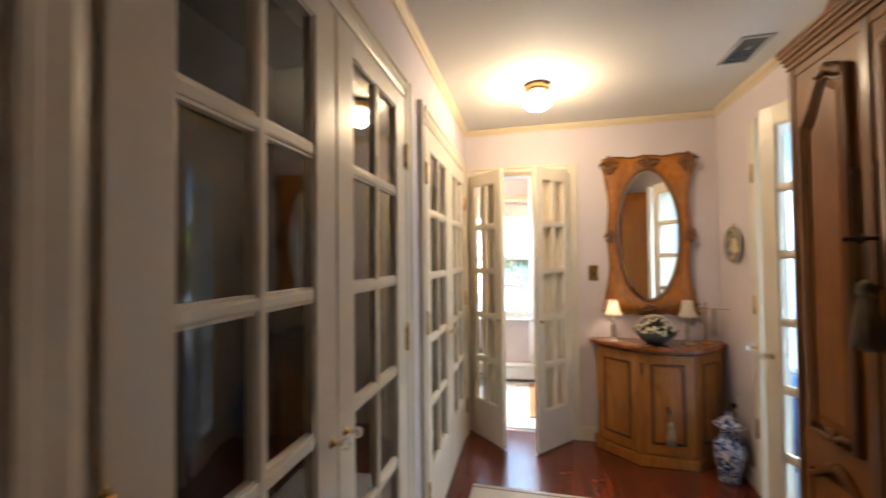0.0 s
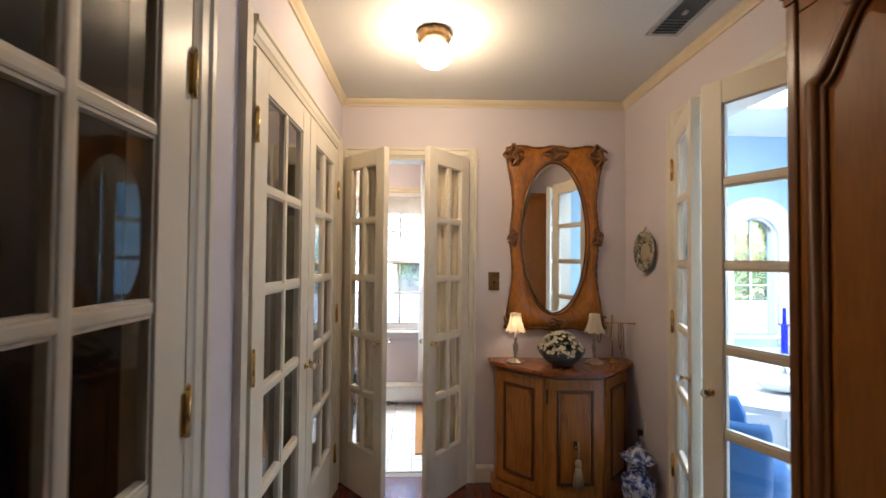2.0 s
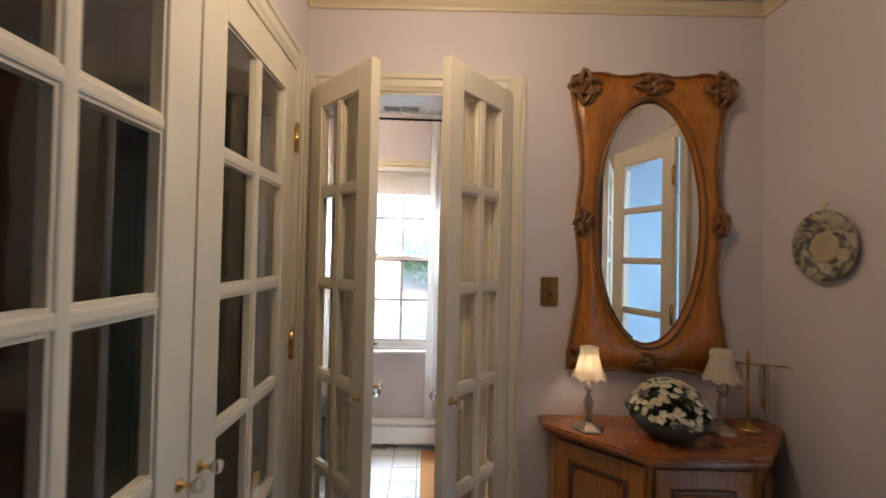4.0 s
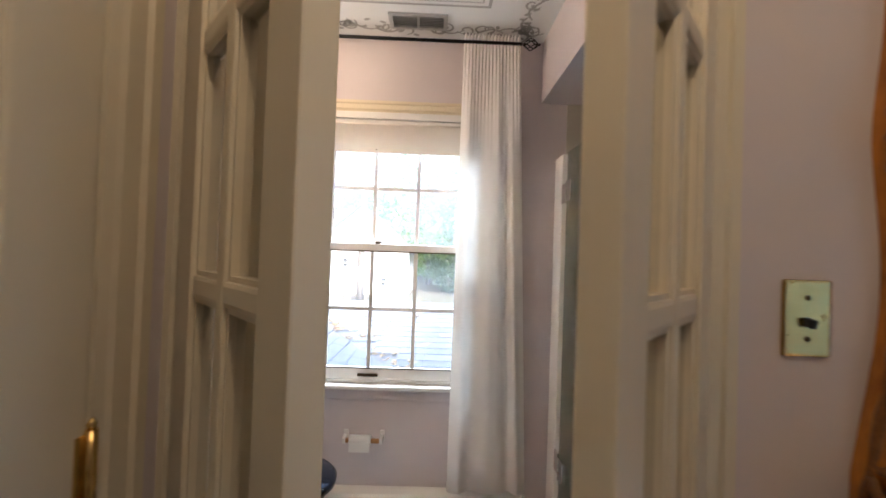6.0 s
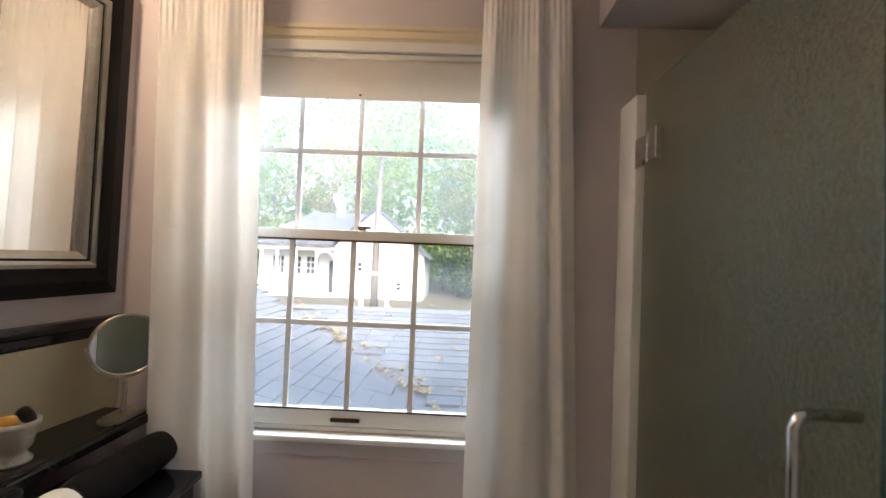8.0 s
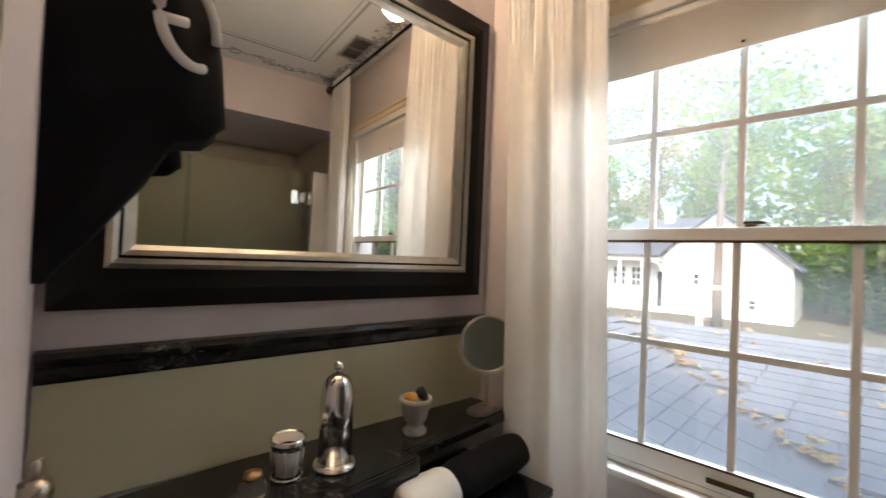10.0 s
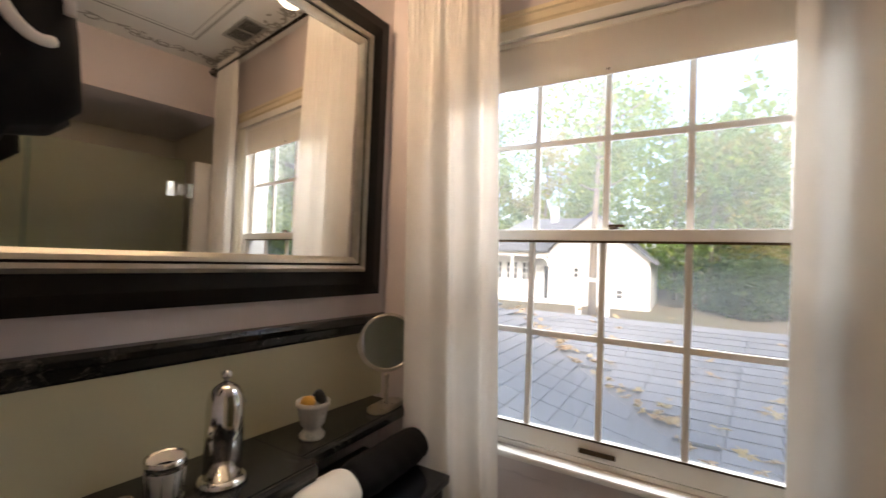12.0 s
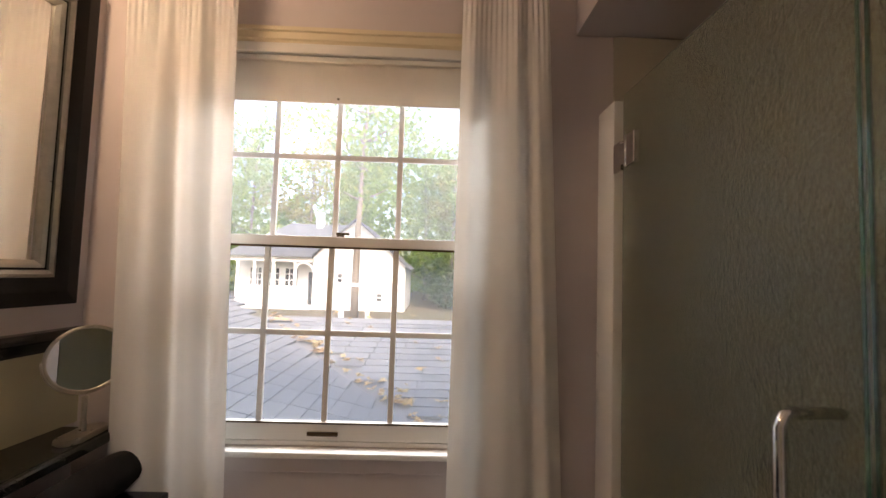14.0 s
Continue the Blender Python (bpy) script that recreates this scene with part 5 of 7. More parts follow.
def mortar():
    t = thing("marble_cup", "white veined marble footed cup on the ledge", "cup", pose(-1.18, 0.965, 0.765))
    part("cup", lathe(bmesh.new(), [(0.034, 0.0), (0.036, 0.008), (0.026, 0.02), (0.024, 0.028), (0.034, 0.04), (0.040, 0.07), (0.043, 0.085), (0.047, 0.09), (0.047, 0.102), (0.041, 0.102), (0.037, 0.07), (0.02, 0.04), (0.0, 0.038)], 32), "whitemarble", t)
    part("sponge", lathe(bmesh.new(), [(0.0, -0.018), (0.018, -0.012), (0.022, 0.0), (0.016, 0.014), (0.0, 0.019)], 14, (-0.004, -0.016, 0.10)), "sponge", t, "amber sponge")
    part("brush_head", turned(lathe(bmesh.new(), [(0.0, -0.03), (0.012, -0.026), (0.016, 0.0), (0.015, 0.016), (0.0, 0.024)], 14), pose(0.004, 0.020, 0.108, 40)), "plastic_black", t, "black rounded brush handle")
    return t


mortar()


def makeup_mirror():
    t = thing("makeup_mirror", "round nickel tilting make-up mirror on a stand", "mirror", pose(-1.15, 1.262, 0.765))
    part("base", prism(bmesh.new(), [(0.034 * math.cos(a) * 1.0, (0.045 if math.sin(a) > 0 else -0.045) + 0.034 * math.sin(a)) for a in [2 * math.pi * i / 32 for i in range(32)]], 0.0, 0.016, 0.004), "steel", t, "oval brushed nickel base")
    part("stem", lathe(bmesh.new(), [(0.010, 0.016), (0.009, 0.03), (0.007, 0.06), (0.008, 0.105), (0.010, 0.115), (0.0, 0.119)], 14), "steel", t)
    h = pose(0, 0, 0.226, 0, 0, -42)
    R = 0.094
    part("yoke", turned(tube(bmesh.new(), [(0.0, R * 1.06 * math.cos(a), R * 1.06 * math.sin(a)) for a in [math.pi + math.pi * i / 20 for i in range(21)]], 0.004, 8), h), "steel", t)
    rim = part("rim", turned(tube(bmesh.new(), [(0.0, R * math.cos(2 * math.pi * i / 48), R * math.sin(2 * math.pi * i / 48)) for i in range(48)], 0.0052, 8, True, 1, Vector((1, 0, 0))), h), "steel", t)
    bm = lathe(bmesh.new(), [(R * 0.985, -0.002), (R * 0.985, 0.002)], 48)
    part("mirror_glass", turned(bm, h @ pose(0, 0, 0, 0, 90)), "mirror", rim)
    return t


makeup_mirror()


def wire_tumbler():
    t = thing("tumbler_holder", "white tumbler in a chrome wire holder", "tumbler", pose(-1.195, 0.585, 0.765) @ Matrix.Diagonal((1.12, 1.12, 1.06, 1)))
    part("tumbler", lathe(bmesh.new(), [(0.022, 0.006), (0.026, 0.05), (0.030, 0.082), (0.028, 0.082), (0.022, 0.03), (0.0, 0.024)], 28), "ceramic", t)
    part("band", lathe(bmesh.new(), [(0.033, 0.062), (0.036, 0.084), (0.0345, 0.084), (0.0315, 0.062)], 32), "chrome", t, "chrome band")
    part("base_ring", tube(bmesh.new(), [(0.03 * math.cos(2 * math.pi * i / 32), 0.03 * math.sin(2 * math.pi * i / 32), 0.003) for i in range(32)], 0.0025, 6, True), "chrome", t)
    for k in range(10):
        a = 2 * math.pi * k / 10
        part("wire", tube(bmesh.new(), [(0.029 * math.cos(a), 0.029 * math.sin(a), 0.003), (0.033 * math.cos(a), 0.033 * math.sin(a), 0.063)], 0.0012, 5), "chrome", t)
    return t


wire_tumbler()
_t = thing("crystal_jar", "faceted clear glass jar with a brass lid on the ledge", "jar", pose(-1.15, 0.49, 0.765))
part("jar", lathe(bmesh.new(), [(0.020, 0.0), (0.027, 0.006), (0.029, 0.028), (0.022, 0.042), (0.018, 0.046)], 10), "crystal", _t)
part("lid", lathe(bmesh.new(), [(0.018, 0.0465), (0.019, 0.05), (0.017, 0.058), (0.0, 0.061)], 16), "lampbrass", _t, "tan metal lid")
_t = thing("basin_tap", "chrome cross-handle basin tap", "tap", pose(-1.10, 0.395, 0.765))
part("stem", lathe(bmesh.new(), [(0.018, 0), (0.016, 0.008), (0.010, 0.014), (0.009, 0.03)], 16), "chrome", _t)
part("cross_handle", tube(bmesh.new(), [(-0.028, -0.01, 0.034), (0.028, 0.01, 0.034)], 0.006, 8), "chrome", _t)
part("cross_handle", tube(bmesh.new(), [(0.01, -0.028, 0.0345), (-0.01, 0.028, 0.0345)], 0.006, 8), "chrome", _t)


def toilet():
    t = thing("toilet", "glossy black toilet beside the window wall", "toilet", pose(-0.90, 1.06, 0))
    part("tank", box(-0.34, -0.255, 0.34, -0.005, 0.20, 0.585, 0.02), "blackceramic", t)
    part("tank_lid", box(-0.345, -0.263, 0.5855, 0.01, 0.208, 0.612, 0.008), "blackceramic", t)
    part("bowl", lathe(bmesh.new(), [(0.10, 0.0), (0.11, 0.02), (0.09, 0.12), (0.12, 0.25), (0.16, 0.34), (0.165, 0.372)], 32, (0.155, 0.01, 0), 1.0), "blackceramic", t)
    part("seat_lid", lathe(bmesh.new(), [(0.17, 0.3725), (0.186, 0.378), (0.188, 0.398), (0.176, 0.41), (0.08, 0.416), (0.0, 0.417)], 40, (0.165, 0.01, 0)), "blackceramic", t, "closed black toilet lid")
    part("lever", tube(bmesh.new(), [(-0.002, -0.12, 0.55), (0.02, -0.12, 0.55), (0.02, -0.06, 0.54)], 0.006, 8), "chrome", t)
    return t


toilet()


def towel_roll(m, mat, label, L, R):
    t = thing("rolled_towel", label, "towel", m, "towels on the tank")
    bm = bmesh.new()
    n, k = 22, 26
    rnd = random.Random(int(L * 1000))
    rings = []
    for i in range(n + 1):
        y = -L / 2 + L * i / n
        e = min(1.0, math.sqrt(max(0.0, 1 - (abs(2 * i / n - 1)) ** 6)) + 0.0)
        e = 0.72 + 0.28 * e
        rings.append([bm.verts.new(((R * e * (1 + 0.04 * math.sin(3 * a + 5 * y * 20) + rnd.uniform(-0.012, 0.012))) * math.cos(a), y, R + (R * e * 0.92) * math.sin(a))) for a in [2 * math.pi * j / k for j in range(k)]])
    for a, b in zip(rings, rings[1:]):
        for j in range(k):
            bm.faces.new((a[j], a[(j + 1) % k], b[(j + 1) % k], b[j])).smooth = True
    bm.faces.new(rings[0][::-1])
    bm.faces.new(rings[-1])
    part("roll", bm, mat, t)
    sp = [((0.004 + R * 0.7 * u) * math.cos(u * 14), -L / 2 - 0.001, R + (0.004 + R * 0.66 * u) * math.sin(u * 14)) for u in [i / 40 for i in range(41)]]
    part("spiral_edge", tube(bmesh.new(), sp, 0.004, 6), mat, t)
    return t


towel_roll(pose(-1.033, 1.125, 0.612), "towel_black", "rolled black towel on the toilet tank", 0.33, 0.06)
towel_roll(pose(-1.030, 0.870, 0.6125), "towel_white", "rolled white towel on the toilet tank", 0.17, 0.06)


def paper_holder():
    t = thing("paper_holder", "white ceramic toilet paper holder with a wooden roller", "paper holder", pose(-0.484, 1.379, 0.45))
    for s in (-1, 1):
        bm = bmesh.new()
        quad_box(bm, s * 0.088 - 0.013, -0.010, -0.028, s * 0.088 + 0.013, 0, 0.028, 0.004)
        quad_box(bm, s * 0.088 - 0.008, -0.062, -0.018, s * 0.088 + 0.008, -0.0095, 0.008, 0.004)
        part("post", bm, "ceramic", t)
    part("roller", tube(bmesh.new(), [(-0.08, -0.05, -0.006), (0.08, -0.05, -0.006)], 0.011, 14), "dowel", t, "wooden roller")
    r = part("paper_roll", tube(bmesh.new(), [(-0.062, -0.05, -0.006), (0.04, -0.05, -0.006)], 0.026, 28), "paper", t, "nearly finished white paper roll")
    part("loose_sheet", box(-0.06, -0.0775, -0.05, 0.038, -0.0762, -0.006), "paper", r)
    return t


paper_holder()


def baseboard_heater():
    t = thing("baseboard_heater", "white steel baseboard heater under the window", "heater", pose(-0.45, 1.379, 0.0))
    w0, w1 = -0.80, 0.74
    part("back_plate", box(w0, -0.012, 0.02, w1, 0, 0.205), "white", t)
    part("front_cover", box(w0, -0.066, 0.045, w1, -0.058, 0.165, 0.004), "white", t)
    part("top_cover", sweep_profile(bmesh.new(), [(0.0125, 0.196), (0.05, 0.188), (0.062, 0.178), (0.062, 0.182), (0.052, 0.194), (0.0125, 0.206)], (w0, 0, 0), (w1, 0, 0), (0, -1, 0)), "white", t)
    part("damper", box(w0 + 0.005, -0.055, 0.168, w1 - 0.005, -0.05, 0.176), "white", t)
    part("fin_tube", tube(bmesh.new(), [(w0 + 0.03, -0.035, 0.10), (w1 - 0.03, -0.035, 0.10)], 0.02, 10), "ventdark", t, "dark finned pipe")
    for x in (w0, w1):
        part("end_cap", box(x - 0.006, -0.07, 0.0, x + 0.006, -0.0005, 0.212, 0.003), "white", t)
    return t


baseboard_heater()


def bath_mat():
    t = thing("bath_mat", "tan woven mat on white tiles", "mat", pose(0.12, 0.78, 0.0))
    part("weave", box(-0.215, -0.45, 0.0, 0.215, 0.52, 0.010, 0.003), "matbrown", t)
    return t


bath_mat()


def shower_enclosure():
    t = thing("shower_enclosure", "greenish rain-textured glass shower door and panel", "shower", pose(0.425, 0.12, 0))
    part("curb", box(-0.035, -0.035, 0.0, 0.06, 1.258, 0.10, 0.005), "showertile", t, "beige curb")
    d = part("glass_door", box(-0.004, 0.405, 0.112, 0.004, 1.085, 1.83, 0.001), "rainglass", t, "rain-textured glass door")
    part("glass_edge", box(-0.0042, 0.400, 0.112, 0.0042, 0.4046, 1.83), "edgeglass", d, "green polished glass edge")
    p = part("glass_panel", box(-0.004, -0.035, 0.102, 0.004, 0.388, 1.83, 0.001), "rainglass", t, "fixed rain-textured glass panel")
    part("glass_edge", box(-0.0042, 0.3884, 0.102, 0.0042, 0.393, 1.83), "edgeglass", p)
    part("seal", box(-0.003, 0.3935, 0.112, 0.003, 0.3995, 1.80), "crystal", d, "clear door seal")
    part("side_post", box(-0.010, 1.135, 0.10, 0.05, 1.2585, 1.835, 0.004), "white", t, "white painted post")
    for z in (1.645, 0.42):
        bm = bmesh.new()
        quad_box(bm, -0.022, 0.985, z - 0.045, -0.0045, 1.030, z + 0.045, 0.003)
        quad_box(bm, -0.018, 1.042, z - 0.032, -0.0045, 1.082, z + 0.032, 0.003)
        quad_box(bm, -0.012, 1.083, z - 0.045, -0.003, 1.1345, z + 0.045, 0.002)
        tube(bm, [(-0.018, 1.036, z - 0.046), (-0.018, 1.036, z + 0.046)], 0.007, 10)
        part("hinge", bm, "chrome", d, "chrome glass hinge")
    hy = 0.435
    pts = [(-0.004, hy, 1.105), (-0.070, hy, 1.105), (-0.083, hy, 1.100), (-0.089, hy, 1.086), (-0.089, hy, 0.964), (-0.083, hy, 0.950), (-0.070, hy, 0.945), (-0.004, hy, 0.945)]
    part("handle", tube(bmesh.new(), pts, 0.0085, 12, False, 1, Vector((0, 1, 0))), "chrome", d, "chrome D-shaped pull")
    return t


shower_enclosure()
structure("floor_shower", box(0.46, 0.09, 0.0, 1.219, 1.379, 0.03), "showertile", "beige shower floor", "floor")
_b = bmesh.new()
quad_box(_b, 0.465, 1.372, 0.03, 1.2195, 1.3795, 2.114)
structure("wall_shower_lining", _b, "showertile", "beige tiled shower lining", "wall")

ceiling_vent("ceiling_vent", 0.135, 0.062, pose(-0.283, 1.228, CEIL - 0.0005), "white steel ceiling register near the window", 6, False)


def painted_vines():
    """A scrolling grey vine painted round the bathroom ceiling, and a plain painted frame inside it."""
    bm = bmesh.new()
    rnd = random.Random(8)
    z = CEIL - 0.0012

    def ribbon(pts, w):
        last = None
        for i, p in enumerate(pts):
            q = pts[min(i + 1, len(pts) - 1)]
            o = pts[max(i - 1, 0)]
            d = Vector((q[0] - o[0], q[1] - o[1], 0)).normalized()
            s = Vector((-d.y, d.x, 0)) * (w * (0.5 + 0.5 * math.sin(math.pi * (i + 0.5) / len(pts))))
            c = Vector((p[0], p[1], z))
            cur = (bm.verts.new(c + s), bm.verts.new(c - s))
            if last:
                bm.faces.new((last[0], last[1], cur[1], cur[0]))
            last = cur

    def along(a, b, inward):
        a, b, inward = Vector(a), Vector(b), Vector(inward)
        L = (b - a).length
        d = (b - a).normalized()
        n = max(2, int(L / 0.19))
        for k in range(n):
            s0 = L * k / n
            c = a + d * (s0 + 0.5 * L / n) + inward * (0.075 + rnd.uniform(-0.01, 0.01))
            sg = 1 if k % 2 else -1
            ribbon([tuple(c + d * (u - 0.5) * L / n * 1.15 + inward * 0.028 * sg * math.sin(u * math.pi * 2)) for u in [i / 12 for i in range(13)]], 0.006)
            for m in range(3):
                c2 = c + d * rnd.uniform(-0.07, 0.07) + inward * rnd.uniform(-0.02, 0.03)
                ph = rnd.uniform(0, 6)
                ribbon([tuple(c2 + d * (0.010 + 0.032 * u) * math.cos(ph + u * 5.2) * sg + inward * (0.010 + 0.032 * u) * math.sin(ph + u * 5.2)) for u in [i / 12 for i in range(13)]], 0.0055)
            for m in range(5):
                c2 = c + d * rnd.uniform(-0.09, 0.09) + inward * rnd.uniform(-0.04, 0.05)
                ph = rnd.uniform(0, 6)
                ribbon([tuple(c2 + d * 0.03 * u * math.cos(ph) + inward * 0.03 * u * math.sin(ph)) for u in [i / 5 for i in range(6)]], 0.009)

    along((-1.25, 1.37), (0.30, 1.37), (0, -1))
    along((0.30, 1.37), (0.30, 0.14), (-1, 0))
    along((-1.25, 0.14), (-1.25, 1.37), (1, 0))
    v = tagged(new("trim_painted_vine", mesh_of("trim_painted_vine", bm, "vine")), "grey painted vine scroll on the ceiling", "painted border", "", "structure")
    bm = bmesh.new()
    for k, w in ((0.27, 0.007), (0.30, 0.003)):
        x0, x1, y0, y1 = -1.25 + k, 0.30 - k, 0.14 + k, 1.37 - k
        for a, b in (((x0, y0), (x1, y0)), ((x1, y0), (x1, y1)), ((x1, y1), (x0, y1)), ((x0, y1), (x0, y0))):
            d = (Vector(b) - Vector(a)).normalized()
            s = Vector((-d.y, d.x)) * w
            a, b = Vector(a) - d * w, Vector(b) - d * w * 1.2
            bm.faces.new([bm.verts.new((q.x, q.y, z)) for q in (a + s, a - s, b - s, b + s)])
    tagged(new("trim_painted_frame", mesh_of("trim_painted_frame", bm, "vine")), "thin grey painted frame on the ceiling", "painted border", "", "structure")


painted_vines()


def hanging_towel():
    t = thing("hanging_towel", "bulky black towel with a white monogram on a wall hook", "towel", pose(-1.13, 0.05, 1.93))
    part("hook", tube(bmesh.new(), [(0, 0, 0.06), (0, 0.03, 0.05), (0, 0.05, 0.065), (0, 0.045, 0.08)], 0.006, 8), "bronze", t, "dark wall hook")
    bm = bmesh.new()
    n = 40
    rings = []
    for z, rx, ry, cx, cy in ((0.09, 0.02, 0.02, 0, 0.06), (0.03, 0.07, 0.09, 0.0, 0.11), (-0.05, 0.09, 0.125, 0.0, 0.15), (-0.18, 0.095, 0.135, 0.0, 0.17), (-0.32, 0.10, 0.145, 0.0, 0.185), (-0.43, 0.10, 0.15, 0.0, 0.19), (-0.455, 0.085, 0.135, 0.0, 0.178), (-0.465, 0.065, 0.11, -0.01, 0.155), (-0.53, 0.055, 0.095, -0.015, 0.14), (-0.62, 0.05, 0.07, -0.02, 0.105), (-0.70, 0.035, 0.04, -0.02, 0.075)):
        rings.append([bm.verts.new((cx + rx * (1 + 0.10 * math.cos(5 * a + z * 5)) * math.cos(a), max(0.042, cy + ry * (1 + 0.07 * math.cos(7 * a + z * 3)) * math.sin(a)), z + 0.018 * math.sin(2 * a + 1.0) * (1 if z < -0.3 else 0.4))) for a in [2 * math.pi * i / n for i in range(n)]])
    for a, b in zip(rings, rings[1:]):
        for i in range(n):
            bm.faces.new((a[i], a[(i + 1) % n], b[(i + 1) % n], b[i])).smooth = True
    bm.faces.new(rings[0])
    bm.faces.new(rings[-1][::-1])
    body = part("cloth", bm, "towel_black", t)
    bm = bmesh.new()
    pts = []
    for i in range(26):
        a = -0.9 + 5.2 * (1 - i / 25) + 0.9
        y, z = 0.258 + 0.048 * math.cos(a), -0.305 + 0.065 * math.sin(a)
        pts.append((0.128 - 4.6 * (y - 0.185) ** 2, y, z))
    tube(bm, [(0.124, 0.212, -0.32), (0.116, 0.248, -0.312)], 0.008, 8)
    tube(bm, pts, 0.008, 8)
    part("monogram", bm, "embroidery", body, "white embroidered lowercase letter")
    return t


hanging_towel()

turn_new(before_bath, BW)
before_vanity = set(scene.collection.objects)


def vanity_mirror():
    t = thing("vanity_mirror", "large mirror in a black frame with a silver inner moulding", "mirror", pose(-1.268, 0.715, 1.146))
    hw, H = 0.580, 1.012
    B, S = 0.082, 0.05

    def ring(o, i, x0, x1, x2, mat, nm, lab):
        """Four mitred bars: outer inset o, inner inset i, heights off the wall."""
        for k in range(4):
            bm = bmesh.new()
            co = [(-hw + o, o), (hw - o, o), (hw - o, H - o), (-hw + o, H - o)]
            ci = [(-hw + i, i), (hw - i, i), (hw - i, H - i), (-hw + i, H - i)]
            m = (o + i) / 2
            cm = [(-hw + m, m), (hw - m, m), (hw - m, H - m), (-hw + m, H - m)]
            rows = []
            for poly, x in ((co, 0.0), (co, x0), (cm, x1), (ci, x2), (ci, 0.0)):
                p, q = poly[k], poly[(k + 1) % 4]
                rows.append((bm.verts.new((x, *p)), bm.verts.new((x, *q))))
            for (a, b), (c, d) in zip(rows, rows[1:] + rows[:1]):
                bm.faces.new((a, b, d, c))
            part(nm, bm, mat, t, lab)

    ring(0.0, B, 0.022, 0.030, 0.026, "blackpaint", "frame_bar", "worn black painted frame bar")
    ring(B + 0.0005, B + S * 0.42, 0.029, 0.035, 0.031, "silverframe", "inner_moulding", "silver leaf moulding")
    ring(B + S * 0.42 + 0.0003, B + S * 0.55, 0.024, 0.022, 0.022, "blackpaint", "groove", "dark groove in the moulding")
    ring(B + S * 0.55 + 0.0005, B + S, 0.026, 0.022, 0.014, "silverframe", "inner_moulding", "silver leaf moulding")
    part("mirror_glass", box(0.004, -hw + B + S - 0.004, B + S - 0.004, 0.010, hw - B - S + 0.004, H - B - S + 0.004), "mirror", t)
    part("backing_board", box(0.0005, -hw + B, B, 0.0038, hw - B, H - B), "blackpaint", t)
    return t


vanity_mirror()

single("chair_rail", sweep_profile(bmesh.new(), [(0, 0), (0.010, 0), (0.014, 0.008), (0.016, 0.03), (0.026, 0.036), (0.032, 0.05), (0.026, 0.062), (0, 0.064)], (-1.2695, 0.125, 1.006), (-1.2695, 1.372, 1.006), (1, 0, 0)), "blackmarble", "black veined marble rail moulding along the wall", "rail moulding", kind="structure")
structure("trim_backsplash", box(-1.2695, 0.125, 0.765, -1.262, 1.372, 1.0055), "splash", "pale green glossy backsplash panel", "backsplash")


def vanity_light():
    t = thing("vanity_light", "nickel wall light with three lit opal globes above the mirror", "wall lamp", pose(-1.2695, 0.735, 2.245))
    part("back_plate", box(0.0, -0.34, -0.05, 0.02, 0.34, 0.05, 0.008), "steel", t)
    for y in (-0.235, 0.0, 0.235):
        part("arm", tube(bmesh.new(), [(0.02, y, 0.0), (0.10, y, 0.01), (0.14, y, -0.01), (0.14, y, -0.04)], 0.009, 10), "steel", t)
        g = part("globe", lathe(bmesh.new(), [(0.024, -0.035), (0.044, -0.055), (0.054, -0.085), (0.050, -0.115), (0.03, -0.137), (0.0, -0.143)], 24, (0.14, y, 0)), "globe", t, "glowing opal globe")
        g.visible_shadow = False
    return t


vanity_light()
turn_new(before_vanity, VW)

# ---- sunroom things ----


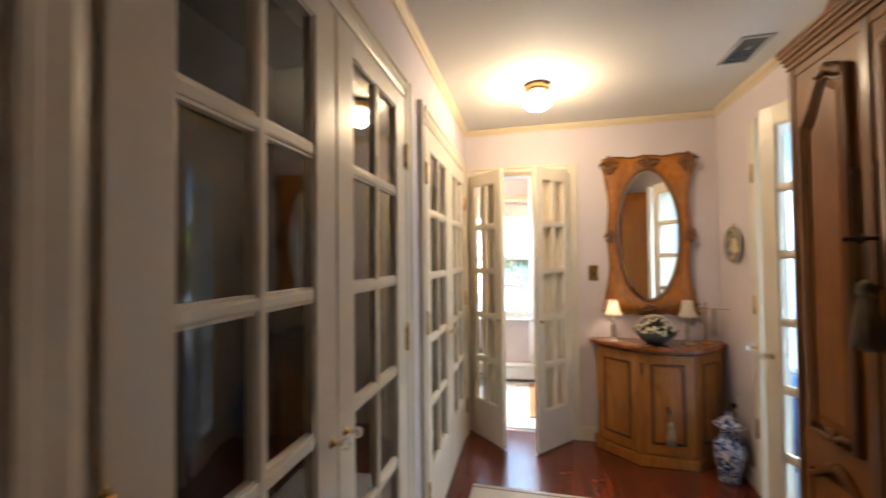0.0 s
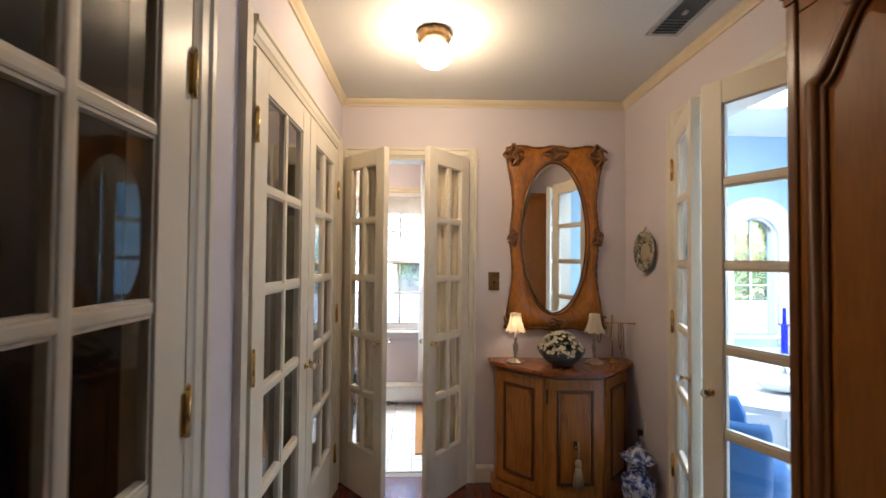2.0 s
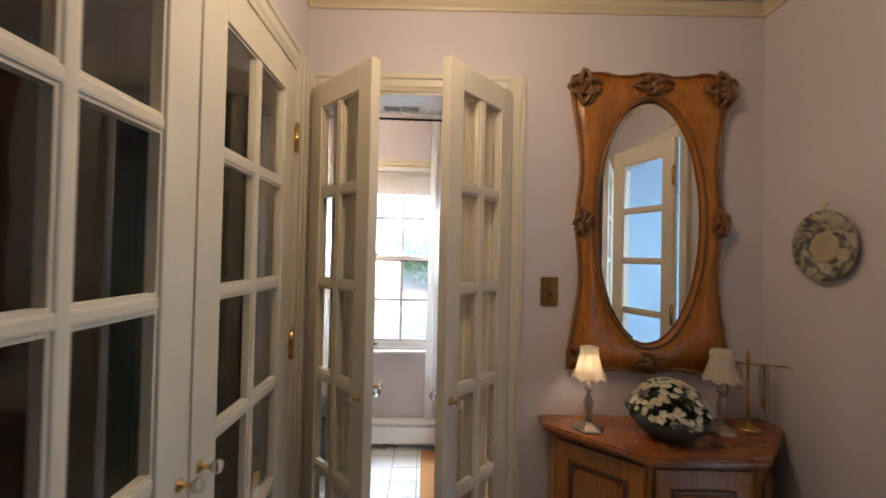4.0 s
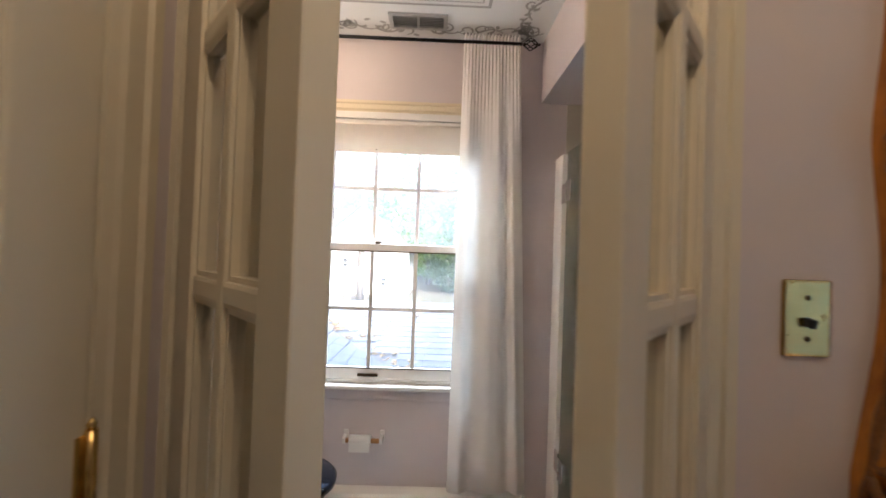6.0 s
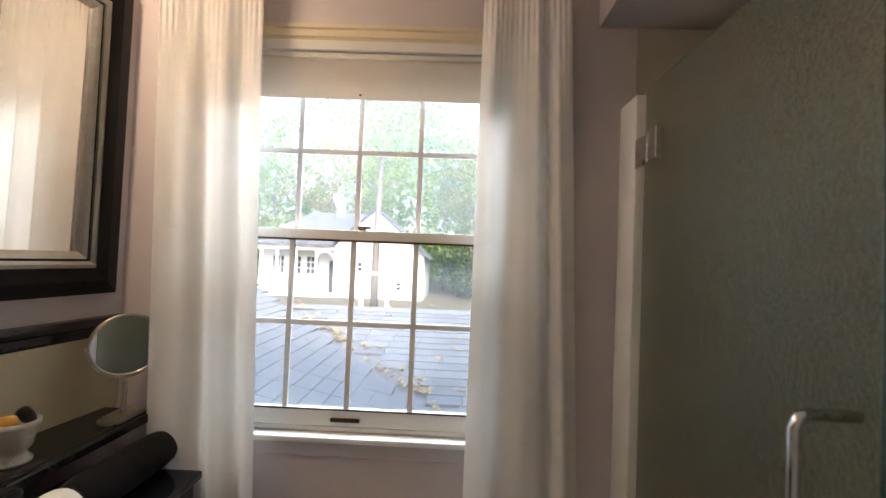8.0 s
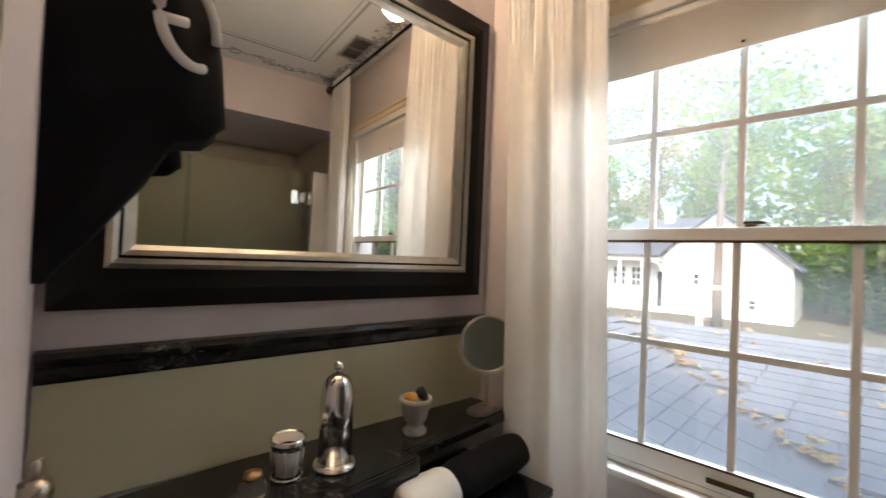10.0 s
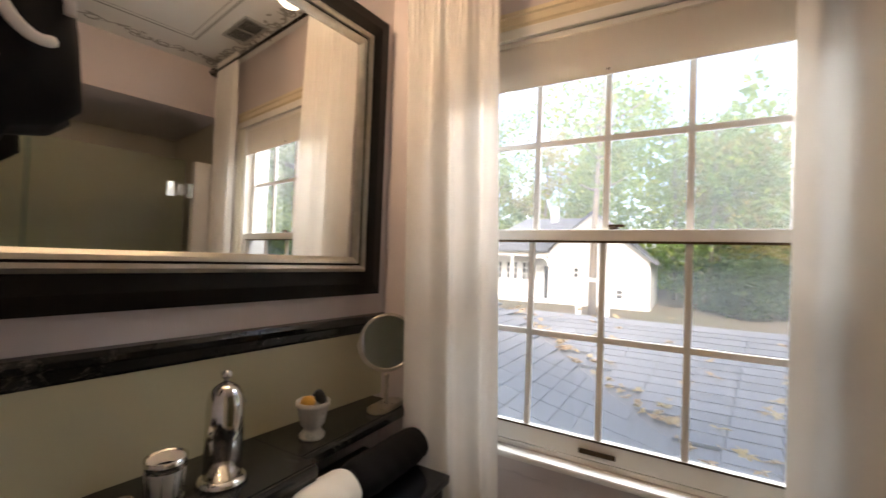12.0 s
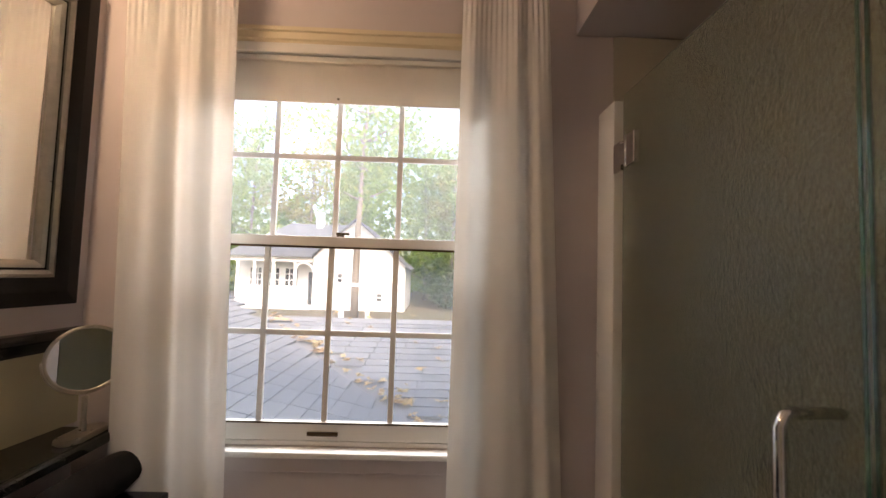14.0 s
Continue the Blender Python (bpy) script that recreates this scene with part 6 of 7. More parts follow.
def arched_window():
    t = tagged(new("window_2"), "white arched sunroom window", "window", "", "structure")
    part("window_frame", box(3.2205, 1.70, 0.6205, 3.25, 1.80, 1.8795), "white", t)
    part("window_frame", box(3.69, 1.70, 0.6205, 3.7195, 1.80, 1.8795), "white", t)
    part("window_sill", box(3.18, 1.66, 0.59, 3.76, 1.699, 0.62, 0.004), "white", t)
    bm = bmesh.new()
    N = 16
    c = (3.47, 1.63)
    lo = [(c[0] + 0.22 * math.cos(math.pi * i / N), c[1] + 0.22 * math.sin(math.pi * i / N)) for i in range(N + 1)]
    hi = [(3.69 - 0.44 * i / N, 1.8795) for i in range(N + 1)]
    for y in (1.71, 1.79):
        a = [bm.verts.new((x, y, z)) for x, z in lo]
        b = [bm.verts.new((x, y, z)) for x, z in hi]
        for i in range(N):
            bm.faces.new((a[i], a[i + 1], b[i + 1], b[i]))
    part("arch_head", bm, "white", t)
    ring = [(c[0] + 0.45 * math.cos(math.pi * i / 24), c[1] + 0.45 * math.sin(math.pi * i / 24)) for i in range(25)]
    ring += [(c[0] - 0.245 * math.cos(math.pi * i / 24), c[1] + 0.245 * math.sin(math.pi * i / 24)) for i in range(25)]
    part("arch_casing", turned(prism(bmesh.new(), ring, 0.0, 0.03), pose(0, 1.6985, 0, 90)), "white", t, "broad flat white arch casing")
    for x in (3.02, 3.715):
        part("side_casing", box(x, 1.6685, 0.52, x + 0.205, 1.6985, 1.6295, 0.004), "white", t)
    part("grid_bar", box(3.462, 1.75, 0.6205, 3.478, 1.765, 1.86), "white", t)
    part("grid_bar", box(3.25, 1.751, 1.14, 3.69, 1.764, 1.156), "white", t)
    clear_pane(part("pane", box(3.25, 1.77, 0.6205, 3.69, 1.773, 1.875), "glass", t))
    t = tagged(new("window_3"), "small white gridded sunroom window", "window", "", "structure")
    for a, b, c0, d in ((3.9805, 0.6005, 4.005, 1.4195), (4.355, 0.6005, 4.3795, 1.4195), (4.0055, 0.6005, 4.3545, 0.63), (4.0055, 1.39, 4.3545, 1.4195)):
        part("window_frame", box(a, 1.72, b, c0, 1.78, d), "ventmetal", t, "grey window frame")
    part("grid_bar", box(4.172, 1.74, 0.63, 4.188, 1.755, 1.39), "ventmetal", t)
    for z in (0.86, 1.09):
        part("grid_bar", box(4.0055, 1.741, z, 4.3545, 1.754, z + 0.014), "ventmetal", t)
    clear_pane(part("pane", box(4.005, 1.757, 0.63, 4.355, 1.76, 1.39), "glass", t))
    for a, b, c0, d in ((3.9255, 0.52, 3.98, 1.61), (4.38, 0.52, 4.62, 1.61), (3.9805, 1.42, 4.3795, 1.61), (3.9805, 0.52, 4.3795, 0.60)):
        part("side_casing", box(a, 1.675, b, c0, 1.699, d, 0.004), "white", t)
    # unglazed frame added out of view round the sunroom's fill lamp
    t = tagged(new("window_4"), "white window frame added out of view to light the sunroom", "window", "", "structure")
    for a, b, c0, d in ((-1.7995, 0.7005, -1.75, 2.2995), (-0.05, 0.7005, -0.0005, 2.2995), (-1.749, 0.7005, -0.051, 0.75), (-1.749, 2.25, -0.051, 2.2995), (-0.92, 0.751, -0.88, 2.249)):
        part("window_frame", box(5.21, a, b, 5.27, c0, d), "white", t)


arched_window()
_t = tagged(new("window_5"), "white framed roof skylight", "window", "", "structure")
for x0, x1, y0, y1 in ((2.0, 2.05, -0.9, 0.9), (3.05, 3.1, -0.9, 0.9), (2.05, 3.05, -0.9, -0.85), (2.05, 3.05, 0.85, 0.9)):
    bm = bmesh.new()
    vs = [bm.verts.new((x, y, 2.72 + dz)) for dz in (0, 0.20) for x, y in ((x0, y0), (x1, y0), (x1, y1), (x0, y1))]
    for f in ((0, 1, 2, 3), (7, 6, 5, 4), (0, 4, 5, 1), (1, 5, 6, 2), (2, 6, 7, 3), (3, 7, 4, 0)):
        bm.faces.new([vs[i] for i in f])
    part("window_frame", bm, "white", _t)


def tub():
    t = thing("bathtub", "white deck-mounted soaking tub with panelled sides", "bathtub", pose(3.3, 0.75, 0))
    bm = bmesh.new()
    quad_box(bm, -1.3, -0.85, 0.0, 1.3, -0.80, 0.46)
    part("front_panel", bm, "white", t, "white beadboard front panel")
    g = mesh_of("groove_strip", box(-0.004, -0.858, 0.03, 0.004, -0.8505, 0.43), "white")
    for i in range(16):
        piece("bead_strip", g, t, Matrix.Translation((-1.2 + i * 0.16, 0, 0)))
    N = 40
    bm = bmesh.new()
    ov = [(0.75 * math.cos(2 * math.pi * i / N), 0.02 + 0.45 * math.sin(2 * math.pi * i / N)) for i in range(N)]
    sq = []
    for x, y in ov:
        dx, dy = x / 1.32, (y - 0.02) / 0.92
        k = 1 / max(abs(dx), abs(dy))
        sq.append((x * k, 0.02 + (y - 0.02) * k))
    a = [bm.verts.new((*p, 0.50)) for p in ov]
    b = [bm.verts.new((*p, 0.50)) for p in sq]
    c = [bm.verts.new((*p, 0.461)) for p in sq]
    e = [bm.verts.new((x * 0.8, y * 0.8, 0.12)) for x, y in ov]
    for p, q in ((a, b), (b, c), (a, e)):
        for i in range(N):
            bm.faces.new((p[i], p[(i + 1) % N], q[(i + 1) % N], q[i]))
    bm.faces.new(e)
    part("deck", bm, "ceramic", t, "white tub deck and basin")
    return t


tub()
_t = thing("bath_pillow", "white cushioned bath pillow on the tub deck", "pillow", pose(2.62, 0.17, 0.50, 0, 0, -14))
bm = bmesh.new()
bmesh.ops.create_icosphere(bm, subdivisions=3, radius=1.0)
bmesh.ops.transform(bm, matrix=Matrix.Translation((0, 0, 0.055)) @ Matrix.Diagonal((0.30, 0.10, 0.055, 1)), verts=bm.verts)
for f in bm.faces:
    f.smooth = True
part("cushion", bm, "ceramic", _t)
_t = thing("tub_faucet", "chrome tub filler on the deck", "faucet", pose(2.9, 0.66, 0.50))
part("body", lathe(bmesh.new(), [(0.03, 0), (0.028, 0.02), (0.018, 0.03), (0.016, 0.09), (0.022, 0.11), (0.0, 0.125)], 16), "chrome", _t)
part("spout", tube(bmesh.new(), [(0, 0, 0.09), (-0.03, -0.05, 0.13), (-0.05, -0.10, 0.10)], 0.012, 10), "chrome", _t)
part("handle", tube(bmesh.new(), [(-0.05, 0.02, 0.11), (0.05, -0.02, 0.11)], 0.008, 8), "chrome", _t)
_t = thing("candle_stick", "cobalt blue glass candle holder on the tub deck", "candle", pose(3.47, 1.33, 0.50))
part("holder", lathe(bmesh.new(), [(0.05, 0.0), (0.045, 0.01), (0.028, 0.02), (0.028, 0.28), (0.05, 0.29), (0.05, 0.297)], 20), "cobalt", _t)
part("taper", lathe(bmesh.new(), [(0.018, 0.297), (0.016, 0.45), (0.004, 0.455), (0.0, 0.46)], 14), "cobalt", _t, "blue taper candle")


def blue_chair():
    t = thing("tub_chair", "blue upholstered round tub chair in the sunroom", "chair", pose(1.74, -0.36, 0, 0, 0, 20))
    part("seat", lathe(bmesh.new(), [(0.22, 0.10), (0.24, 0.13), (0.24, 0.32), (0.22, 0.36), (0.0, 0.375)], 32), "bluecloth", t)
    bm = bmesh.new()
    n = 24
    rows = []
    for r, z in ((0.245, 0.12), (0.27, 0.3), (0.265, 0.56), (0.245, 0.60), (0.215, 0.57), (0.215, 0.37)):
        rows.append([bm.verts.new((r * math.cos(a), r * math.sin(a), z - (0.12 * abs(math.cos((a - math.pi / 3) / 2.2)) ** 6 if z > 0.5 and i in (0, n) else 0))) for i, a in enumerate([math.radians(20 + 230 * k / n) for k in range(n + 1)])])
    for a, b in zip(rows, rows[1:] + rows[:1]):
        for i in range(n):
            bm.faces.new((a[i], a[i + 1], b[i + 1], b[i])).smooth = True
    bm.faces.new([r[0] for r in rows])
    bm.faces.new([r[-1] for r in rows][::-1])
    part("backrest", bm, "bluecloth", t)
    for x, y in ((0.14, 0.14), (-0.14, 0.14), (0.14, -0.14), (-0.14, -0.14)):
        part("leg", lathe(bmesh.new(), [(0.012, 0), (0.018, 0.06), (0.022, 0.0995)], 10, (x, y, 0)), "armoire_shaded", t)
    return t


blue_chair()

# ---- outside: ground, lower roof, white cottage, trees ----


def ground_mat():
    n = Nodes("leaf_strewn_lawn")
    v = n.coords()
    g = n.ramp(n.noise(v, 0.18, 5), [(0.35, (0.08, 0.09, 0.04)), (0.6, (0.12, 0.095, 0.06))])
    n.color(n.mixcol(0.5, g, n.ramp(n.noise(v, 9, 5), [(0.35, (0.09, 0.06, 0.03)), (0.65, (0.21, 0.17, 0.11))])))
    n.set(Roughness=0.95)
    n.bump(n.noise(v, 12, 4), 0.5, 0.05)
    return n.m


def leaf_mat(name, a, b, c):
    n = Nodes(name)
    geo = n.t.nodes.new("ShaderNodeNewGeometry")
    n.color(n.ramp(geo.outputs["Random Per Island"], [(0.0, a), (0.5, b), (1.0, c)]))
    n.set(Roughness=0.7)
    tr = n.t.nodes.new("ShaderNodeBsdfTranslucent")
    tr.inputs[0].default_value = (*shade(b, 1.6), 1)
    mx = n.t.nodes.new("ShaderNodeMixShader")
    mx.inputs[0].default_value = 0.45
    n.link(n.b.outputs[0], mx.inputs[1])
    n.link(tr.outputs[0], mx.inputs[2])
    n.link(mx.outputs[0], n.out.inputs["Surface"])
    return n.m


def shingle_mat():
    n = Nodes("grey_asphalt_shingle")
    v = n.coords(random_shift=True)
    info = n.t.nodes.new("ShaderNodeObjectInfo")
    base = n.ramp(info.outputs["Random"], [(0.0, (0.17, 0.18, 0.19)), (1.0, (0.27, 0.28, 0.29))])
    n.color(n.mixcol(0.45, base, n.ramp(n.noise(v, 160, 3), [(0.35, (0.10, 0.10, 0.11)), (0.65, (0.36, 0.36, 0.37))])))
    n.set(Roughness=0.9)
    n.bump(n.noise(v, 240, 2), 0.5, 0.003)
    return n.m


M["lawn"] = ground_mat()
M["shingle"] = shingle_mat()
M["leaf_green"] = leaf_mat("green_yellow_leaves", (0.08, 0.15, 0.025), (0.15, 0.25, 0.04), (0.28, 0.29, 0.05))
M["leaf_gold"] = leaf_mat("golden_leaves", (0.16, 0.15, 0.03), (0.24, 0.22, 0.04), (0.30, 0.22, 0.05))
M["leaf_dark"] = leaf_mat("evergreen_leaves", (0.035, 0.075, 0.025), (0.055, 0.10, 0.035), (0.09, 0.12, 0.04))
M["bark"] = paint("grey_bark", (0.20, 0.17, 0.14), 0.9, 0.2, 40, 0.8)
M["siding"] = paint("white_siding", (0.74, 0.74, 0.73), 0.6, 0.04)
M["farroof"] = paint("far_grey_roof", (0.15, 0.16, 0.18), 0.85, 0.12, 30, 0.4)
M["darkpane"] = paint("dark_far_window", (0.06, 0.065, 0.07), 0.15, 0.1)
M["fallen"] = leaf_mat("fallen_leaves", (0.54, 0.44, 0.18), (0.46, 0.30, 0.17), (0.58, 0.50, 0.28))

GZ = -2.0
before_outside = set(scene.collection.objects)
_b = bmesh.new()
bmesh.ops.create_grid(_b, x_segments=40, y_segments=40, size=1500)
for v in _b.verts:
    v.co.z = GZ
structure("ground", _b, "lawn", "leaf-strewn autumn lawn reaching to the horizon", "ground")

# lower roof: a main slope rising away from the window and a cross slope meeting it in a valley
SL = 0.28


def main_z(y):
    return -1.02 + SL * y


VALLEY = 3.31          # x + y along the valley


def side_z(x):
    return main_z(VALLEY) - SL * x


RIDGE = 5.7
_roof = thing("lower_roof", "grey asphalt shingle roof with a leaf-filled valley below the window", "roof", pose(0, 0, 0))
bm = bmesh.new()
for poly, fz in (([(VALLEY - 1.56, 1.56), (9, 1.56), (9, RIDGE), (VALLEY - RIDGE, RIDGE)], lambda x, y: main_z(y)),
                 ([(VALLEY - 1.56, 1.56), (VALLEY - RIDGE, RIDGE), (-6.0, RIDGE), (-6.0, 1.56)], lambda x, y: side_z(x))):
    lo = [bm.verts.new((x, y, fz(x, y) - 0.05)) for x, y in poly]
    hi = [bm.verts.new((x, y, fz(x, y) - 0.012)) for x, y in poly]
    bm.faces.new(hi)
    bm.faces.new(lo[::-1])
    for i in range(4):
        bm.faces.new((lo[i], lo[(i + 1) % 4], hi[(i + 1) % 4], hi[i]))
part("roof_deck", bm, "shingle", _roof)
bm = bmesh.new()
vs = [bm.verts.new(p) for p in ((VALLEY - RIDGE, RIDGE, main_z(RIDGE)), (9, RIDGE, main_z(RIDGE)), (9, RIDGE + 4, main_z(RIDGE) - 1.1), (VALLEY - RIDGE - 3, RIDGE + 4, main_z(RIDGE) - 1.1))]
bm.faces.new(vs)
part("far_slope", bm, "farroof", _roof)
part("wall", box(-6.0, 1.60, GZ, 9.0, 10.0, -1.25), "siding", _roof)
TAB, COURSE = 0.33, 0.145
ang = math.degrees(math.atan(SL))
K = math.sqrt(1 + SL * SL)
tab = mesh_of("shingle", box(0.004, 0.0, -0.004, TAB - 0.005, COURSE * 1.12, 0.024), "shingle")
rnd = random.Random(3)
n_tabs = 0
rest = bmesh.new()
row = 0
y = 1.7
while y < RIDGE - 0.05:
    x = VALLEY - y + 0.02 + (0.16 if row % 2 else 0.0)
    while x < 3.6:
        at = Matrix.Translation((x, y, main_z(y))) @ pose(0, 0, 0, ang - 3.6)
        at = at @ Matrix.Translation((0, rnd.uniform(-0.006, 0.006), 0))
        if n_tabs < 300 and -2.6 < x < 0.75:
            piece("shingle", tab, _roof, at)
            n_tabs += 1
        else:
            s = bmesh.new()
            quad_box(s, 0.004, 0.0, -0.004, TAB - 0.005, COURSE * 1.12, 0.024)
            turned(s, at)
            off = {v: rest.verts.new(v.co) for v in s.verts}
            for f in s.faces:
                rest.faces.new([off[v] for v in f.verts])
            s.free()
        x += TAB
    y += COURSE / K
    row += 1
x = VALLEY - 1.7
row = 0
while x > -5.2:
    y = VALLEY - x - 0.02 - (0.16 if row % 2 else 0)
    while y > 1.62:
        at = Matrix.Translation((x, y, side_z(x))) @ pose(0, 0, 0, 0, 0, -90) @ pose(0, 0, 0, 0, 0, 180)
        at = Matrix.Translation((x, y, side_z(x))) @ pose(0, 0, 0, 0, 0, 90) @ pose(0, 0, 0, ang - 3.6)
        at = at @ Matrix.Translation((-TAB, 0, 0))
        s = bmesh.new()
        quad_box(s, 0.004, 0.0, -0.004, TAB - 0.005, COURSE * 1.12, 0.024)
        turned(s, at)
        off = {v: rest.verts.new(v.co) for v in s.verts}
        for f in s.faces:
            rest.faces.new([off[v] for v in f.verts])
        s.free()
        y -= TAB
    x -= COURSE / K
    row += 1
_r = part("shingle_field", rest, "shingle", _roof)
_r["kind"] = "stuff"
bm = bmesh.new()
for i in range(44):
    x0 = VALLEY - RIDGE + i * 0.2
    if x0 > 3.6:
        break
    for sd in (1, -1):
        s = bmesh.new()
        quad_box(s, x0, 0.0, 0.004, x0 + 0.195, 0.12, 0.014)
        turned(s, Matrix.Translation((0, RIDGE, main_z(RIDGE) + 0.012)) @ pose(0, 0, 0, -ang if sd > 0 else 0) @ (Matrix() if sd > 0 else Matrix.Diagonal((1, -1, 1, 1)) @ pose(0, 0, 0, -ang)))
        off = {v: bm.verts.new(v.co) for v in s.verts}
        for f in s.faces:
            bm.faces.new([off[v] for v in f.verts])
        s.free()
part("ridge_cap", bm, "shingle", _roof, "overlapping ridge shingles")


def leaf_shape(bm, c, size, a, tilt):
    """A lobed fallen leaf."""
    q = pose(*c, tilt[0], tilt[1], a)
    pts = []
    for k in range(14):
        b = 2 * math.pi * k / 14
        r = size * (1.0 if k % 2 == 0 else 0.45) * (1.15 if k == 0 else 1)
        pts.append(bm.verts.new(q @ Vector((r * math.cos(b), r * math.sin(b) * 0.8, 0.012 * math.cos(2 * b)))))
    bm.faces.new(pts)


bm = bmesh.new()
rnd = random.Random(21)
for i in range(150):
    if i < 80:
        y = rnd.uniform(2.6, 5.8)
        o = rnd.gauss(0, 0.17)
        x = VALLEY - y + abs(o) * 0.7 + 0.02
        z = main_z(y) + 0.022
    else:
        y = rnd.uniform(2.2, 6.0)
        x = rnd.uniform(VALLEY - y + 0.1, 1.5)
        z = main_z(y) + 0.016
    leaf_shape(bm, (x, y, z + rnd.uniform(0, 0.02)), rnd.uniform(0.045, 0.095), rnd.uniform(0, 360), (ang + rnd.uniform(-18, 18), rnd.uniform(-18, 18)))
tagged(new("fallen_leaves", mesh_of("fallen_leaves", bm, "fallen")), "yellow and brown fallen leaves lying on the roof", "leaves", "", "stuff")


def cottage():
    """White gabled cottage with an arched, columned porch."""
    D = 33.0
    t = thing("cottage", "white clapboard cottage with a grey roof and columned porch", "house", pose(-4.6, D, GZ))
    x0, x1, xr, HR, HL, P = -5.0, 2.3, -1.7, 3.65, 4.25, 7.15     # gable: sides, ridge, eaves and peak
    bm = bmesh.new()
    poly = [(x0, 0), (x1, 0), (x1, HR), (xr, P), (x0, HL)]
    f0 = [bm.verts.new((x, 0, z)) for x, z in poly]
    f1 = [bm.verts.new((x, 9, z)) for x, z in poly]
    bm.faces.new(f0)
    bm.faces.new(f1[::-1])
    for i in range(5):
        bm.faces.new((f0[i], f0[(i + 1) % 5], f1[(i + 1) % 5], f1[i]))
    w = part("wall", bm, "siding", t, "white clapboard gable wall")
    for k in range(16):
        z = 0.2 + k * 0.21
        part("clapboard", box(x0, -0.02, z, x1, 0.0, z + 0.012), "siding", w)
    bm = bmesh.new()
    for a, b in (((x0 - 0.3, HL - 0.26), (xr, P + 0.04)), ((x1 + 0.4, HR - 0.35), (xr, P + 0.04))):
        vs = [bm.verts.new((p[0], yy, p[1] + dz)) for dz in (0, 0.14) for p, yy in ((a, -0.4), (b, -0.4), (b, 9.2), (a, 9.2))]
        for f in ((0, 1, 2, 3), (7, 6, 5, 4), (0, 4, 5, 1), (1, 5, 6, 2), (2, 6, 7, 3), (3, 7, 4, 0)):
            bm.faces.new([vs[i] for i in f])
    part("roof", bm, "farroof", t, "grey shingle roof")
    # porch wing
    wx0 = -11.6
    part("wall", box(wx0, 1.8, 0, x0 - 0.01, 8, 4.0), "siding", t)
    bm = bmesh.new()
    vs = [bm.verts.new(p) for p in ((wx0 - 0.3, -0.5, 4.06), (x0 - 0.02, -0.5, 4.06), (xr, 5, 7.15), (-8.6, 5, 7.15), (wx0 - 0.3, -0.5, 4.2), (x0 - 0.02, -0.5, 4.2), (xr, 5, 7.3), (-8.6, 5, 7.3))]
    for f in ((0, 1, 2, 3), (7, 6, 5, 4), (0, 4, 5, 1), (1, 5, 6, 2), (2, 6, 7, 3), (3, 7, 4, 0)):
        bm.faces.new([vs[i] for i in f])
    part("roof", bm, "farroof", t)
    part("porch_beam", box(wx0, -0.2, 3.72, x0 - 0.01, 0.1, 4.05), "siding", t)
    part("porch_floor", box(wx0, -0.4, 0.0, x0 - 0.01, 1.79, 0.22), "siding", t)
    for x in (-10.9, -9.6, -8.1, -6.4):
        part("column", lathe(bmesh.new(), [(0.18, 0.22), (0.16, 0.35), (0.14, 3.55), (0.2, 3.719)], 12, (x, 0, 0)), "siding", t)
    part("porch_arch", tube(bmesh.new(), [(-5.7 + 0.7 * math.cos(math.pi * i / 12), -0.05, 2.95 + 0.7 * math.sin(math.pi * i / 12)) for i in range(13)], 0.12, 6), "siding", t)

    def win(x, z, w, h, y, nx, nz):
        wd = part("window", box(x - w / 2, y - 0.05, z, x + w / 2, y - 0.021, z + h), "darkpane", t, "dark small-paned window")
        for i in range(nx + 1):
            xx = x - w / 2 + w * i / nx
            part("grid_bar", box(xx - 0.04, y - 0.075, z, xx + 0.04, y - 0.0505, z + h), "siding", wd)
        for i in range(nz + 1):
            zz = z + h * i / nz
            part("grid_bar", box(x - w / 2, y - 0.078, zz - 0.04, x + w / 2, y - 0.0512, zz + 0.04), "siding", wd)

    win(-10.2, 1.7, 1.0, 1.5, 1.8, 3, 3)
    win(-8.75, 1.7, 1.0, 1.5, 1.8, 3, 3)
    win(-7.25, 1.7, 1.1, 1.5, 1.8, 3, 3)
    win(0.3, 0.75, 0.45, 0.65, 0.0, 1, 2)
    part("door", box(-5.85, 1.74, 0.22, -5.25, 1.79, 2.9), "darkpane", t, "dark porch door")
    win(-2.85, 1.8, 0.4, 1.1, 0.0, 1, 3)
    win(-1.5, 1.8, 0.4, 1.1, 0.0, 1, 3)
    part("chimney", box(-6.1, 4.2, 6.2, -5.5, 4.8, 8.3), "siding", t)
    return t


cottage()
_t = thing("garden_arbor", "white wooden garden arbor standing before the cottage", "arbor", pose(-4.55, 24.0, GZ))
for x in (-0.75, 0.75):
    for y in (-0.4, 0.4):
        part("post", box(x - 0.06, y - 0.06, 0.0, x + 0.06, y + 0.06, 2.2995, 0.01), "siding", _t)
for y in (-0.4, 0.4):
    part("beam", box(-0.95, y - 0.04, 2.30, 0.95, y + 0.04, 2.42, 0.01), "siding", _t)
for i in range(6):
    part("rafter", box(-0.83 + i * 0.32, -0.6, 2.4205, -0.77 + i * 0.32, 0.6, 2.50, 0.01), "siding", _t)


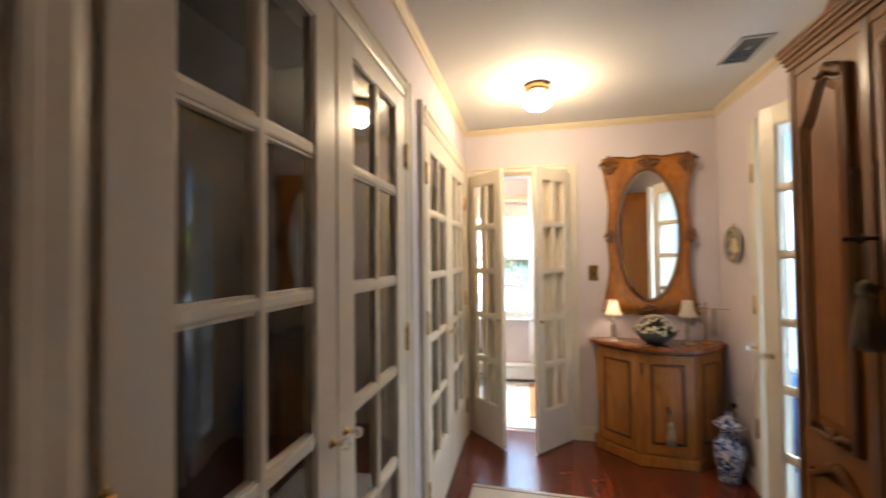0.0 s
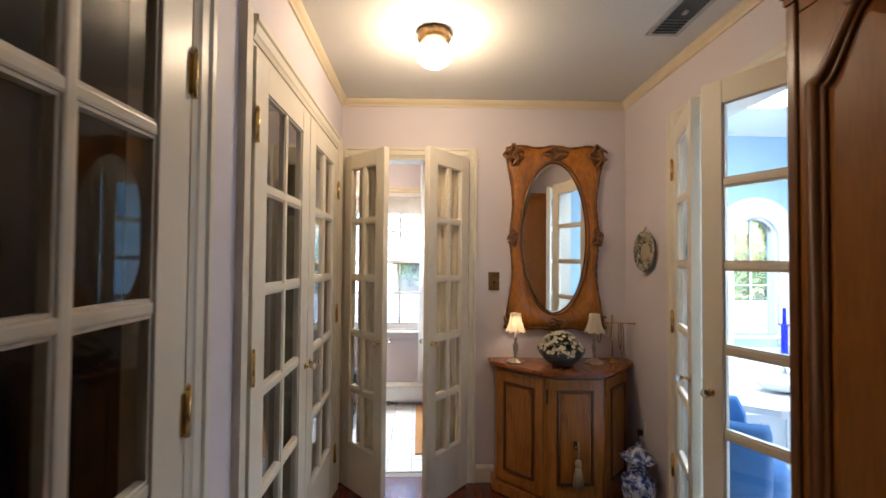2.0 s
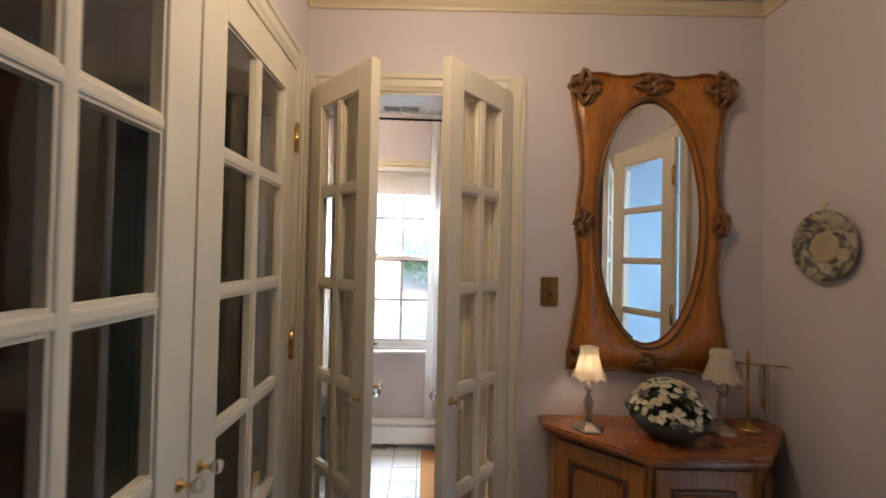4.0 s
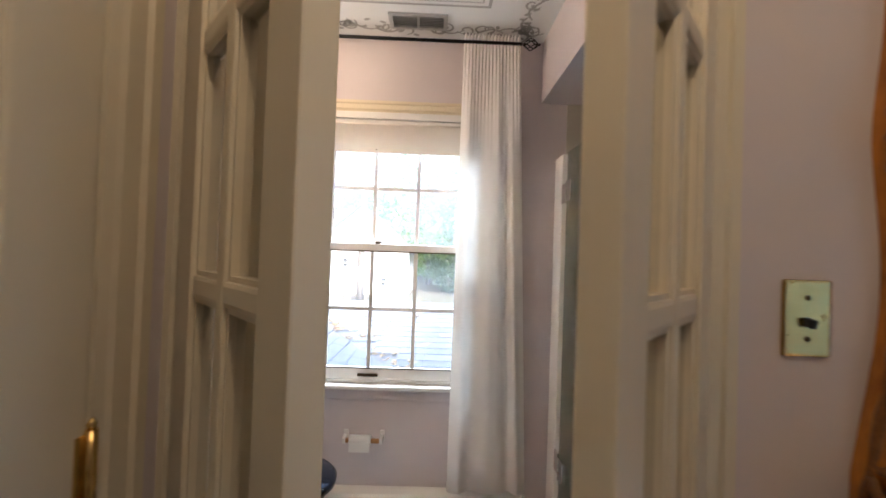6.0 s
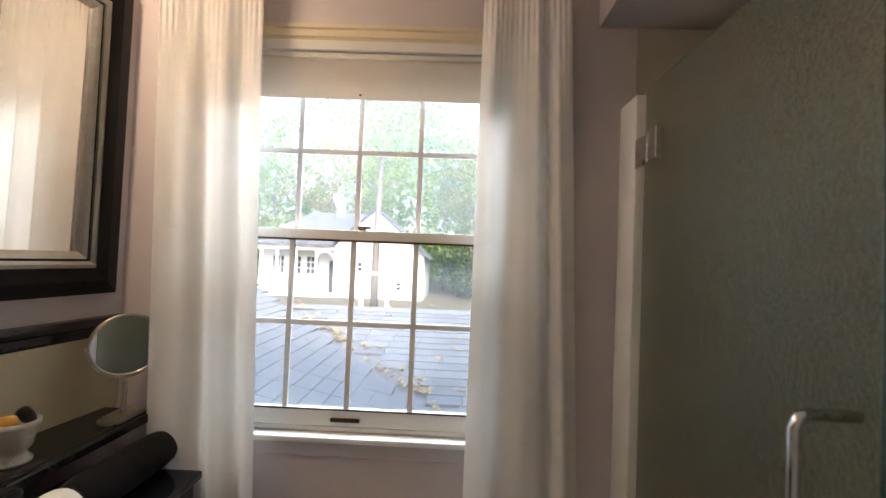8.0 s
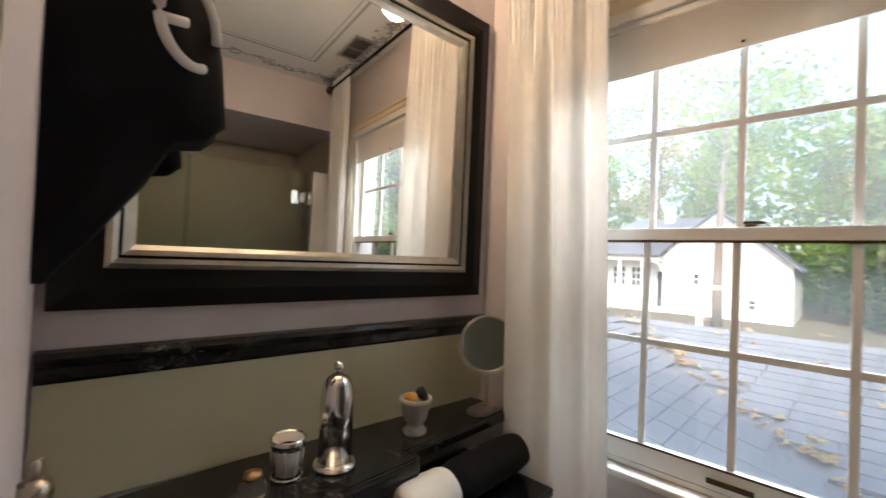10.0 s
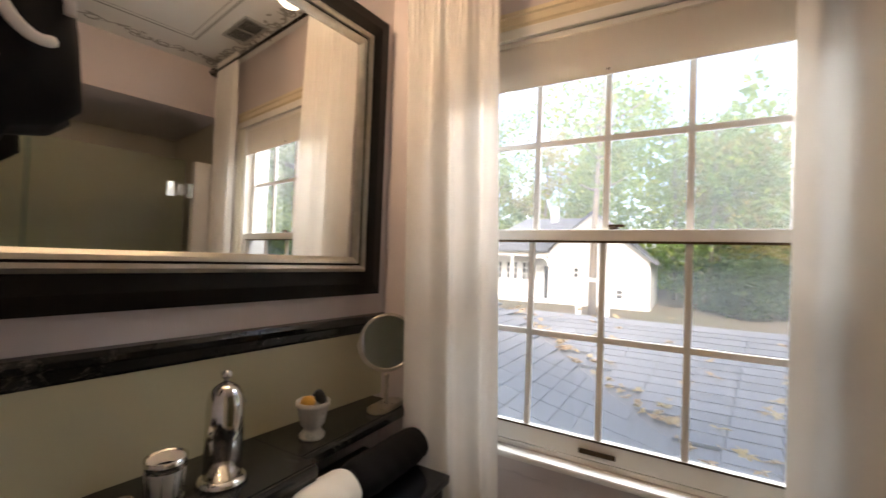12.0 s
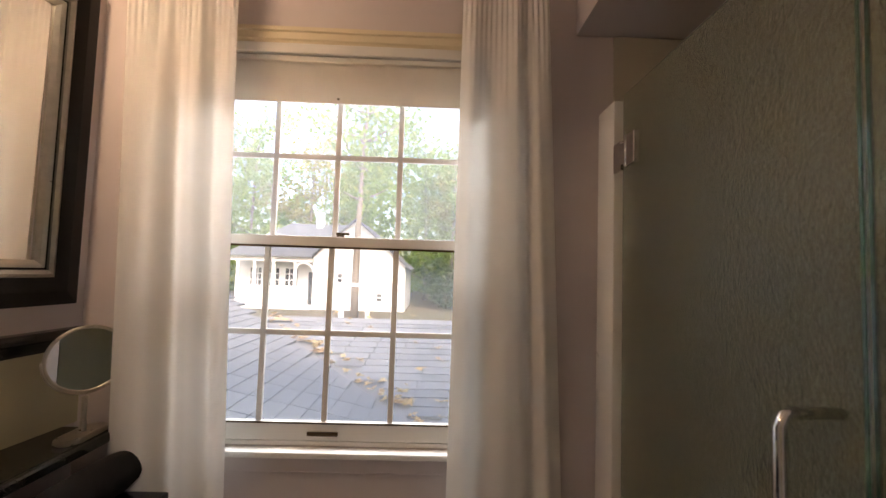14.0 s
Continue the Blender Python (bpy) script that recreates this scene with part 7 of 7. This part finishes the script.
def tree(name, x, y, h, spread, mat, seed, leaves, label, trunk=0.16, low=0.3, size=0.16):
    r = random.Random(seed)
    t = thing(name, label, "tree", pose(x, y, GZ), "trees round the cottage")
    bm = bmesh.new()
    bend = [(0.5 * math.sin(seed + u * 2.1) * u, 0.4 * math.cos(seed * 1.7 + u * 1.7) * u, h * 0.93 * u) for u in [i / 9 for i in range(10)]]
    tube(bm, bend, [trunk * (1 - 0.85 * i / 9) for i in range(10)], 9)
    tips = []
    for k in range(15):
        u = low + (0.95 - low) * k / 15
        b = bend[min(9, int(u * 9))]
        a = r.uniform(0, 2 * math.pi)
        L = spread * (0.55 + 0.5 * math.sin(math.pi * min(1, (u - low) / (1 - low) * 0.85 + 0.15))) * r.uniform(0.7, 1.1)
        pts = [(b[0] + L * s * math.cos(a + 0.3 * s), b[1] + L * s * math.sin(a + 0.3 * s), b[2] + L * (0.35 * s + 0.2 * s * s)) for s in [i / 4 for i in range(5)]]
        tube(bm, pts, [trunk * 0.32 * (1 - 0.8 * i / 4) for i in range(5)], 5)
        tips += pts[1:]
    part("trunk", bm, "bark", t)
    verts, faces = [], []
    for i in range(leaves):
        c = Vector(r.choice(tips)) + Vector((r.gauss(0, 1), r.gauss(0, 1), r.gauss(0, 0.8))) * spread * 0.17
        s = size * r.uniform(0.6, 1.4)
        d = Vector((r.gauss(0, 1), r.gauss(0, 1), r.gauss(0, 1))).normalized()
        w = d.cross(Vector((r.gauss(0, 1), r.gauss(0, 1), r.gauss(0, 1)))).normalized()
        k = len(verts)
        verts += [c - d * s, c + w * s * 0.55, c + d * s, c - w * s * 0.55]
        faces.append((k, k + 1, k + 2, k + 3))
    me = bpy.data.meshes.new("crown")
    me.from_pydata(verts, [], faces)
    me.materials.append(M[mat])
    ob = new("crown", me)
    ob.parent = t
    return t


TL = {"leaf_green": "tall woodland tree with thinning yellow-green leaves", "leaf_gold": "autumn tree with golden yellow leaves", "leaf_dark": "dark green evergreen shrub at the wood's edge"}
rnd = random.Random(5)
spots = [(-5.2, 27.5, 19, 3.6, "leaf_green", 1500), (1.5, 39, 17, 4.6, "leaf_green", 3200), (5.2, 41, 16, 4.6, "leaf_gold", 3200), (-1.0, 47, 22, 5, "leaf_green", 3000), (-8.5, 48, 23, 5, "leaf_green", 3000),
         (-14, 47, 21, 5, "leaf_gold", 2800), (-20, 45, 22, 5, "leaf_green", 3000), (-26, 43, 21, 4.5, "leaf_gold", 3000), (9, 45, 19, 4.6, "leaf_green", 3000), (-33, 40, 16, 5, "leaf_green", 2600), (-38, 30, 15, 5, "leaf_gold", 2600), (-34, 20, 15, 5, "leaf_green", 2600), (14, 40, 15, 5, "leaf_gold", 2600), (-30, 10, 14, 5, "leaf_green", 2400), (13, 9.5, 13, 3.8, "leaf_green", 3600), (18, 13, 15, 4.4, "leaf_green", 3600), (17, 19, 16, 4.6, "leaf_gold", 3200), (24, 17, 17, 5, "leaf_green", 3200), (3.0, 52, 17, 5, "leaf_gold", 2800), (-12, 56, 18, 5, "leaf_green", 2800)]
for i, (x, y, h, s, mt, n) in enumerate(spots):
    tree("tree", x, y, h, s, mt, 31 + i, n if i == 0 else int(n * 1.35), TL[mt], 0.27 if i == 0 else 0.22, 0.5 if i == 0 else 0.22, 0.21)
for i, (x, y, h) in enumerate(((3.0, 33, 3.6), (5.6, 35, 4.2), (8.4, 36, 3.8), (1.2, 37, 4.0), (11.5, 37, 4.5), (12.5, 8.2, 4.2), (15, 11.5, 4.6))):
    tree("shrub", x, y, h, 2.1, "leaf_dark", 71 + i, 2200, TL["leaf_dark"], 0.09, 0.05, 0.17)
# far woods closing the view
verts, faces = [], []
for i in range(52000):
    a = rnd.uniform(-0.4, 3.6)
    R = rnd.uniform(58, 75)
    z = GZ + rnd.random() ** 1.15 * (19 + 5 * math.sin(a * 9) + 4 * math.sin(a * 23) + 3 * math.sin(a * 61))
    c = Vector((R * math.cos(a), R * math.sin(a), z))
    s = rnd.uniform(0.35, 0.85)
    d = Vector((rnd.gauss(0, 1), rnd.gauss(0, 1), rnd.gauss(0, 1))).normalized()
    w = d.cross(Vector((rnd.gauss(0, 1), rnd.gauss(0, 1), 1))).normalized()
    k = len(verts)
    verts += [c - d * s, c + w * s * 0.6, c + d * s, c - w * s * 0.6]
    faces.append((k, k + 1, k + 2, k + 3))
_me = bpy.data.meshes.new("far_woods")
_me.from_pydata(verts, [], faces)
_me.materials.append(M["leaf_green"])
tagged(new("far_woods", _me), "distant autumn woods behind the lawn", "woods", "", "stuff")

turn_new(before_outside, BW)

# ---- floorboards and tiles ----
rnd = random.Random(13)
x = -0.52
while x < 1.30:
    w = rnd.choice((0.14, 0.16, 0.19, 0.21))
    w = min(w, 1.305 - x)
    y = -4.69 + rnd.uniform(-1.6, 0)
    while y < 0.058:
        L = rnd.uniform(1.2, 2.2)
        a, b = max(y, -4.69), min(y + L, 0.058)
        if b - a > 0.02:
            piece("plank", mesh_of("plank", box(0.0008, 0.0008, -0.0119, w - 0.0008, b - a - 0.0008, 0.0, 0.0012), "floorwood"), floor, Matrix.Translation((x, a, rnd.uniform(-0.0006, 0))))
        y += L
    x += w
T = 0.163
tile_me = mesh_of("tile", box(0.0022, 0.0022, -0.0079, T - 0.0022, T - 0.0022, 0.0, 0.0014), "tile")
x = -1.26
while x < 0.33:
    y = 0.10
    while y < 1.30:
        piece("tile", tile_me, bath_floor, BW @ Matrix.Translation((x, y, rnd.uniform(-0.0004, 0))))
        y += T
    x += T
